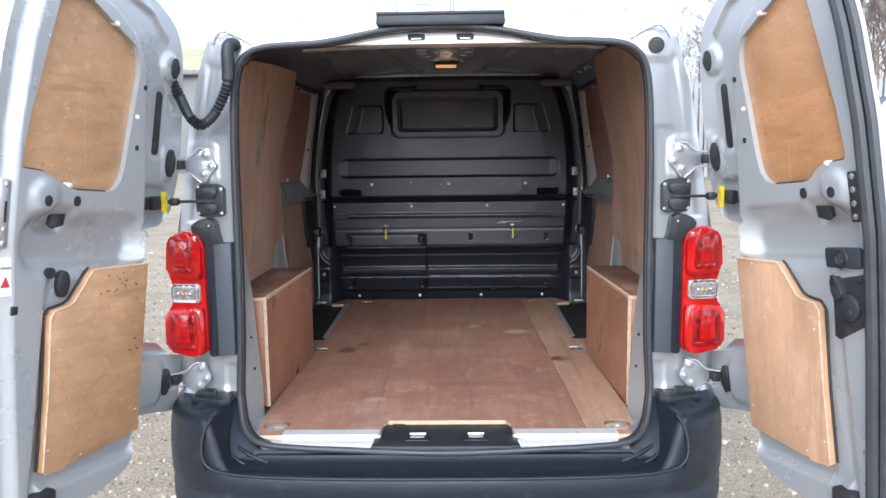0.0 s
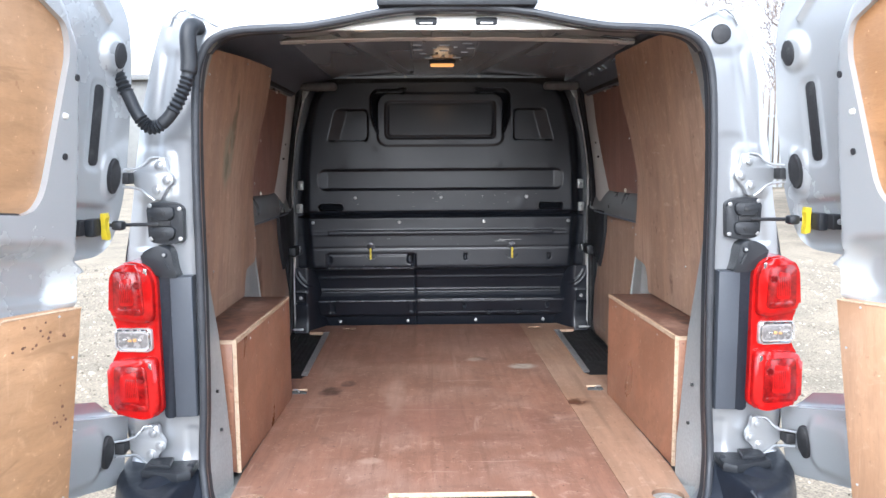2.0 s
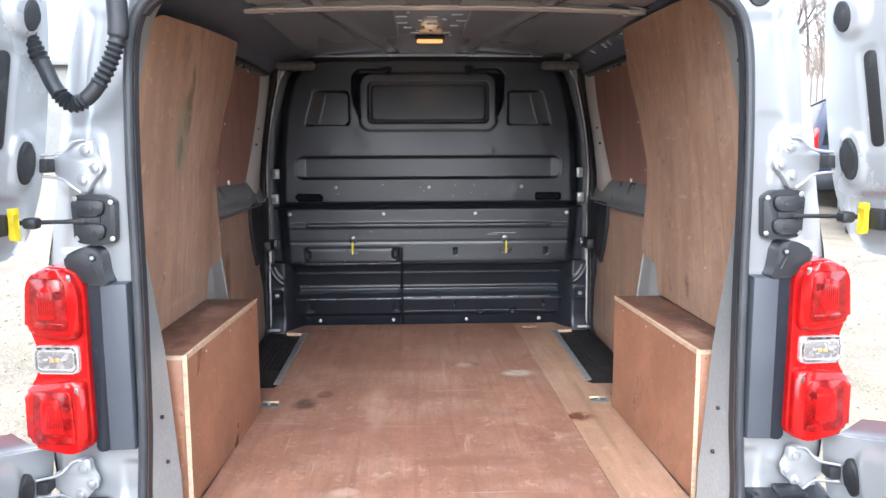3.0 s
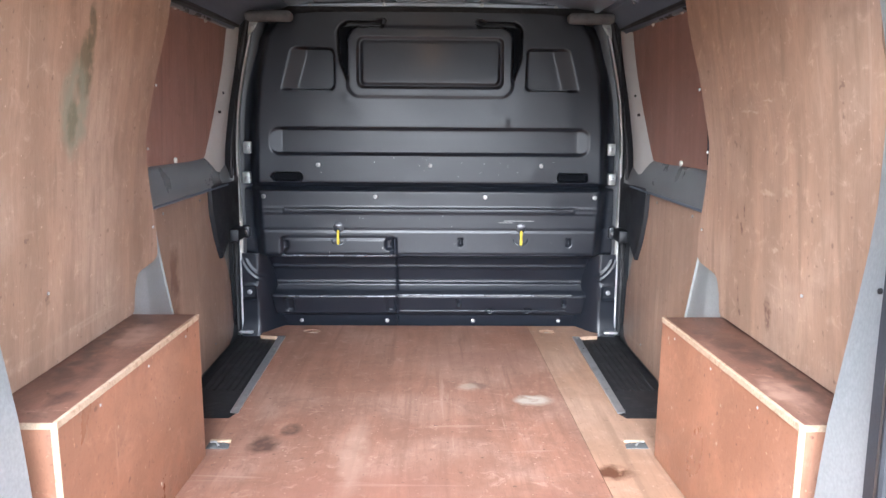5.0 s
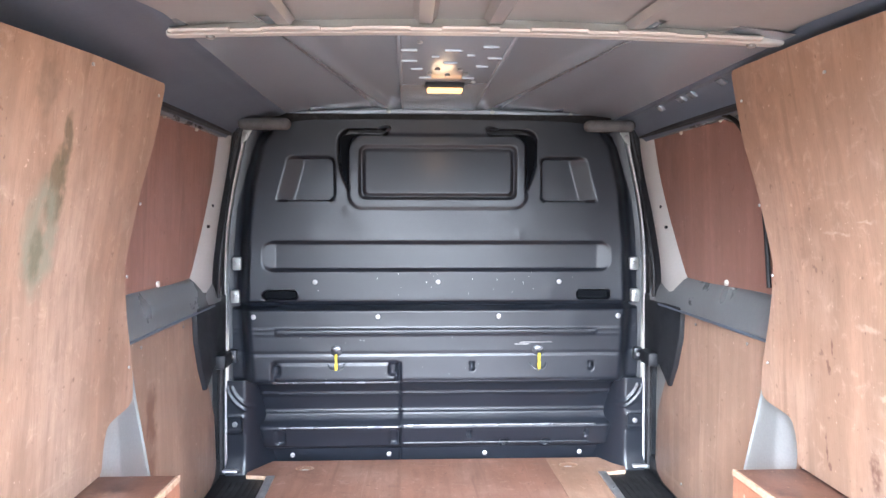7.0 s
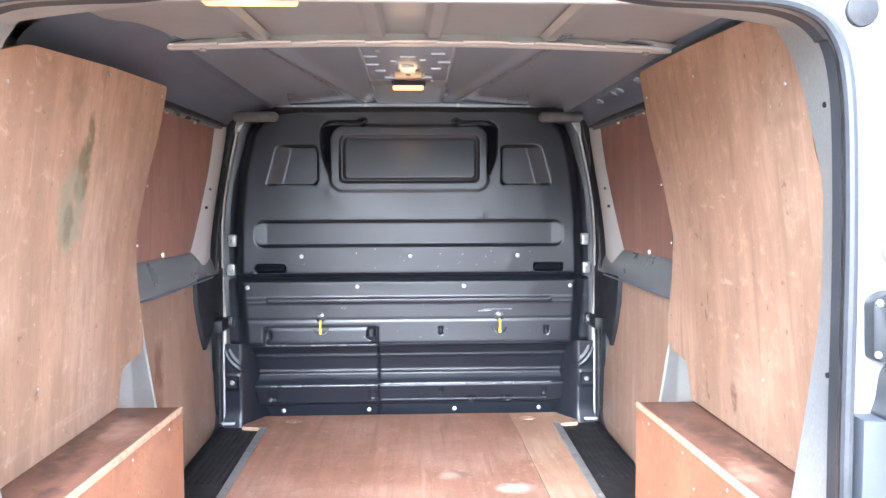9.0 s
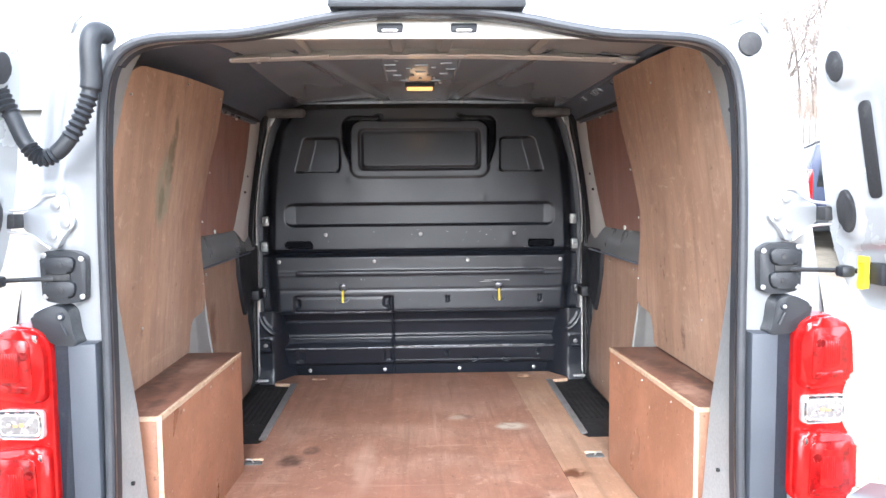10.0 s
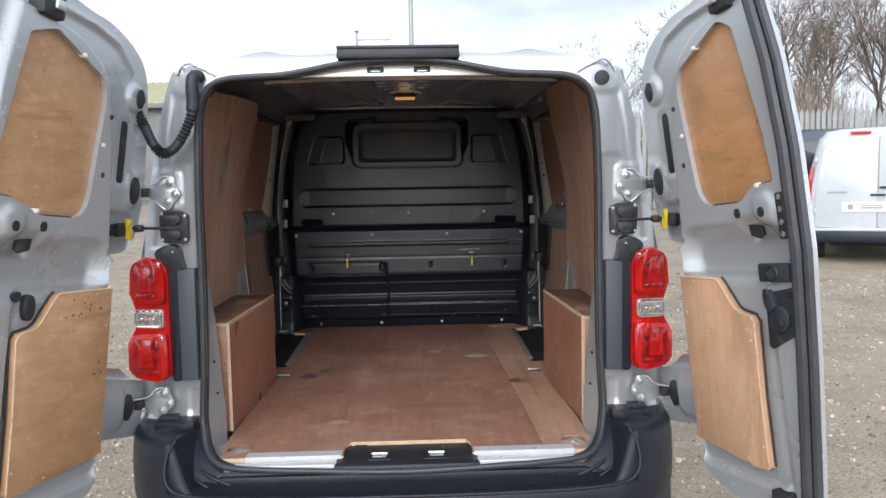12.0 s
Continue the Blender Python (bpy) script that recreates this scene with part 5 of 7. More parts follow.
def build_fittings(s):
    # upper and lower hinge: pressed three-bolt plate narrowing to a forked arm
    for xo, zo, k in ((0.735, 1.500, 1.0), (0.785, 0.822, 0.96)):
        def at(dx, dz):
            return (s * (xo + dx * k), zo + dz * k)
        pts = rounded([(-0.008, 0.052), (-0.020, 0.050), (-0.022, 0.022), (-0.037, -0.002), (-0.030, -0.014), (-0.010, -0.040), (-0.004, -0.058), (0.016, -0.054), (0.034, -0.030), (0.062, -0.020), (0.062, 0.018), (0.040, 0.024), (0.024, 0.044)], 0.008, 3)
        h = part("hinge", prism([at(a, b) for a, b in pts], "y", -0.160, -0.142, 0.004), SILVER, van, "painted steel door hinge")
        for dx, dz in ((-0.006, 0.030), (-0.023, -0.006), (0.003, -0.030)):
            x, z = at(dx, dz)
            part("bolt_seat", cyl((x, -0.158, z), (0, -1, 0), 0.014, 0.003, 16, 0.001), SILVER, h)
            part("hinge_bolt", cyl((x, -0.160, z), (0, -1, 0), 0.0085, 0.007, 12, 0.003), SILVER, h)
        rim = [(-0.006, 0.050), (0.016, 0.047), (0.030, 0.032), (0.045, 0.023), (0.082, 0.020)]
        low = [(0.010, -0.055), (0.026, -0.042), (0.040, -0.028), (0.055, -0.023), (0.082, -0.020)]
        for edge in (rim, low):
            line = smooth_line([(*at(a, b), 0) for a, b in edge], 5)
            part("hinge_strap", tube([(p.x, -0.162 - 0.035 * (i / (len(line) - 1)) ** 2, p.y) for i, p in enumerate(line)], 0.0032, 8), SILVER, h)
        x0, z0 = at(0.058, 0)
        part("hinge_gap", bx(x0, x0 + s * 0.026, -0.196, -0.160, zo - 0.014, zo + 0.014, 0.003), RUBBER, h)
        part("hinge_knuckle", bx(x0 + s * 0.024, x0 + s * 0.036, -0.206, -0.168, zo - 0.022, zo + 0.022, 0.003), SILVER, h)
    # door check: black plate with a dished slot, strap and yellow clip
    plate_ = rounded([(0.681, 1.340), (0.722, 1.334), (0.764, 1.342), (0.767, 1.432), (0.752, 1.441), (0.700, 1.440), (0.677, 1.428)], 0.010, 4)
    c = part("door_check", prism([(s * a, b) for a, b in plate_], "y", -0.162, -0.13, 0.005), BLACKPLASTIC, van, "black door check housing with yellow clip")
    for z0, z1 in ((1.347, 1.380), (1.396, 1.429)):
        part("check_bulge", prism([(s * a, b) for a, b in rounded([(0.700, z0), (0.755, z0), (0.760, z1), (0.696, z1)], 0.012, 4)], "y", -0.172, -0.158, 0.006), BLACKPLASTIC, c)
        part("bulge_plug", cyl((s * 0.724, -0.171, (z0 + z1) / 2), (0, -1, 0), 0.006, 0.003, 12, 0.001), RUBBER, c)
    part("check_mouth", bx(s * 0.708, s * 0.757, -0.166, -0.158, 1.381, 1.395, 0.002), RUBBER, c)
    for x, z in ((0.686, 1.349), (0.758, 1.350), (0.686, 1.424), (0.758, 1.432)):
        part("check_screw", cyl((s * x, -0.161, z), (0, -1, 0), 0.0055, 0.004, 10, 0.001), DULLZINC, c)
    part("check_strap", tube([(s * 0.735, -0.18, 1.387), (s * 0.775, -0.22, 1.39), (s * 0.815, -0.285, 1.394), (s * 0.83, -0.33, 1.395)], 0.0045, 8), RUBBER, c)
    part("check_stop", bx(s * 0.775, s * 0.802, -0.292, -0.262, 1.382, 1.404, 0.007), BLACKPLASTIC, c)
    clip_ = [(0.802, 1.362), (0.815, 1.364), (0.816, 1.376), (0.812, 1.384), (0.812, 1.402), (0.816, 1.410), (0.815, 1.423), (0.803, 1.424), (0.801, 1.412), (0.806, 1.402), (0.806, 1.384), (0.801, 1.374)]
    part("check_clip", prism([(s * a, b) for a, b in clip_], "y", -0.312, -0.292, 0.002), YELLOW, c, "yellow plastic clip")
    part("check_block", bx(s * 0.816, s * 0.838, -0.345, -0.300, 1.372, 1.412, 0.005), BLACKPLASTIC, c)
    part("check_bracket", bx(s * 0.836, s * 0.868, -0.365, -0.318, 1.376, 1.410, 0.004), RUBBER, c)
    part("bracket_bolt", cyl((s * 0.852, -0.364, 1.394), (0, -1, 0), 0.007, 0.006, 10, 0.002), DULLZINC, c)


for s in (-1, 1):
    build_fittings(s)


def build_gaiter():
    line = smooth_line([(-0.618, -0.165, 1.858), (-0.626, -0.195, 1.856), (-0.632, -0.205, 1.83), (-0.633, -0.206, 1.755), (-0.652, -0.212, 1.695), (-0.685, -0.218, 1.640), (-0.722, -0.22, 1.619), (-0.752, -0.22, 1.648),
                        (-0.775, -0.22, 1.70), (-0.80, -0.216, 1.750), (-0.822, -0.205, 1.782)], 22)
    r = []
    for i in range(len(line)):
        f = i / len(line)
        rib = (0.33 < f < 0.46) or (0.53 < f < 0.68) or (0.80 < f < 0.93)
        r.append((0.0150 if f > 0.31 else 0.0195 - 0.010 * max(0, 0.10 - f)) + (0.0024 * math.sin(i * 1.5708) if rib else 0))
    part("cable_gaiter", tube(line, r, 12), BLACKPLASTIC, van, "black ribbed rubber cable gaiter to the door", sharp=60)
    part("corner_plug", cyl((0.652, -0.15, 1.842), (0, -1, 0), 0.024, 0.008, 24, 0.003), RUBBER, van, "black round rubber plug")


build_gaiter()


def build_brake_light():
    b = prism([(-0.185, 1.905), (-0.19, 1.912), (-0.188, 1.940), (-0.18, 1.946), (0.186, 1.944), (0.194, 1.938), (0.196, 1.912), (0.19, 1.905)], "y", -0.185, -0.08, 0.008)
    h = part("high_brake_light", b, BLACKPLASTIC, van, "black high-level brake light on the roof edge")
    part("brake_lip", bx(-0.189, 0.194, -0.19, -0.16, 1.935, 1.945, 0.004), DARKGREY, h)


build_brake_light()


# ---- rear doors ----
TH, PHI = radians(5.2), radians(104)


def door_matrix(s):
    bb = Vector((math.cos(TH), 0, math.sin(TH)))
    a = Vector((-math.sin(TH), 0, math.cos(TH)))
    f = -bb * math.cos(PHI) + Vector((0, -1, 0)) * math.sin(PHI)
    n = f.cross(a)
    du, dv, o = math.cos(TH) * f + math.sin(TH) * a, -math.sin(TH) * f + math.cos(TH) * a, Vector((0.74, -0.17, 1.2))
    cols = [du, n, dv, o]
    for c in cols:
        c.x *= s
    return Matrix(((cols[0].x, cols[1].x, cols[2].x, cols[3].x), (cols[0].y, cols[1].y, cols[2].y, cols[3].y), (cols[0].z, cols[1].z, cols[2].z, cols[3].z), (0, 0, 0, 1)))


FREE_V = (-0.60, -0.50, -0.20, 0.06, 0.30, 0.50, 0.64, 0.77)
FREE_U = (0.722, 0.737, 0.776, 0.803, 0.804, 0.786, 0.757, 0.735)


def free_edge(v):
    return interp(v, FREE_V, FREE_U)


DOOR = ([(0.062, 0.34), (0.070, 0.48), (0.086, 0.59), (0.104, 0.650), (0.140, 0.692), (0.205, 0.727), (0.29, 0.752), (0.36, 0.756), (0.45, 0.768), (0.60, 0.775), (0.70, 0.773), (0.725, 0.765)]
        + [(free_edge(v), v) for v in (0.74, 0.64, 0.5, 0.4, 0.3, 0.18, 0.06, -0.07, -0.2, -0.35, -0.5, -0.57)]
        + [(0.70, -0.60), (0.45, -0.60), (0.37, -0.588), (0.305, -0.565), (0.283, -0.535), (0.272, -0.475), (0.24, -0.462), (0.10, -0.476), (-0.01, -0.490), (-0.038, -0.475), (-0.040, -0.335), (-0.018, -0.313), (0.10, -0.294),
           (0.20, -0.277), (0.275, -0.262), (0.296, -0.23), (0.302, 0.04), (0.292, 0.076), (0.22, 0.088), (0.13, 0.102), (0.095, 0.13), (0.072, 0.20), (0.062, 0.27)])
LPLY = [(0.297, 0.003), (0.48, -0.006), (0.492, -0.015), (0.54, -0.080), (0.555, -0.089), (0.600, -0.098), (0.612, -0.115), (0.600, -0.30), (0.597, -0.483), (0.588, -0.489), (0.53, -0.493), (0.525, -0.482), (0.50, -0.486), (0.28, -0.462)]


# rim of the window recess in the door's inner panel
WIN = [(0.386, 0.50), (0.390, 0.535), (0.404, 0.566), (0.582, 0.640), (0.600, 0.636), (0.640, 0.610), (0.700, 0.335), (0.714, 0.224), (0.650, 0.222), (0.625, 0.214), (0.598, 0.190), (0.575, 0.186), (0.47, 0.188), (0.442, 0.198), (0.424, 0.222), (0.416, 0.25)]


def door_relief(u, v):
    # boxed inner panel standing proud of the hinge-side and top flange
    edge = np.interp(v, [-0.6, -0.47, -0.46, -0.28, -0.26, 0.055, 0.10, 0.24, 0.39, 0.53, 0.60, 0.66, 0.70], [0.24, 0.245, 0.265, 0.265, 0.24, 0.24, 0.300, 0.313, 0.328, 0.350, 0.395, 0.50, 0.62])
    main = sstep(edge - u, 0.035) * sstep(v - np.interp(u, [0.35, 0.45, 0.55, 0.7, 0.8], [0.62, 0.652, 0.672, 0.682, 0.684]), 0.035)
    w = -0.085 * (1 - main)
    # flange: round boss, long slot, oval seat, raised ribs along the top
    w = w + 0.014 * disc(u, v, 0.150, 0.566, 0.040, 0.018)
    w = w - 0.004 * rr(u, v, 0.152, 0.208, 0.297, 0.498, 0.018, 0.010)
    w = w + 0.006 * rr(u, v, 0.095, 0.147, 0.235, 0.345, 0.026, 0.010)
    w = w + 0.012 * np.exp(-((v - np.interp(u, [0.15, 0.25, 0.35, 0.6], [0.62, 0.70, 0.722, 0.735])) / 0.010) ** 2) * (u > 0.17) * (u < 0.62)
    w = w - 0.012 * rr(u, v, 0.10, 0.26, 0.105, 0.215, 0.03, 0.02)
    w = w + 0.010 * rr(u, v, 0.06, 0.20, -0.45, -0.32, 0.04, 0.03)
    # window recess and lower recess under the boards
    w = w - 0.016 * rr(u, v, 0.27, 0.625, -0.53, 0.005, 0.04, 0.02) * main
    # waist: soft scoop between the boards, with a bulge round the lock rods
    w = w - 0.045 * rr(u, v, 0.32, 0.71, 0.000, 0.115, 0.05, 0.06) * main
    w = w + 0.010 * rr(u, v, 0.635, 0.71, 0.125, 0.20, 0.035, 0.03)
    w = w - 0.012 * rr(u, v, 0.565, 0.655, 0.085, 0.145, 0.02, 0.02)
    # groove beside the flat closing edge, below the waist
    w = w - 0.014 * np.exp(-((u - 0.632) / 0.012) ** 2) * sstep(v + 0.02, 0.08)
    lap = np.clip((u - np.interp(v, FREE_V, FREE_U) + 0.052) / 0.02, 0, 1)
    return w - 0.022 * lap * main


def build_door(s):
    D = door_matrix(s)
    du = 0.022 if s < 0 else -0.022

    def sub(name, b, material, parent, label=""):
        b.transform(D)
        return part(name, b, material, parent, label)

    win = [(u + (0.030 if s < 0 and u > 0.61 else 0), v) for u, v in WIN]
    rim_ = [(min(u, free_edge(v) - (0.030 if s > 0 else 0)), v) for u, v in DOOR]
    b = pressed([tuple(p[:2]) for p in smooth_line([(*p, 0) for p in rim_], 3, True)], door_relief, lambda u, v, w: D @ Vector((u, w, v)), 0.006, 0.022, (rounded(win, 0.010, 3),))
    door = part("rear_door", b, INNER, van, "silver rear door, open, lined with plywood", sharp=60)
    skin = [[Vector((min(0.45 + (u - 0.45) * k, free_edge(v) - 0.018 + 1.6 * w), w, 0.07 + (v - 0.07) * k)) for u, v in DOOR] for w, k in ((-0.108, 1.0), (-0.115, 0.996), (-0.126, 0.97), (-0.134, 0.90))]
    sub("door_skin", loft(skin, cap=True), SILVER, door)
    up = [(0.55 + (u - 0.55) * 1.09, 0.41 + (v - 0.41) * 1.06) for u, v in win]
    lp = [(u + (du if u > 0.45 else 0), v) for u, v in LPLY]
    board = sub("upper_board", prism(up, "y", -0.026, -0.014, 0.001), DOORPLY if s < 0 else DOORPLY2, door, "tan plywood panel over the window")
    sub("board_gap", tube([Vector((u, -0.010, v)) for u, v in win[7:13]], 0.0035, 6), RUBBER, board)
    low = sub("lower_board", prism(lp, "y", -0.018, 0.008, 0.0012), DOORPLY if s < 0 else PINKPLY, door, "tan plywood panel on the lower door")
    # pale sawn edge along the lower board's top and closing side
    rim = [lp[i] for i in range(0, 10)]
    sub("board_edge", tube([Vector((u, 0.0075, v)) for u, v in rim], 0.0022, 6), PLYEDGE, low)
    # dark rod draws the shadow line beside the lower board
    sub("board_shadow_line", tube([Vector((u, -0.008, v)) for u, v in [(lp[k][0] + 0.006, lp[k][1] + 0.004) for k in range(1, 9)]], 0.003, 6), RUBBER, low)
    for u, v in ((lp[6][0] - 0.02, -0.16), (lp[7][0] - 0.012, -0.43), (0.50, -0.47), (0.31, -0.10), (0.30, -0.40), (0.36, -0.01)):
        sub("screw", cyl((u, 0.0072, v), (0, 1, 0), 0.003, 0.002, 10), WHITEALU, low)
    for u, v in ((0.485, 0.604), (0.655, 0.221) if s > 0 else (0.60, 0.196), (0.383, 0.39)):
        sub("board_clip", bx(u - 0.008, u + 0.008, -0.016, 0.003, v - 0.006, v + 0.006, 0.004), WHITEPLASTIC, board, "white plastic clip")
    # rubber plugs and slot on the hinge side
    sub("flange_plug", prism(circle(0.120, 0.289, 0.019, 24, 0.042), "y", -0.082, -0.070, 0.004), RUBBER, door)
    sub("flange_plug", prism(circle(0.045, -0.388, 0.019, 24, 0.042), "y", -0.086, -0.072, 0.004), RUBBER, door)
    sub("flange_slot", prism(rounded([(0.166, 0.306), (0.194, 0.306), (0.194, 0.490), (0.166, 0.490)], 0.012), "y", -0.106, -0.0865, 0.002), RUBBER, door)
    sub("cable_plug", prism(circle(0.142, 0.566, 0.019, 24, 0.03), "y", -0.078, -0.066, 0.003), RUBBER, door)
    for cu, cv, r in ((0.362, 0.470, 0.0055), (0.376, 0.310, 0.0055), (0.573, 0.160, 0.010), (0.672, 0.157, 0.010)):
        w0 = float(door_relief(np.array([cu]), np.array([cv]))[0])
        sub("hole_cap", prism(circle(cu, cv, r, 18, r * 1.25), "y", w0 - 0.02, w0 + 0.0035), RUBBER, door)
    sub("waist_cap", prism([(0.583, 0.128), (0.628, 0.124), (0.634, 0.100), (0.618, 0.092), (0.588, 0.10)], "y", -0.030, -0.018, 0.003), RUBBER, door)
    # top latch
    t = sub("top_latch", bx(0.585, 0.66, -0.03, 0.02, 0.655, 0.715, 0.010), RUBBER, door, "black top latch")
    sub("latch_plate", bx(0.615, 0.70, -0.035, -0.012, 0.618, 0.665, 0.008), WALLMETAL, t)
    sub("latch_bolt", bx(0.60, 0.63, 0.018, 0.03, 0.675, 0.70, 0.004), ZINC, t)
    bl = sub("bottom_latch", bx(0.575, 0.645, -0.02, 0.016, -0.585, -0.53, 0.010), RUBBER, door, "black bottom latch")
    sub("latch_bolt", bx(0.60, 0.62, 0.014, 0.024, -0.575, -0.55, 0.004), ZINC, bl)
    if s > 0:
        # lock, inside handle, hinge-like striker strip, closing seal
        lk = sub("lock_cover", bx(0.632, 0.735, -0.002, 0.012, -0.012, 0.034, 0.006), DARKGREY, door, "dark grey lock cover")
        sub("lock_ring", tube([Vector((0.683 + 0.016 * math.cos(k * 0.314), 0.012, 0.011 + 0.016 * math.sin(k * 0.314))) for k in range(20)], 0.0035, 8, closed=True), BLACKPLASTIC, lk)
        sub("lock_core", cyl((0.683, 0.010, 0.011), (0, 1, 0), 0.012, 0.004, 16, 0.001), RUBBER, lk)
        hp = sub("handle_plate", prism([(0.642, -0.045), (0.662, -0.036), (0.735, -0.024), (0.740, -0.03), (0.738, -0.13), (0.645, -0.175), (0.632, -0.168)], "y", -0.002, 0.006, 0.003), RUBBER, door, "black inside door handle plate")
        hd = sub("handle_lever", cyl((0.690, 0.005, -0.098), (0, 1, 0), 0.031, 0.012, 28, 0.004), DARKGREY, hp, "dark grey handle lever")
        sub("lever_grip", prism(rounded([(0.654, -0.030), (0.672, -0.028), (0.688, -0.070), (0.665, -0.085), (0.654, -0.060)], 0.008), "y", 0.006, 0.024, 0.004), DARKGREY, hd)
        sub("lever_seam", prism(rounded([(0.662, -0.024), (0.674, -0.027), (0.676, -0.048), (0.661, -0.048)], 0.004), "y", 0.022, 0.028, 0.002), BLACKPLASTIC, hd)
        sub("handle_pivot", cyl((0.694, 0.016, -0.108), (0, 1, 0), 0.012, 0.006, 18, 0.002), BLACKPLASTIC, hp)
        sub("pivot_core", cyl((0.694, 0.021, -0.108), (0, 1, 0), 0.005, 0.003, 12), RUBBER, hp)
        sub("plate_screw", cyl((0.724, 0.005, -0.036), (0, 1, 0), 0.009, 0.005, 14, 0.002), RUBBER, hp)
        sp = sub("striker_strip", bx(0.716, 0.746, -0.002, 0.006, 0.088, 0.197, 0.004), RUBBER, door, "black striker strip with bolts")
        for k, v in enumerate((0.186, 0.158, 0.128, 0.100)):
            sub("strip_bolt", cyl((0.732, 0.005, v), (0, 1, 0), 0.007, 0.005, 12, 0.002), ZINC, sp)
        b = tube([Vector((free_edge(v) - 0.040, 0.004, v)) for v in np.linspace(-0.575, 0.72, 40)], 0.014, 8)
        sub("closing_seal", b, SEALRUBBER, door, "black rubber closing seal")
        b = tube([Vector((free_edge(v) - 0.020, -0.008, v)) for v in np.linspace(-0.575, 0.72, 40)], 0.011, 8)
        sub("closing_lip", b, SEALRUBBER, door)
    else:
        sp = sub("striker_strip", bx(0.757, 0.789, -0.022, -0.004, 0.048, 0.198, 0.006), ALU, door, "grey steel striker plate")
        for v in (0.186, 0.09, 0.06):
            sub("strip_bolt", cyl((0.772, -0.005, v), (0, 1, 0), 0.006, 0.004, 12, 0.002), ZINC, sp)
        sub("strip_slot", bx(0.769, 0.775, -0.005, -0.003, 0.105, 0.15, 0.0), RUBBER, sp)
        lb = sub("warning_label", bx(0.74, 0.80, -0.004, -0.002, -0.055, 0.03, 0.0), LABELPAPER, door, "white warning sticker with printed symbols")
        sub("label_bar", bx(0.748, 0.775, -0.002, -0.001, 0.005, 0.009, 0.0), LABELGREY, lb)
        sub("label_triangle", prism([(0.748, -0.035), (0.772, -0.035), (0.760, -0.012)], "y", -0.002, -0.001), LABELRED, lb)
        sub("square_hole", bx(0.722, 0.740, -0.004, 0.001, -0.098, -0.078, 0.002), RUBBER, door)
        sub("rod_hole", prism(circle(0.588, -0.038, 0.018, 20, 0.032), "y", -0.022, 0.0, 0.004), RUBBER, door)
        sub("rod_hole", cyl((0.632, -0.012, -0.010), (0, 1, 0), 0.013, 0.010, 16), RUBBER, door)
        # mould marks on the boards
        rg = random.Random(8)
        for k in range(26):
            u, v = (0.33 + rg.gauss(0, 0.025), -0.23 + rg.gauss(0, 0.03)) if k < 10 else (0.40 + rg.gauss(0, 0.04), -0.05 + rg.gauss(0, 0.03))
            if u > 0.305 and v < -0.012:
                sub("mould_spot", prism(circle(u, v, rg.uniform(0.0015, 0.004), 7), "y", 0.008, 0.0088), STAIN, low)


for s in (-1, 1):
    build_door(s)


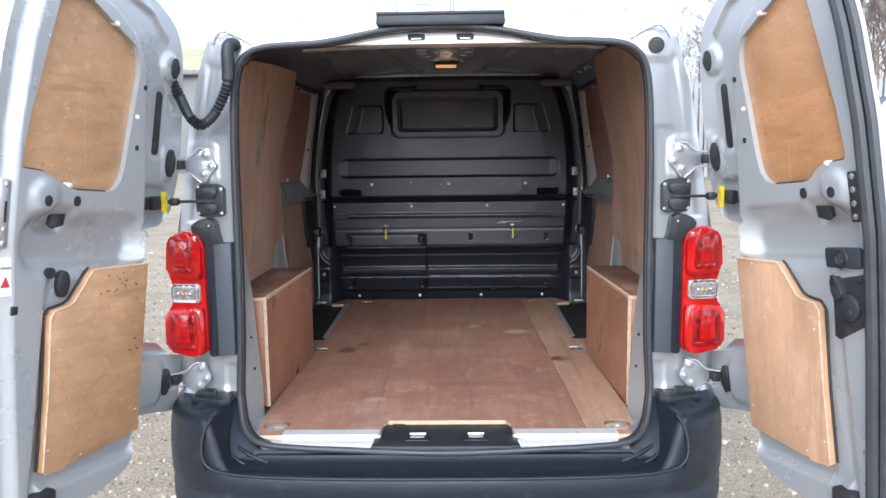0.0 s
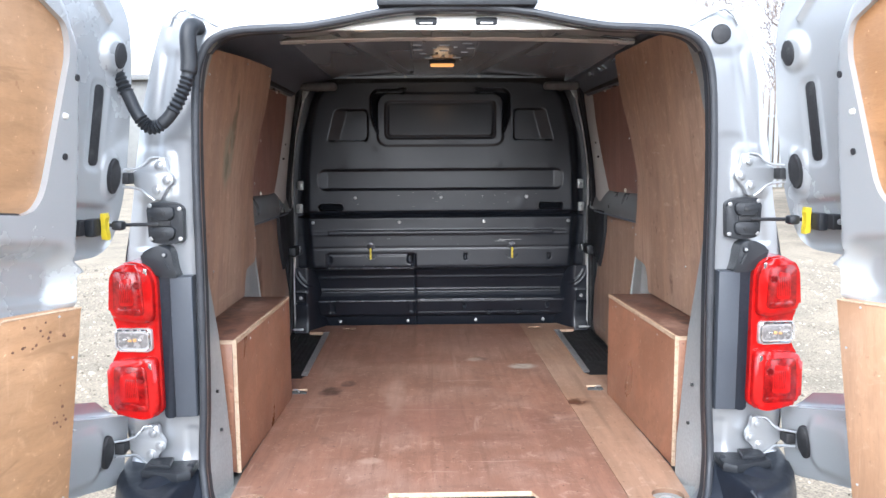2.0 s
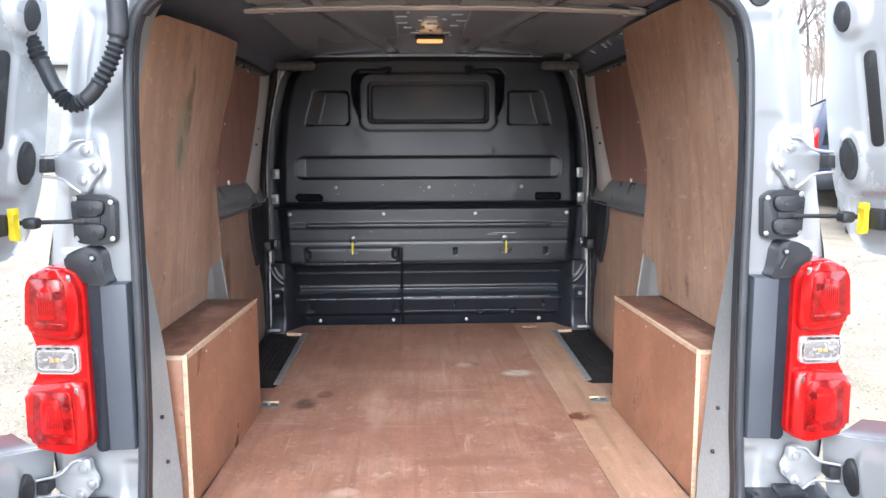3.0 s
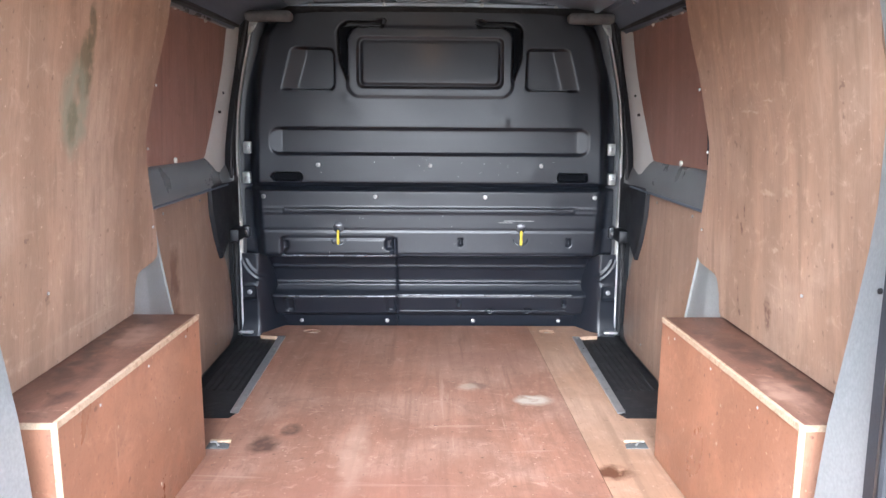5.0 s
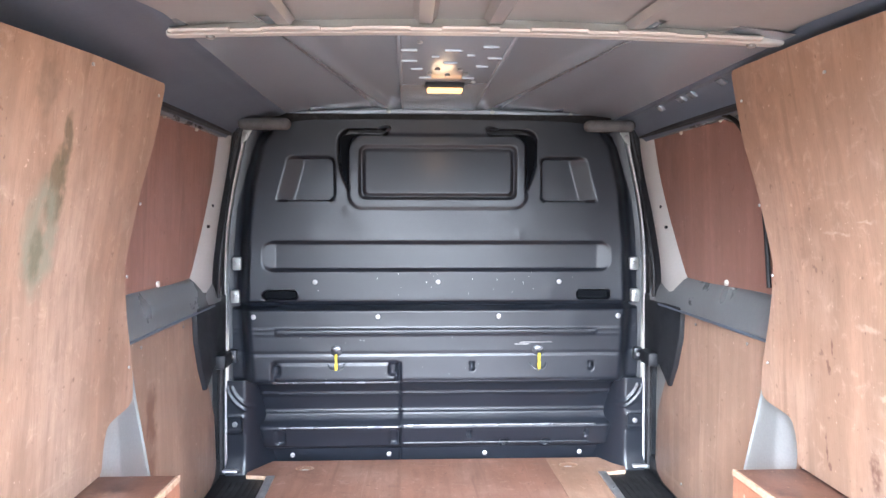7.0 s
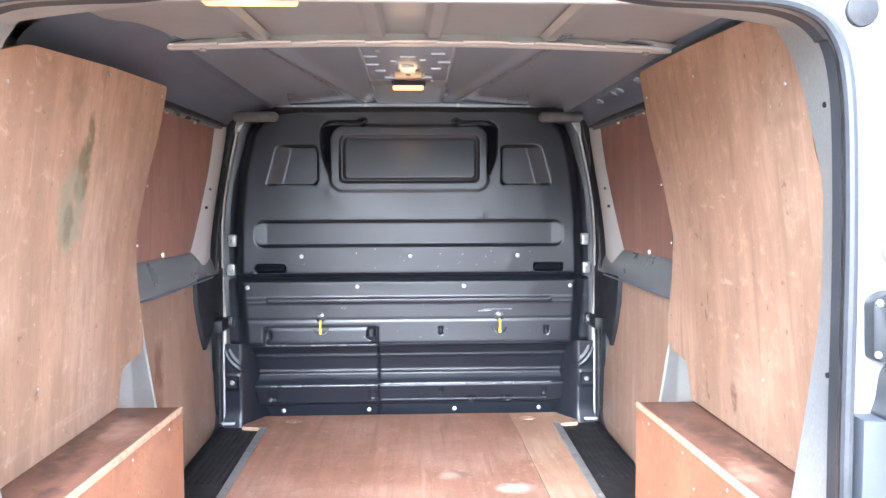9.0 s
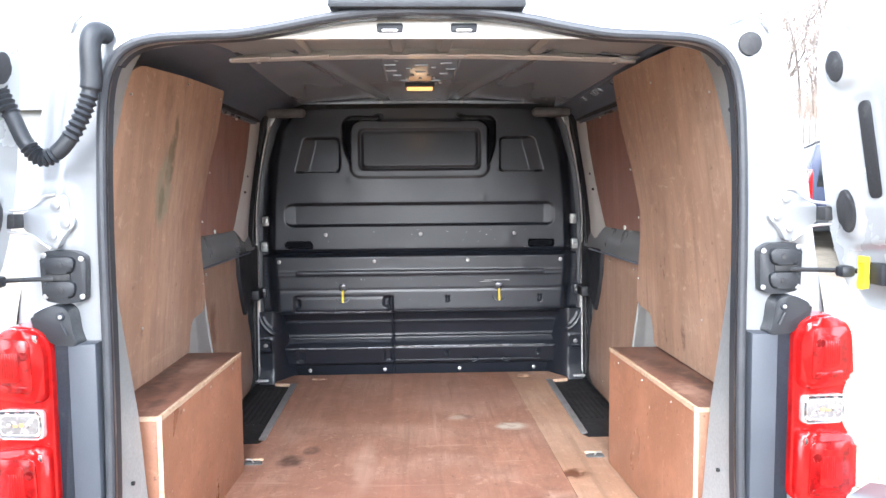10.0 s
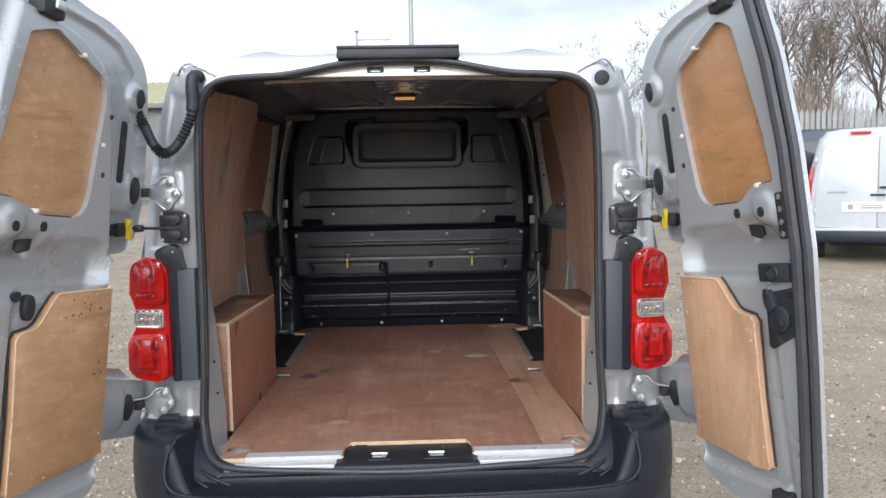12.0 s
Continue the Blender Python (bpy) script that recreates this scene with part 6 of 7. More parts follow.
# ---- plywood lining ----
def build_floor():
    lin = thing("plywood_floor", "reddish plywood load floor, scuffed and stained", "floor lining")
    holes = [circle(-0.548, -0.135, 0.042, 24), circle(-0.497, 1.905, 0.036, 20, 0.024)]
    left = [(-0.592, -0.222), (-0.20, -0.222), (-0.20, -0.135), (-0.185, -0.098), (0.20, -0.098), (0.215, -0.135), (0.215, -0.222), (0.452, -0.222), (0.426, 1.990), (-0.63, 1.990), (-0.70, 1.868), (-0.70, 1.842), (-0.606, 1.822),
            (-0.590, 1.02), (-0.60, 0.985), (-0.81, 0.985), (-0.81, 0.745), (-0.600, 0.745), (-0.612, 0.05), (-0.604, -0.15)]
    right = [(0.454, -0.222), (0.60, -0.222), (0.614, -0.15), (0.628, 0.05), (0.612, 0.745), (0.81, 0.745), (0.81, 0.985), (0.60, 0.985), (0.585, 1.02), (0.600, 1.822), (0.70, 1.842), (0.71, 1.880), (0.64, 1.990), (0.428, 1.990)]
    holes_r = [circle(0.560, -0.135, 0.042, 24), circle(0.499, 1.905, 0.036, 20, 0.024)]
    a = part("floor_board", plate(left, holes, "z", 0.630, 0.650), FLOORPLY, lin, sharp=30)
    c = part("floor_board", plate(right, holes_r, "z", 0.630, 0.6495), FLOORPLY2, lin, "paler plywood strip", sharp=30)
    # pale sawn edges
    for pts in (left[0:8], left[9:14]):
        part("board_edge", loft([[Vector((x, y - 0.0015, z)) for x, y in pts] for z in (0.631, 0.6505)], closed=False), PLYEDGE, a)
    for pts in (right[0:2], right[8:13]):
        part("board_edge", loft([[Vector((x, y - 0.0015, z)) for x, y in pts] for z in (0.631, 0.650)], closed=False), PLYEDGE, c)
    for lp, par in ((holes[0], a), (holes_r[0], c), (holes[1], a), (holes_r[1], c)):
        part("hole_edge", loft([[Vector((x + (0.001 if 0 else 0), y, z)) for x, y in lp] for z in (0.631, 0.6505)]), PLYEDGE, par)
    # tie-down rings in the holes
    for x, y in ((-0.548, -0.135), (0.560, -0.135), (-0.497, 1.905), (0.499, 1.905)):
        t = thing("tie_down_ring", "zinc tie-down ring in a round floor cut-out", "tie-down ring", "floor tie-downs")
        part("ring_base", cyl((x, y, 0.626), (0, 0, 1), 0.034, 0.004, 20, 0.001), BLACKPLASTIC if y > 1 else DULLZINC, t)
        part("ring", tube([(x + 0.02 * math.cos(k * 0.5236), y + 0.02 * math.sin(k * 0.5236), 0.636) for k in range(12)], 0.0035, 8, closed=True), ZINC, t)
    for s in (-1, 1):
        st = thing("edge_strip", "dull aluminium angle strip screwed along the floor edge", "floor trim", "floor edge strips")
        part("strip", prism([(s * 0.582, 1.02), (s * 0.608, 1.03), (s * 0.622, 1.82), (s * 0.592, 1.82)], "z", 0.648, 0.6545, 0.0015), ALU, st)
        for k in range(6):
            part("strip_screw", cyl((s * (0.597 + 0.011 * k / 5), 1.06 + 0.148 * k, 0.6545), (0, 0, 1), 0.005, 0.0015, 10), ZINC, st)
        x0, x1 = (-0.51, -0.205) if s < 0 else (0.22, 0.545)
        th_ = thing("threshold_trim", "pale aluminium threshold trim on the plywood edge", "threshold trim", "threshold trims")
        part("trim", prism([(-0.228, 0.628), (-0.228, 0.654), (-0.186, 0.6545), (-0.186, 0.6515), (-0.224, 0.651), (-0.224, 0.628)], "x", x0, x1), WHITEALU, th_)
        for k in range(4):
            part("trim_screw", cyl((x0 + 0.03 + (x1 - x0 - 0.06) * k / 3, -0.20, 0.654), (0, 0, 1), 0.004, 0.0015, 10), ZINC, th_)
    # tie-down cut-outs by the wheel boxes
    for s in (-1, 1):
        w = thing("tie_down_slot", "tie-down cut-out drawn as a dark shade plate, with a pale sawn edge", "tie-down", "tie-down slots")
        # dark plate on the boards stands in for the recess's shade
        part("slot", prism([(s * 0.545, 0.775), (s * 0.548, 0.80), (s * 0.565, 0.815), (s * 0.607, 0.815), (s * 0.607, 0.775)], "z", 0.6505, 0.6525, 0.0005), PADGREY, w)
        part("slot_edge", bx(s * 0.548, s * 0.606, 0.812, 0.824, 0.6505, 0.658, 0.002), PLYEDGE, w)
        part("slot_hook", tube([(s * 0.575, 0.79, 0.653), (s * 0.585, 0.80, 0.660), (s * 0.60, 0.80, 0.660)], 0.003, 6), DULLZINC, w)
    # oil, rust and filler marks soaked into the boards
    for x, y, rx, ry, c, k in ((-0.455, 0.80, 0.055, 0.07, (0.11, 0.06, 0.045), 1.0), (-0.40, 0.90, 0.038, 0.05, (0.11, 0.06, 0.045), 1.0), (0.335, 1.13, 0.075, 0.055, (0.50, 0.45, 0.38), 0.9), (0.17, 1.26, 0.045, 0.035, (0.16, 0.10, 0.08), 0.6),
                               (0.13, 1.25, 0.05, 0.04, (0.46, 0.38, 0.31), 0.7), (-0.15, 0.5, 0.30, 0.25, (0.26, 0.12, 0.085), 0.5), (0.2, 1.55, 0.25, 0.12, (0.24, 0.12, 0.09), 0.45), (-0.25, 0.12, 0.05, 0.03, (0.50, 0.36, 0.28), 0.5), (0.12, 0.30, 0.22, 0.05, (0.20, 0.09, 0.06), 0.5), (-0.2, 0.75, 0.05, 0.30, (0.46, 0.31, 0.24), 0.4), (0.30, 0.45, 0.06, 0.16, (0.22, 0.10, 0.07), 0.55)):
        smear(FLOORPLY, (x, y, 0), (rx, ry, 0), c, k, 0.02, 24, grit=(0.22, 0.48))
    smear(FLOORPLY2, (0.475, 0.64, 0), (0.065, 0.05, 0), (0.13, 0.055, 0.03), 1.0, 0.03, 30, grit=(0.30, 0.50))
    rg = random.Random(4)
    for k in range(90):
        x, y, r = rg.uniform(-0.56, 0.40), rg.uniform(-0.18, 1.8), rg.uniform(0.0009, 0.0022)
        a_ = rg.uniform(0, 3.14)
        ln = r * rg.choice((1.0, 1.3, 2.0, 3.5))
        dx, dy = math.cos(a_), math.sin(a_)
        pts = [(x + dx * ln * c - dy * r * e * 0.6, y + dy * ln * c + dx * r * e * 0.6) for c, e in ((-1, 0), (-0.5, -0.9), (0.6, -0.7), (1, 0.1), (0.4, 0.9), (-0.6, 0.8))]
        part("chip", prism(pts, "z", 0.6496, 0.6504), PALECHIP, a)


build_floor()


def wheel_box(s):
    t = thing("wheel_box", "red plywood wheel arch box with pale sawn edges", "wheel arch box", "wheel arch boxes")
    xi0, xi1, xo, y0, y1, z0, z1 = (0.615, 0.592, 0.775, 0.05, 0.735, 0.6505, 1.040) if s < 0 else (0.630, 0.608, 0.775, 0.05, 0.735, 0.6505, 1.036)
    part("side_panel", prism([(s * (xi0 + 0.002), y0 + 0.0), (s * (xi1 + 0.002), y1), (s * (xi1 + 0.012), y1), (s * (xi0 + 0.012), y0)], "z", z0, z1 - 0.012, 0.0008), BOXPLY, t)
    part("end_panel", bx(s * (xi0 + 0.013), s * xo, y0 + 0.001, y0 + 0.013, z0, z1 - 0.012, 0.0008), BOXPLY, t)
    part("far_panel", bx(s * (xi1 + 0.013), s * xo, y1 - 0.013, y1 - 0.001, z0, z1 - 0.012, 0.0008), BOXPLY, t)
    part("top_panel", prism([(s * (xi0 + 0.003), y0 + 0.003), (s * (xi1 + 0.003), y1), (s * xo, y1), (s * xo, y0 + 0.003)], "z", z1 - 0.011, z1, 0.0008), BOXTOP, t)
    for y, x, ry, rx, c in ((0.30, 0.70, 0.12, 0.06, (0.07, 0.035, 0.028)), (0.55, 0.68, 0.10, 0.05, (0.38, 0.23, 0.17)), (0.16, 0.66, 0.05, 0.03, (0.06, 0.03, 0.025)), (0.45, 0.73, 0.2, 0.03, (0.05, 0.03, 0.025))):
        if s < 0:
            smear(BOXTOP, (s * x, y, 0), (rx, ry, 0), c, 0.8, 0.03, 22)
        else:
            smear(BOXTOP, (s * x, 0.75 - y, 0), (rx, ry, 0), c, 0.8, 0.03, 22)
    # sawn edges, pale
    b = bmesh.new()
    bx(s * xi0, s * (xi0 + 0.0115), y0 - 0.0015, y0 + 0.001, z0, z1 - 0.0005, 0.0, b)
    part("upright_edge", b, PLYEDGE, t, "pale sawn plywood edge")
    part("end_edge", bx(s * (xi0 + 0.012), s * xo, y0 - 0.0015, y0 + 0.002, z1 - 0.0115, z1 - 0.0005), PLYEDGE, t, "pale sawn plywood edge")
    part("long_edge", prism([(s * xi0, y0), (s * xi1, y1), (s * (xi1 + 0.002), y1), (s * (xi0 + 0.002), y0)], "z", z1 - 0.0115, z1 - 0.0002), PLYEDGE, t, "pale sawn plywood edge")
    part("top_bead", prism([(s * (xi0 + 0.0005), y0 + 0.001), (s * (xi1 + 0.0005), y1), (s * (xi1 + 0.008), y1), (s * (xi0 + 0.008), y0 + 0.001)], "z", z1 - 0.004, z1 + 0.0012, 0.0006), PLYEDGE, t)
    rg = random.Random(10 + s)
    for k in range(14):
        y, z = rg.uniform(y0 + 0.05, y1 - 0.05), rg.uniform(z0 + 0.03, z1 - 0.04)
        x = xi0 + (xi1 - xi0) * (y - y0) / (y1 - y0) + 0.0022
        r = rg.uniform(0.0015, 0.004)
        part("chip", prism(circle(y, z, r, 6, r * rg.uniform(0.5, 2.0)), "x", s * (x - 0.0006), s * (x + 0.002)), PALECHIP, t)
    for y in (0.2, 0.42, 0.64):
        part("screw", cyl((s * (xi0 + (xi1 - xi0) * (y - y0) / (y1 - y0) + 0.002), y, z1 - 0.03), (-s, 0, 0), 0.003, 0.0012, 10), WHITEALU, t)
    # galvanised foot bracket at the near end
    part("foot_bracket", bx(s * (xi0 + 0.03), s * (xi0 + 0.085), 0.0, 0.048, 0.6505, 0.68, 0.004), WALLMETAL, t)


for s in (-1, 1):
    wheel_box(s)


def lining_x(z):
    return interp(z, (1.03, 1.476, 1.95), (0.760, 0.722, 0.648))


def wall_board(s):
    t = thing("wall_lining", "tan plywood side lining, screwed to the van side" if s > 0 else "tan plywood side lining with a dark green mould streak", "wall lining", "side linings")
    far_top = 1.892 if s < 0 else 1.935
    near_top = 1.855 if s < 0 else 1.915
    outline = [(0.02, 1.042), (0.012, 1.25), (-0.01, 1.40), (-0.012, 1.52), (0.010, 1.60), (0.035, 1.66), (0.03, 1.76), (0.04, 1.81), (0.07, near_top - 0.03), (0.16, near_top), (0.5, (near_top + far_top) / 2 + 0.004), (0.875, far_top), (0.868, 1.80),
               (0.835, 1.62), (0.815, 1.49), (0.830, 1.42), (0.862, 1.32), (0.896, 1.20), (0.900, 1.163), (0.87, 1.152), (0.79, 1.146), (0.758, 1.140), (0.744, 1.10), (0.742, 1.042)]
    pts = rounded(outline, 0.016, 3)

    def relief(y, z):
        return 0.004 * np.sin(y * 5 + 1) * np.sin((z - 1) * 4) - 0.006 * rr(y, z, 0.74, 0.95, 1.3, 1.7, 0.06, 0.15)

    b = pressed(pts, relief, lambda y, z, w: Vector((s * (lining_x(z) - w), y, z)), 0.012, 0.008)
    sheet = part("lining_sheet", b, WALL_PLY[s > 0], t, sharp=60)
    for y, z in ((0.10, 1.78), (0.84, 1.86), (0.82, 1.62), (0.80, 1.46), (0.85, 1.25), (0.30, 1.20), (0.06, 1.2), (0.5, 1.86)):
        part("screw", cyl((s * (lining_x(z) - 0.001), y, z), (-s, 0, 0), 0.0035, 0.003, 10), WHITEALU, sheet)
    m = WALL_PLY[s > 0]
    if s < 0:
        # mould streak and older blotches
        smear(m, (0, 0.450, 1.720), (0, 0.022, 0.060), (0.13, 0.11, 0.06), 0.7, 0.012, 40, (0.0, 0.35), (0.25, 0.45))
        smear(m, (0, 0.430, 1.640), (0, 0.042, 0.075), (0.10, 0.10, 0.05), 0.7, 0.018, 34, (0.0, 0.35), (0.25, 0.45))
        smear(m, (0, 0.400, 1.555), (0, 0.070, 0.110), (0.29, 0.29, 0.21), 0.75, 0.03, 26, (0.0, 0.4), (0.25, 0.48))
        smear(m, (0, 0.390, 1.530), (0, 0.028, 0.065), (0.15, 0.15, 0.09), 0.7, 0.02, 34)
        smear(m, (0, 0.36, 1.80), (0, 0.05, 0.05), (0.20, 0.14, 0.10), 0.45, 0.03, 40)
        smear(m, (0, 0.30, 1.19), (0, 0.012, 0.02), (0.16, 0.09, 0.06), 0.8, 0.01, 60)
    else:
        # drips, knocks and pale scratches
        for y, z, ry, rz in ((0.585, 1.335, 0.006, 0.02), (0.601, 1.291, 0.008, 0.02), (0.622, 1.12, 0.004, 0.04), (0.613, 1.085, 0.008, 0.012), (0.46, 1.12, 0.022, 0.05)):
            smear(m, (0, y, z), (0, ry, rz), (0.16, 0.075, 0.05), 0.85, 0.010, 60)
        for y, z, ry, rz in ((0.53, 1.562, 0.06, 0.005), (0.43, 1.585, 0.04, 0.004), (0.36, 1.40, 0.03, 0.010), (0.46, 1.39, 0.05, 0.008), (0.42, 1.27, 0.02, 0.006)):
            smear(m, (0, y, z), (0, ry, rz), (0.60, 0.46, 0.36), 0.6, 0.012, 45)
    # silver wheel-arch gusset seen in the cut-out
    far = 1.0 if s < 0 else 0.975
    gus = [(0.70, 0.78), (0.70, 1.19), (0.86, 1.19), (0.905 * far + 0.02, 1.235), (0.945 * far + 0.005, 1.15), (1.03 * far, 0.95), (1.075 * far, 0.84), (1.08 * far, 0.78)]
    b = pressed(gus, lambda y, z: 0.052 * np.clip(1 - np.abs(y - 0.70) / (0.165 - 0.12 * (z - 1.0)), 0, 1) ** 1.15, lambda y, z, w: Vector((s * (0.766 + w), y, z)), 0.008, 0.006)
    part("arch_gusset", b, WALLMETAL, van, "bare grey painted wheel arch gusset", sharp=70)
    # dark sheet in the side window and pale board below it
    w = thing("window_blank", "dark red plywood blanking sheet in the side window", "window blank", "window blanks")
    o = [(0.80, 1.40), (1.00, 1.402), (1.36, 1.395), (1.475, 1.395), (1.52, 1.408), (1.545, 1.432), (1.575, 1.48), (1.64, 1.572), (1.688, 1.65), (1.742, 1.738), (1.785, 1.825), (1.795, 1.866), (1.785, 1.876), (1.4, 1.876), (1.22, 1.872), (1.11, 1.842), (1.04, 1.78), (0.99, 1.70), (0.96, 1.60), (0.94, 1.45), (0.80, 1.42)]
    b = pressed(o, lambda y, z: 0 * y, lambda y, z, q: Vector((s * (interp(z, (1.38, 1.9), (0.792, 0.768)) - q), y, z)), 0.02, 0.008)
    sh = part("blanking_sheet", b, WINPLY, w)
    rub = smooth_line([(0.785, 0.93, 1.42), (0.782, 0.955, 1.60), (0.776, 0.985, 1.71), (0.772, 1.035, 1.79), (0.769, 1.105, 1.85), (0.768, 1.21, 1.882)], 5)
    if s > 0:
        part("edge_rubber", tube([(s * (p.x - 0.012), p.y - 0.012, p.z) for p in rub], 0.006, 8), RUBBER, w, "black rubber edge")
    for y, z in ((1.19, 1.408), (1.20, 1.866), (1.5, 1.865)):
        part("fixing_clip", cyl((s * (interp(z, (1.38, 1.9), (0.792, 0.768)) - 0.001), y, z), (-s, 0, 0), 0.009, 0.008, 12, 0.003), WHITEPLASTIC, sh)
    d = thing("door_lining", "pale brown plywood board on the sliding door", "door lining", "side door linings")
    o = [(0.78, 0.66), (0.78, 1.288), (1.0, 1.290), (1.56, 1.292), (1.62, 1.10), (1.74, 0.90), (1.76, 0.72), (1.74, 0.68), (1.68, 0.66)]
    if s < 0:
        smear(LOWPLY, (-0.785, 1.12, 1.02), (0.25, 0.05, 0.16), (0.17, 0.085, 0.055), 0.8, 0.05, 14)
        smear(LOWPLY, (-0.785, 1.05, 0.90), (0.25, 0.07, 0.10), (0.17, 0.085, 0.055), 0.7, 0.05, 14)
    b = prism(o, "x", s * 0.785, s * 0.795, 0.0015)
    part("lining_board", b, LOWPLY, d)
    for y, z in ((1.05, 1.26), (1.40, 1.26), (1.50, 0.72)):
        part("screw", cyl((s * 0.7845, y, z), (-s, 0, 0), 0.0045, 0.003, 10), DULLZINC, d)


for s in (-1, 1):
    wall_board(s)


# ---- yard beyond the van ----
def parked_van(x, y, turn):
    """Small van seen from behind; local y points ahead."""
    z = ground_z(x, y)
    m = Matrix.Translation((x, y, z)) @ Matrix.Rotation(turn, 4, "Z")
    t = thing("parked_van", "small white panel van parked on the gravel", "van", m=m)

    def sub(name, b, material, parent=None, label=""):
        ob = part(name, b, material, parent or t, label)
        return ob

    half = [(0, 1.84), (0.45, 1.83), (0.62, 1.80), (0.71, 1.70), (0.78, 1.40), (0.85, 1.05), (0.88, 0.80), (0.88, 0.56), (0.85, 0.46), (0, 0.44)]
    loops = []
    for yy, sx, zm, lift in ((0.0, 0.93, 9, 0), (0.03, 0.97, 9, 0.01), (0.15, 1.0, 9, 0.02), (2.6, 1.0, 9, 0.02), (3.0, 0.98, 1.55, 0), (3.5, 0.95, 1.12, 0), (4.1, 0.90, 0.95, 0), (4.25, 0.8, 0.8, 0)):
        lp = [Vector((a * sx, yy, min(b + lift, zm))) for a, b in half]
        loops.append(lp + [Vector((-p.x, p.y, p.z)) for p in lp[-2:0:-1]])
    body = sub("body", loft(loops, cap=True), WHITECAR)
    for s in (-1, 1):
        o = [(s * 0.006, 0.49), (s * 0.006, 1.74), (s * 0.55, 1.72), (s * 0.66, 1.62), (s * 0.72, 1.2), (s * 0.74, 0.95), (s * 0.74, 0.51)]
        d = sub("back_door", prism(rounded(o, 0.05), "y", -0.030, 0.0, 0.012), WHITECAR)
        sub("tail_lamp", prism([(s * 0.80, 0.80), (s * 0.862, 0.80), (s * 0.850, 1.08), (s * 0.815, 1.34), (s * 0.785, 1.34)], "y", -0.03, 0.06, 0.012), REDLENS)
        for yy in (0.75, 3.45):
            w = sub("wheel", cyl((s * 0.60, yy, 0.31), (s, 0, 0), 0.31, 0.22, 28, 0.03), TYRE)
            sub("rim", cyl((s * 0.805, yy, 0.31), (s, 0, 0), 0.19, 0.03, 20, 0.01), ALU, w)
        for zz in (0.7, 1.4):
            sub("door_hinge", bx(s * 0.735, s * 0.765, -0.045, 0.0, zz, zz + 0.06, 0.008), WHITECAR, d)
    sub("bumper", bx(-0.89, 0.89, -0.10, 0.14, 0.30, 0.46, 0.03), BUMPERPLASTIC)
    sub("bumper_lip", bx(-0.88, 0.88, -0.095, 0.08, 0.455, 0.50, 0.012), WHITECAR)
    sub("underbody", bx(-0.58, 0.58, 0.15, 3.9, 0.24, 0.50, 0.05), RUBBER)
    sub("brake_lamp", bx(-0.34, -0.10, -0.045, -0.02, 1.765, 1.80, 0.006), REDLENS)
    sub("door_pull", bx(-0.09, 0.09, -0.05, -0.03, 0.93, 0.96, 0.01), BLACKPLASTIC)
    sub("door_handle", bx(0.02, 0.22, -0.06, -0.03, 1.03, 1.06, 0.01), BLACKPLASTIC)
    pl = sub("plate", bx(-0.42, 0.10, -0.045, -0.036, 0.72, 0.85, 0.004), LABELPAPER, None, "white plate with illegible print")
    for x0, x1, z0, z1 in ((-0.20, 0.06, 0.795, 0.815), (-0.20, 0.06, 0.76, 0.785)):
        sub("print_bar", bx(x0, x1, -0.047, -0.045, z0, z1), LABELGREY, pl)
    sub("print_disc", cyl((-0.32, -0.045, 0.785), (0, -1, 0), 0.04, 0.002, 16), LABELGREY, pl)
    for x0 in (-0.60,):
        sub("badge", bx(x0, x0 + 0.24, -0.037, -0.035, 0.97, 0.995), LABELGREY)


parked_van(6.23, 7.2, radians(-28))


def parked_car(x, y, turn):
    z = ground_z(x, y)
    m = Matrix.Translation((x, y, z)) @ Matrix.Rotation(turn, 4, "Z")
    t = thing("parked_car", "dark blue van parked behind the white van", "van", m=m)
    half = [(0, 1.92), (0.6, 1.90), (0.74, 1.82), (0.84, 1.45), (0.92, 1.0), (0.93, 0.6), (0.90, 0.35), (0, 0.3)]
    loops = []
    for yy, sx in ((0.0, 0.94), (0.06, 0.98), (0.25, 1.0), (3.0, 1.0), (4.4, 0.85)):
        lp = [Vector((a * sx, yy, b if yy < 3.5 else b * 0.55)) for a, b in half]
        loops.append(lp + [Vector((-p.x, p.y, p.z)) for p in lp[-2:0:-1]])
    part("body", loft(loops, cap=True), BLUECAR, t)
    part("roof", bx(-0.62, 0.62, 0.05, 2.8, 1.90, 1.935, 0.015), DARKGREY, t)
    part("rear_window", prism([(-0.70, 1.10), (0.70, 1.10), (0.62, 1.72), (-0.62, 1.72)], "y", -0.02, 0.02, 0.01), DARKGLASS, t)
    part("bumper", bx(-0.92, 0.92, -0.12, 0.1, 0.33, 0.62, 0.05), BLACKPLASTIC, t)
    for s in (-1, 1):
        part("tail_lamp", bx(s * 0.76, s * 0.90, -0.03, 0.1, 0.85, 1.40, 0.02), REDLENS, t)
        for yy in (0.8, 3.4):
            w = part("wheel", cyl((s * 0.72, yy, 0.32), (s, 0, 0), 0.32, 0.2, 24, 0.03), TYRE, t)
            part("rim", cyl((s * 0.9, yy, 0.32), (s, 0, 0), 0.19, 0.03, 18, 0.01), ALU, w)


parked_car(7.55, 10.6, radians(-22))


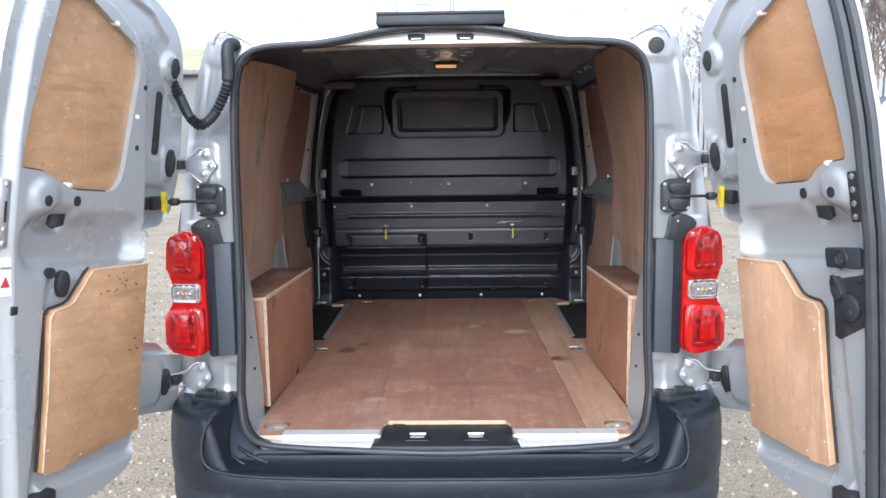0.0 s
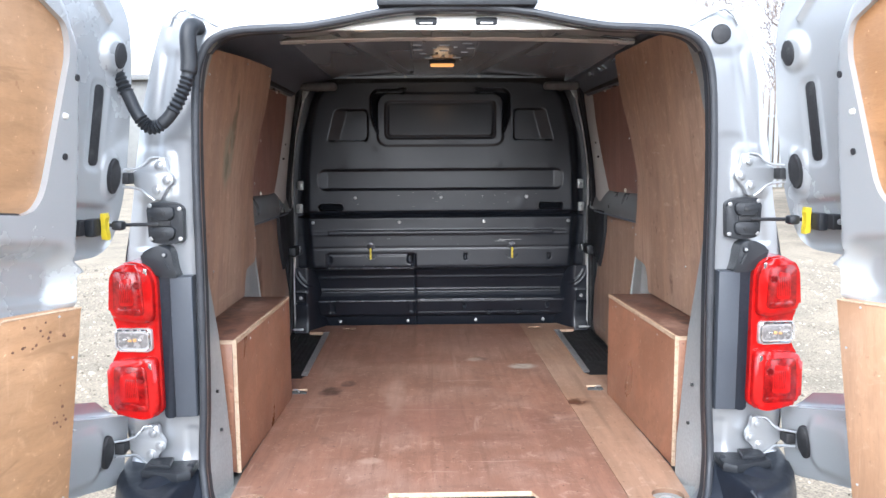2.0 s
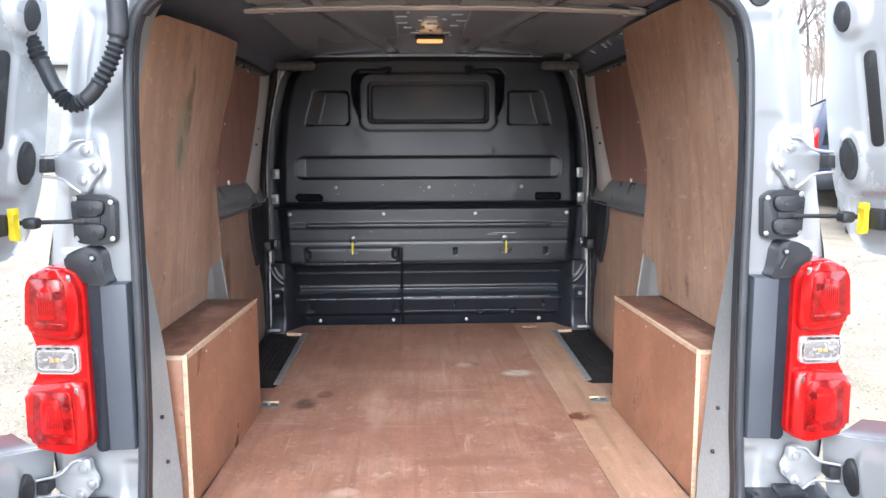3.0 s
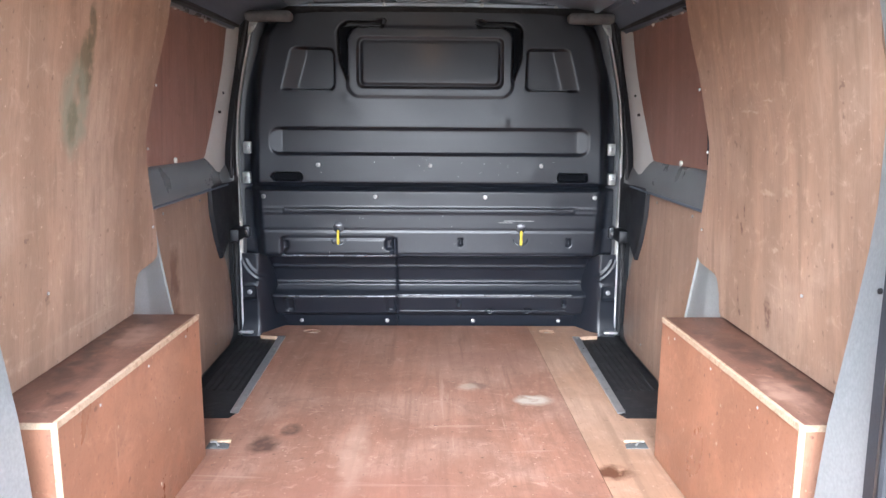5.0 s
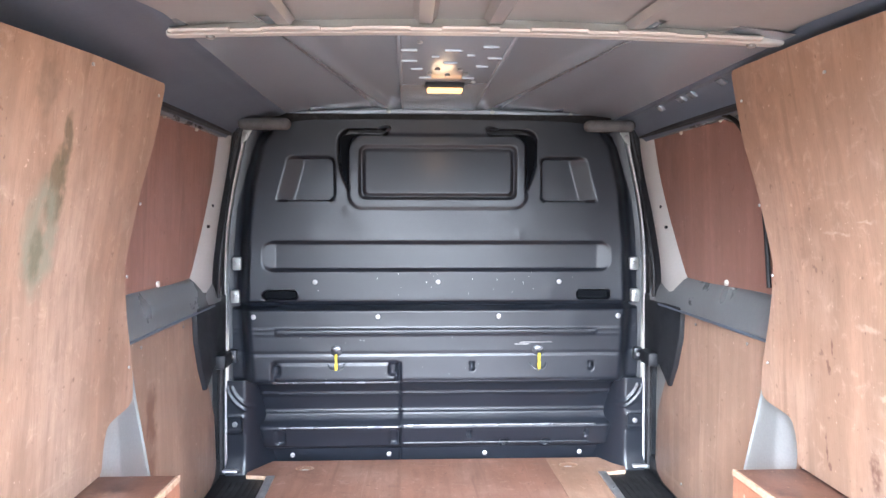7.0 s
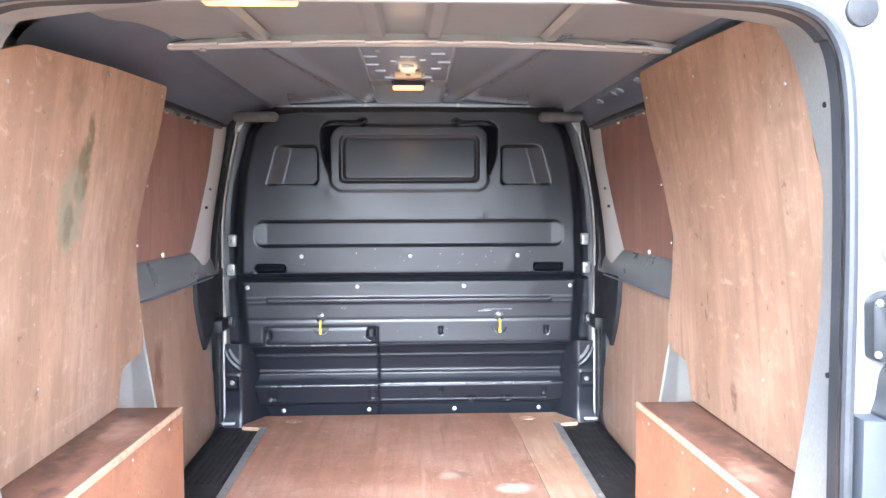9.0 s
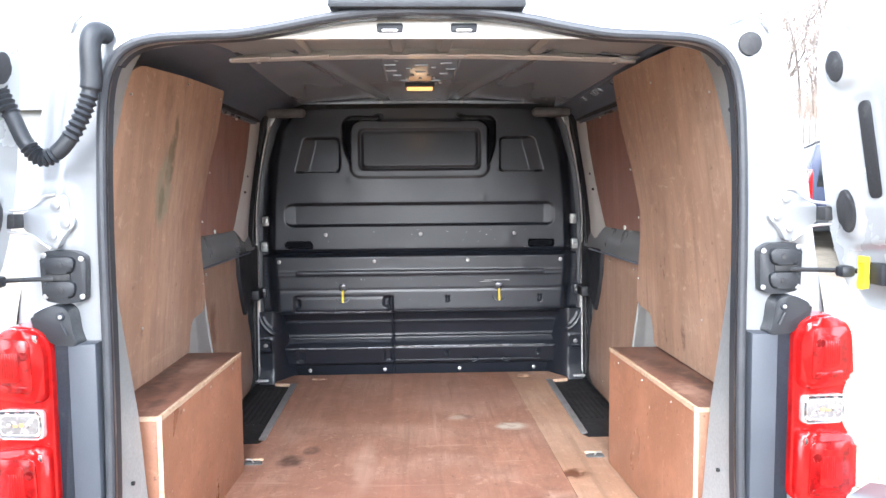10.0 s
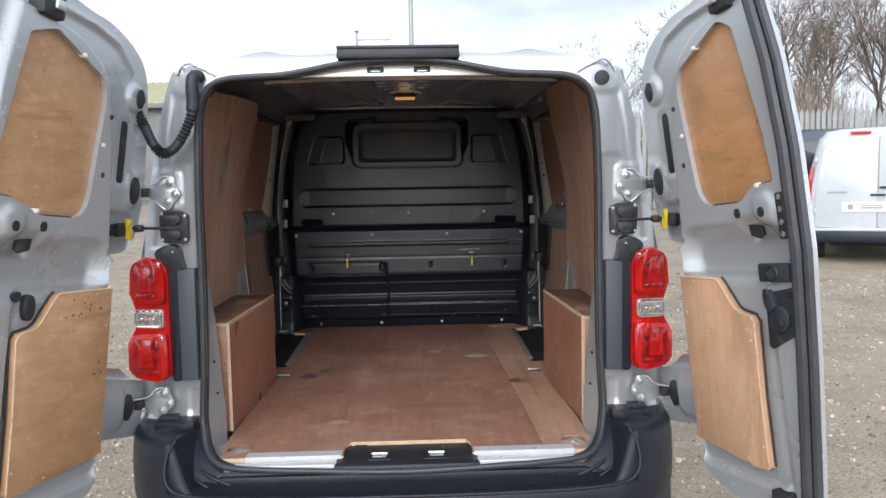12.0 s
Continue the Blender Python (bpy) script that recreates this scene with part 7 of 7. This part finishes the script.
def build_fence():
    t = thing("palisade_fence", "galvanised palisade fence along the yard edge", "fence")
    y0 = 17.5
    for k in range(90):
        x = 2.0 + 0.155 * k
        z = ground_z(x, y0)
        pts = [(x, z + 0.05), (x + 0.105, z + 0.05), (x + 0.105, z + 2.55), (x + 0.0525, z + 2.68), (x, z + 2.55)]
        part("pale", prism(pts, "y", y0, y0 + 0.02), GALV, t)
    for h in (0.5, 1.9):
        part("rail", bx(2.0, 16.0, y0 + 0.02, y0 + 0.06, ground_z(0, y0) + h, ground_z(0, y0) + h + 0.05, 0.005), GALV, t)
    for k in range(6):
        x = 2.0 + 2.75 * k
        part("post", bx(x, x + 0.08, y0 + 0.05, y0 + 0.12, ground_z(0, y0) - 0.1, ground_z(0, y0) + 2.6, 0.005), GALV, t)


build_fence()


def bare_tree(x, y, height, seed, spread=0.5):
    rg = random.Random(seed)
    z0 = ground_z(0, min(y, 40)) - 0.1
    t = thing("bare_tree", "tall bare winter tree with fine brown twigs", "tree", "bare trees")
    trunk, twigs = bmesh.new(), []

    def limb(p, d, length, r, level):
        n = 5 if level < 2 else 3
        pts, dirn, q = [p.copy()], d.copy(), p.copy()
        for i in range(n):
            dirn = (dirn + Vector((rg.gauss(0, 0.13), rg.gauss(0, 0.13), rg.gauss(0.04, 0.08)))).normalized()
            q = q + dirn * length / n
            pts.append(q.copy())
        rad = [r * (1 - 0.62 * i / n) for i in range(n + 1)]
        tube(pts, rad, 6 if level < 2 else 4, trunk)
        kids = (7, 5, 4)[level] if level < 3 else 0
        if level == 3:
            twigs.extend((pts[-1].copy(), dirn.copy()) for _ in range(2))
            twigs.extend((pts[1].copy(), dirn.copy()) for _ in range(1))
            return
        for k in range(kids):
            f = rg.uniform(0.35 if level == 0 else 0.2, 1.0)
            i = min(int(f * n), n - 1)
            base = pts[i].lerp(pts[i + 1], f * n - i)
            ang = rg.uniform(0, 6.283)
            out = Vector((math.cos(ang), math.sin(ang), rg.uniform(0.2, 0.9)))
            nd = (dirn * 0.55 + out * spread).normalized()
            limb(base, nd, length * rg.uniform(0.32, 0.55), rad[i] * rg.uniform(0.4, 0.6), level + 1)

    limb(Vector((x, y, z0)), Vector((rg.gauss(0, 0.05), rg.gauss(0, 0.05), 1)).normalized(), height * 0.72, height * 0.0075 + 0.02, 0)
    part("trunk", trunk, BARK, t, sharp=80)
    vs, fs = [], []
    for p, d in twigs:
        for _ in range(3):
            v = (d + Vector((rg.gauss(0, 0.6), rg.gauss(0, 0.6), rg.gauss(0.2, 0.5)))).normalized()
            e = p + v * rg.uniform(0.35, 0.9) * height / 12
            s_ = v.orthogonal().normalized() * 0.007
            u_ = v.cross(s_)
            k = len(vs)
            vs += [p + s_, p - s_ * 0.5 + u_ * 0.87, p - s_ * 0.5 - u_ * 0.87, e]
            fs += [(k, k + 1, k + 3), (k + 1, k + 2, k + 3), (k + 2, k, k + 3)]
    me = bpy.data.meshes.new("crown")
    me.from_pydata([tuple(v) for v in vs], [], fs)
    me.materials.append(TWIG)
    c = new("crown", me)
    c.parent = t


TREES = [(7.6, 26, 5.6), (8.6, 27, 6.5), (9.6, 25, 6.8), (10.8, 27, 7.5), (12.2, 25, 8.2), (12.9, 27, 8.6), (13.5, 24, 8.4), (14.2, 26, 9.2), (15.0, 25, 8.8), (15.7, 27, 9.4), (16.4, 24, 8.6), (17.3, 26, 9.2), (18.3, 25, 8.8), (19.5, 27, 9.4),
         (12.6, 23.2, 6.4), (14.6, 22.6, 6.6)]
for k, (x, y, h) in enumerate(TREES):
    bare_tree(x, y, h, 100 + k)


def build_shed():
    t = thing("metal_shed", "olive corrugated metal shed beyond the yard", "shed")
    x0, x1, y0 = -20.0, -7.6, 24.0
    z = ground_z(0, y0)
    part("wall", bx(x0, x1, y0, y0 + 9, z - 0.2, z + 3.5, 0.02), CLADDARK, t)
    b = bmesh.new()
    n = 90
    rows = []
    for yy, zz in ((y0 - 0.3, z + 3.5), (y0 + 3.5, z + 4.75)):
        rows.append([Vector((x0 + (x1 + 0.2 - x0) * k / n, yy, zz + (0.05 if k % 2 else 0))) for k in range(n + 1)])
    loft(rows, b, closed=False)
    part("roof", b, CLAD, t, sharp=10)
    part("fascia", bx(x0, x1 + 0.2, y0 - 0.35, y0 - 0.25, z + 3.35, z + 3.52, 0.01), CLADDARK, t)
    part("vent", bx(-8.6, -7.9, y0 + 3.2, y0 + 3.8, z + 4.7, z + 5.0, 0.05), CLADDARK, t)


build_shed()


def build_poles():
    t = thing("lamp_column", "slim grey steel lighting column", "lamp post")
    x, y = -0.01, 12.0
    part("column", tube([(x, y, 0.4), (x, y, 4.5), (x, y, 9.0)], [0.055, 0.045, 0.035], 12), GALV, t)
    part("base", cyl((x, y, 0.45), (0, 0, 1), 0.08, 0.9, 14, 0.01), GALV, t)
    f = thing("flag", "white flag on a slim pole, hanging still", "flag")
    x, y = -1.75, 21.0
    part("pole", tube([(x, y, 0.9), (x, y, 6.35)], 0.03, 10), GALV, f)
    part("finial", cyl((x, y, 6.35), (0, 0, 1), 0.07, 0.06, 12, 0.02), GALV, f)
    part("arm", tube([(x, y, 6.12), (x + 1.05, y, 6.12)], 0.016, 8), GALV, f)
    rows = [[Vector((x + 0.06 + 0.86 * k / 16, y + 0.05 * math.sin(k * 0.9 + i * 0.3), 6.10 - 2.2 * i / 10)) for k in range(17)] for i in range(11)]
    part("cloth", loft(rows, closed=False), FLAG, f)


build_poles()


def build_hedge():
    """Far low line of brush behind the fence and round the yard."""
    rg = random.Random(77)
    vs, fs = [], []
    for i in range(9000):
        x = rg.uniform(-70, 60)
        y = 46 + rg.uniform(-2, 6)
        z = ground_z(0, 40) + 0.006 * (y - 40)
        h = (2.2 + 1.6 * noise.noise((x * 0.12, 0, 3))) * rg.uniform(0.3, 1)
        k = len(vs)
        dx = rg.gauss(0, 0.5)
        vs += [(x - 0.05, y, z), (x + 0.05, y, z), (x + dx, y + rg.gauss(0, 0.4), z + h)]
        fs.append((k, k + 1, k + 2))
    for i in range(9500):
        x, y = rg.uniform(5, 24), rg.uniform(20.5, 24)
        z = ground_z(0, y)
        h = (3.9 + 1.8 * noise.noise((x * 0.35, 0, 5))) * rg.uniform(0.4, 1)
        k = len(vs)
        w = rg.uniform(0.012, 0.03)
        vs += [(x - w, y, z), (x + w, y, z), (x + rg.gauss(0, 0.45), y + rg.gauss(0, 0.3), z + h)]
        fs.append((k, k + 1, k + 2))
    me = bpy.data.meshes.new("far_brush")
    me.from_pydata(vs, [], fs)
    me.materials.append(TWIG)
    tagged(new("far_brush", me), "low brown winter brush along the far edge", "brush", kind="stuff")


build_hedge()
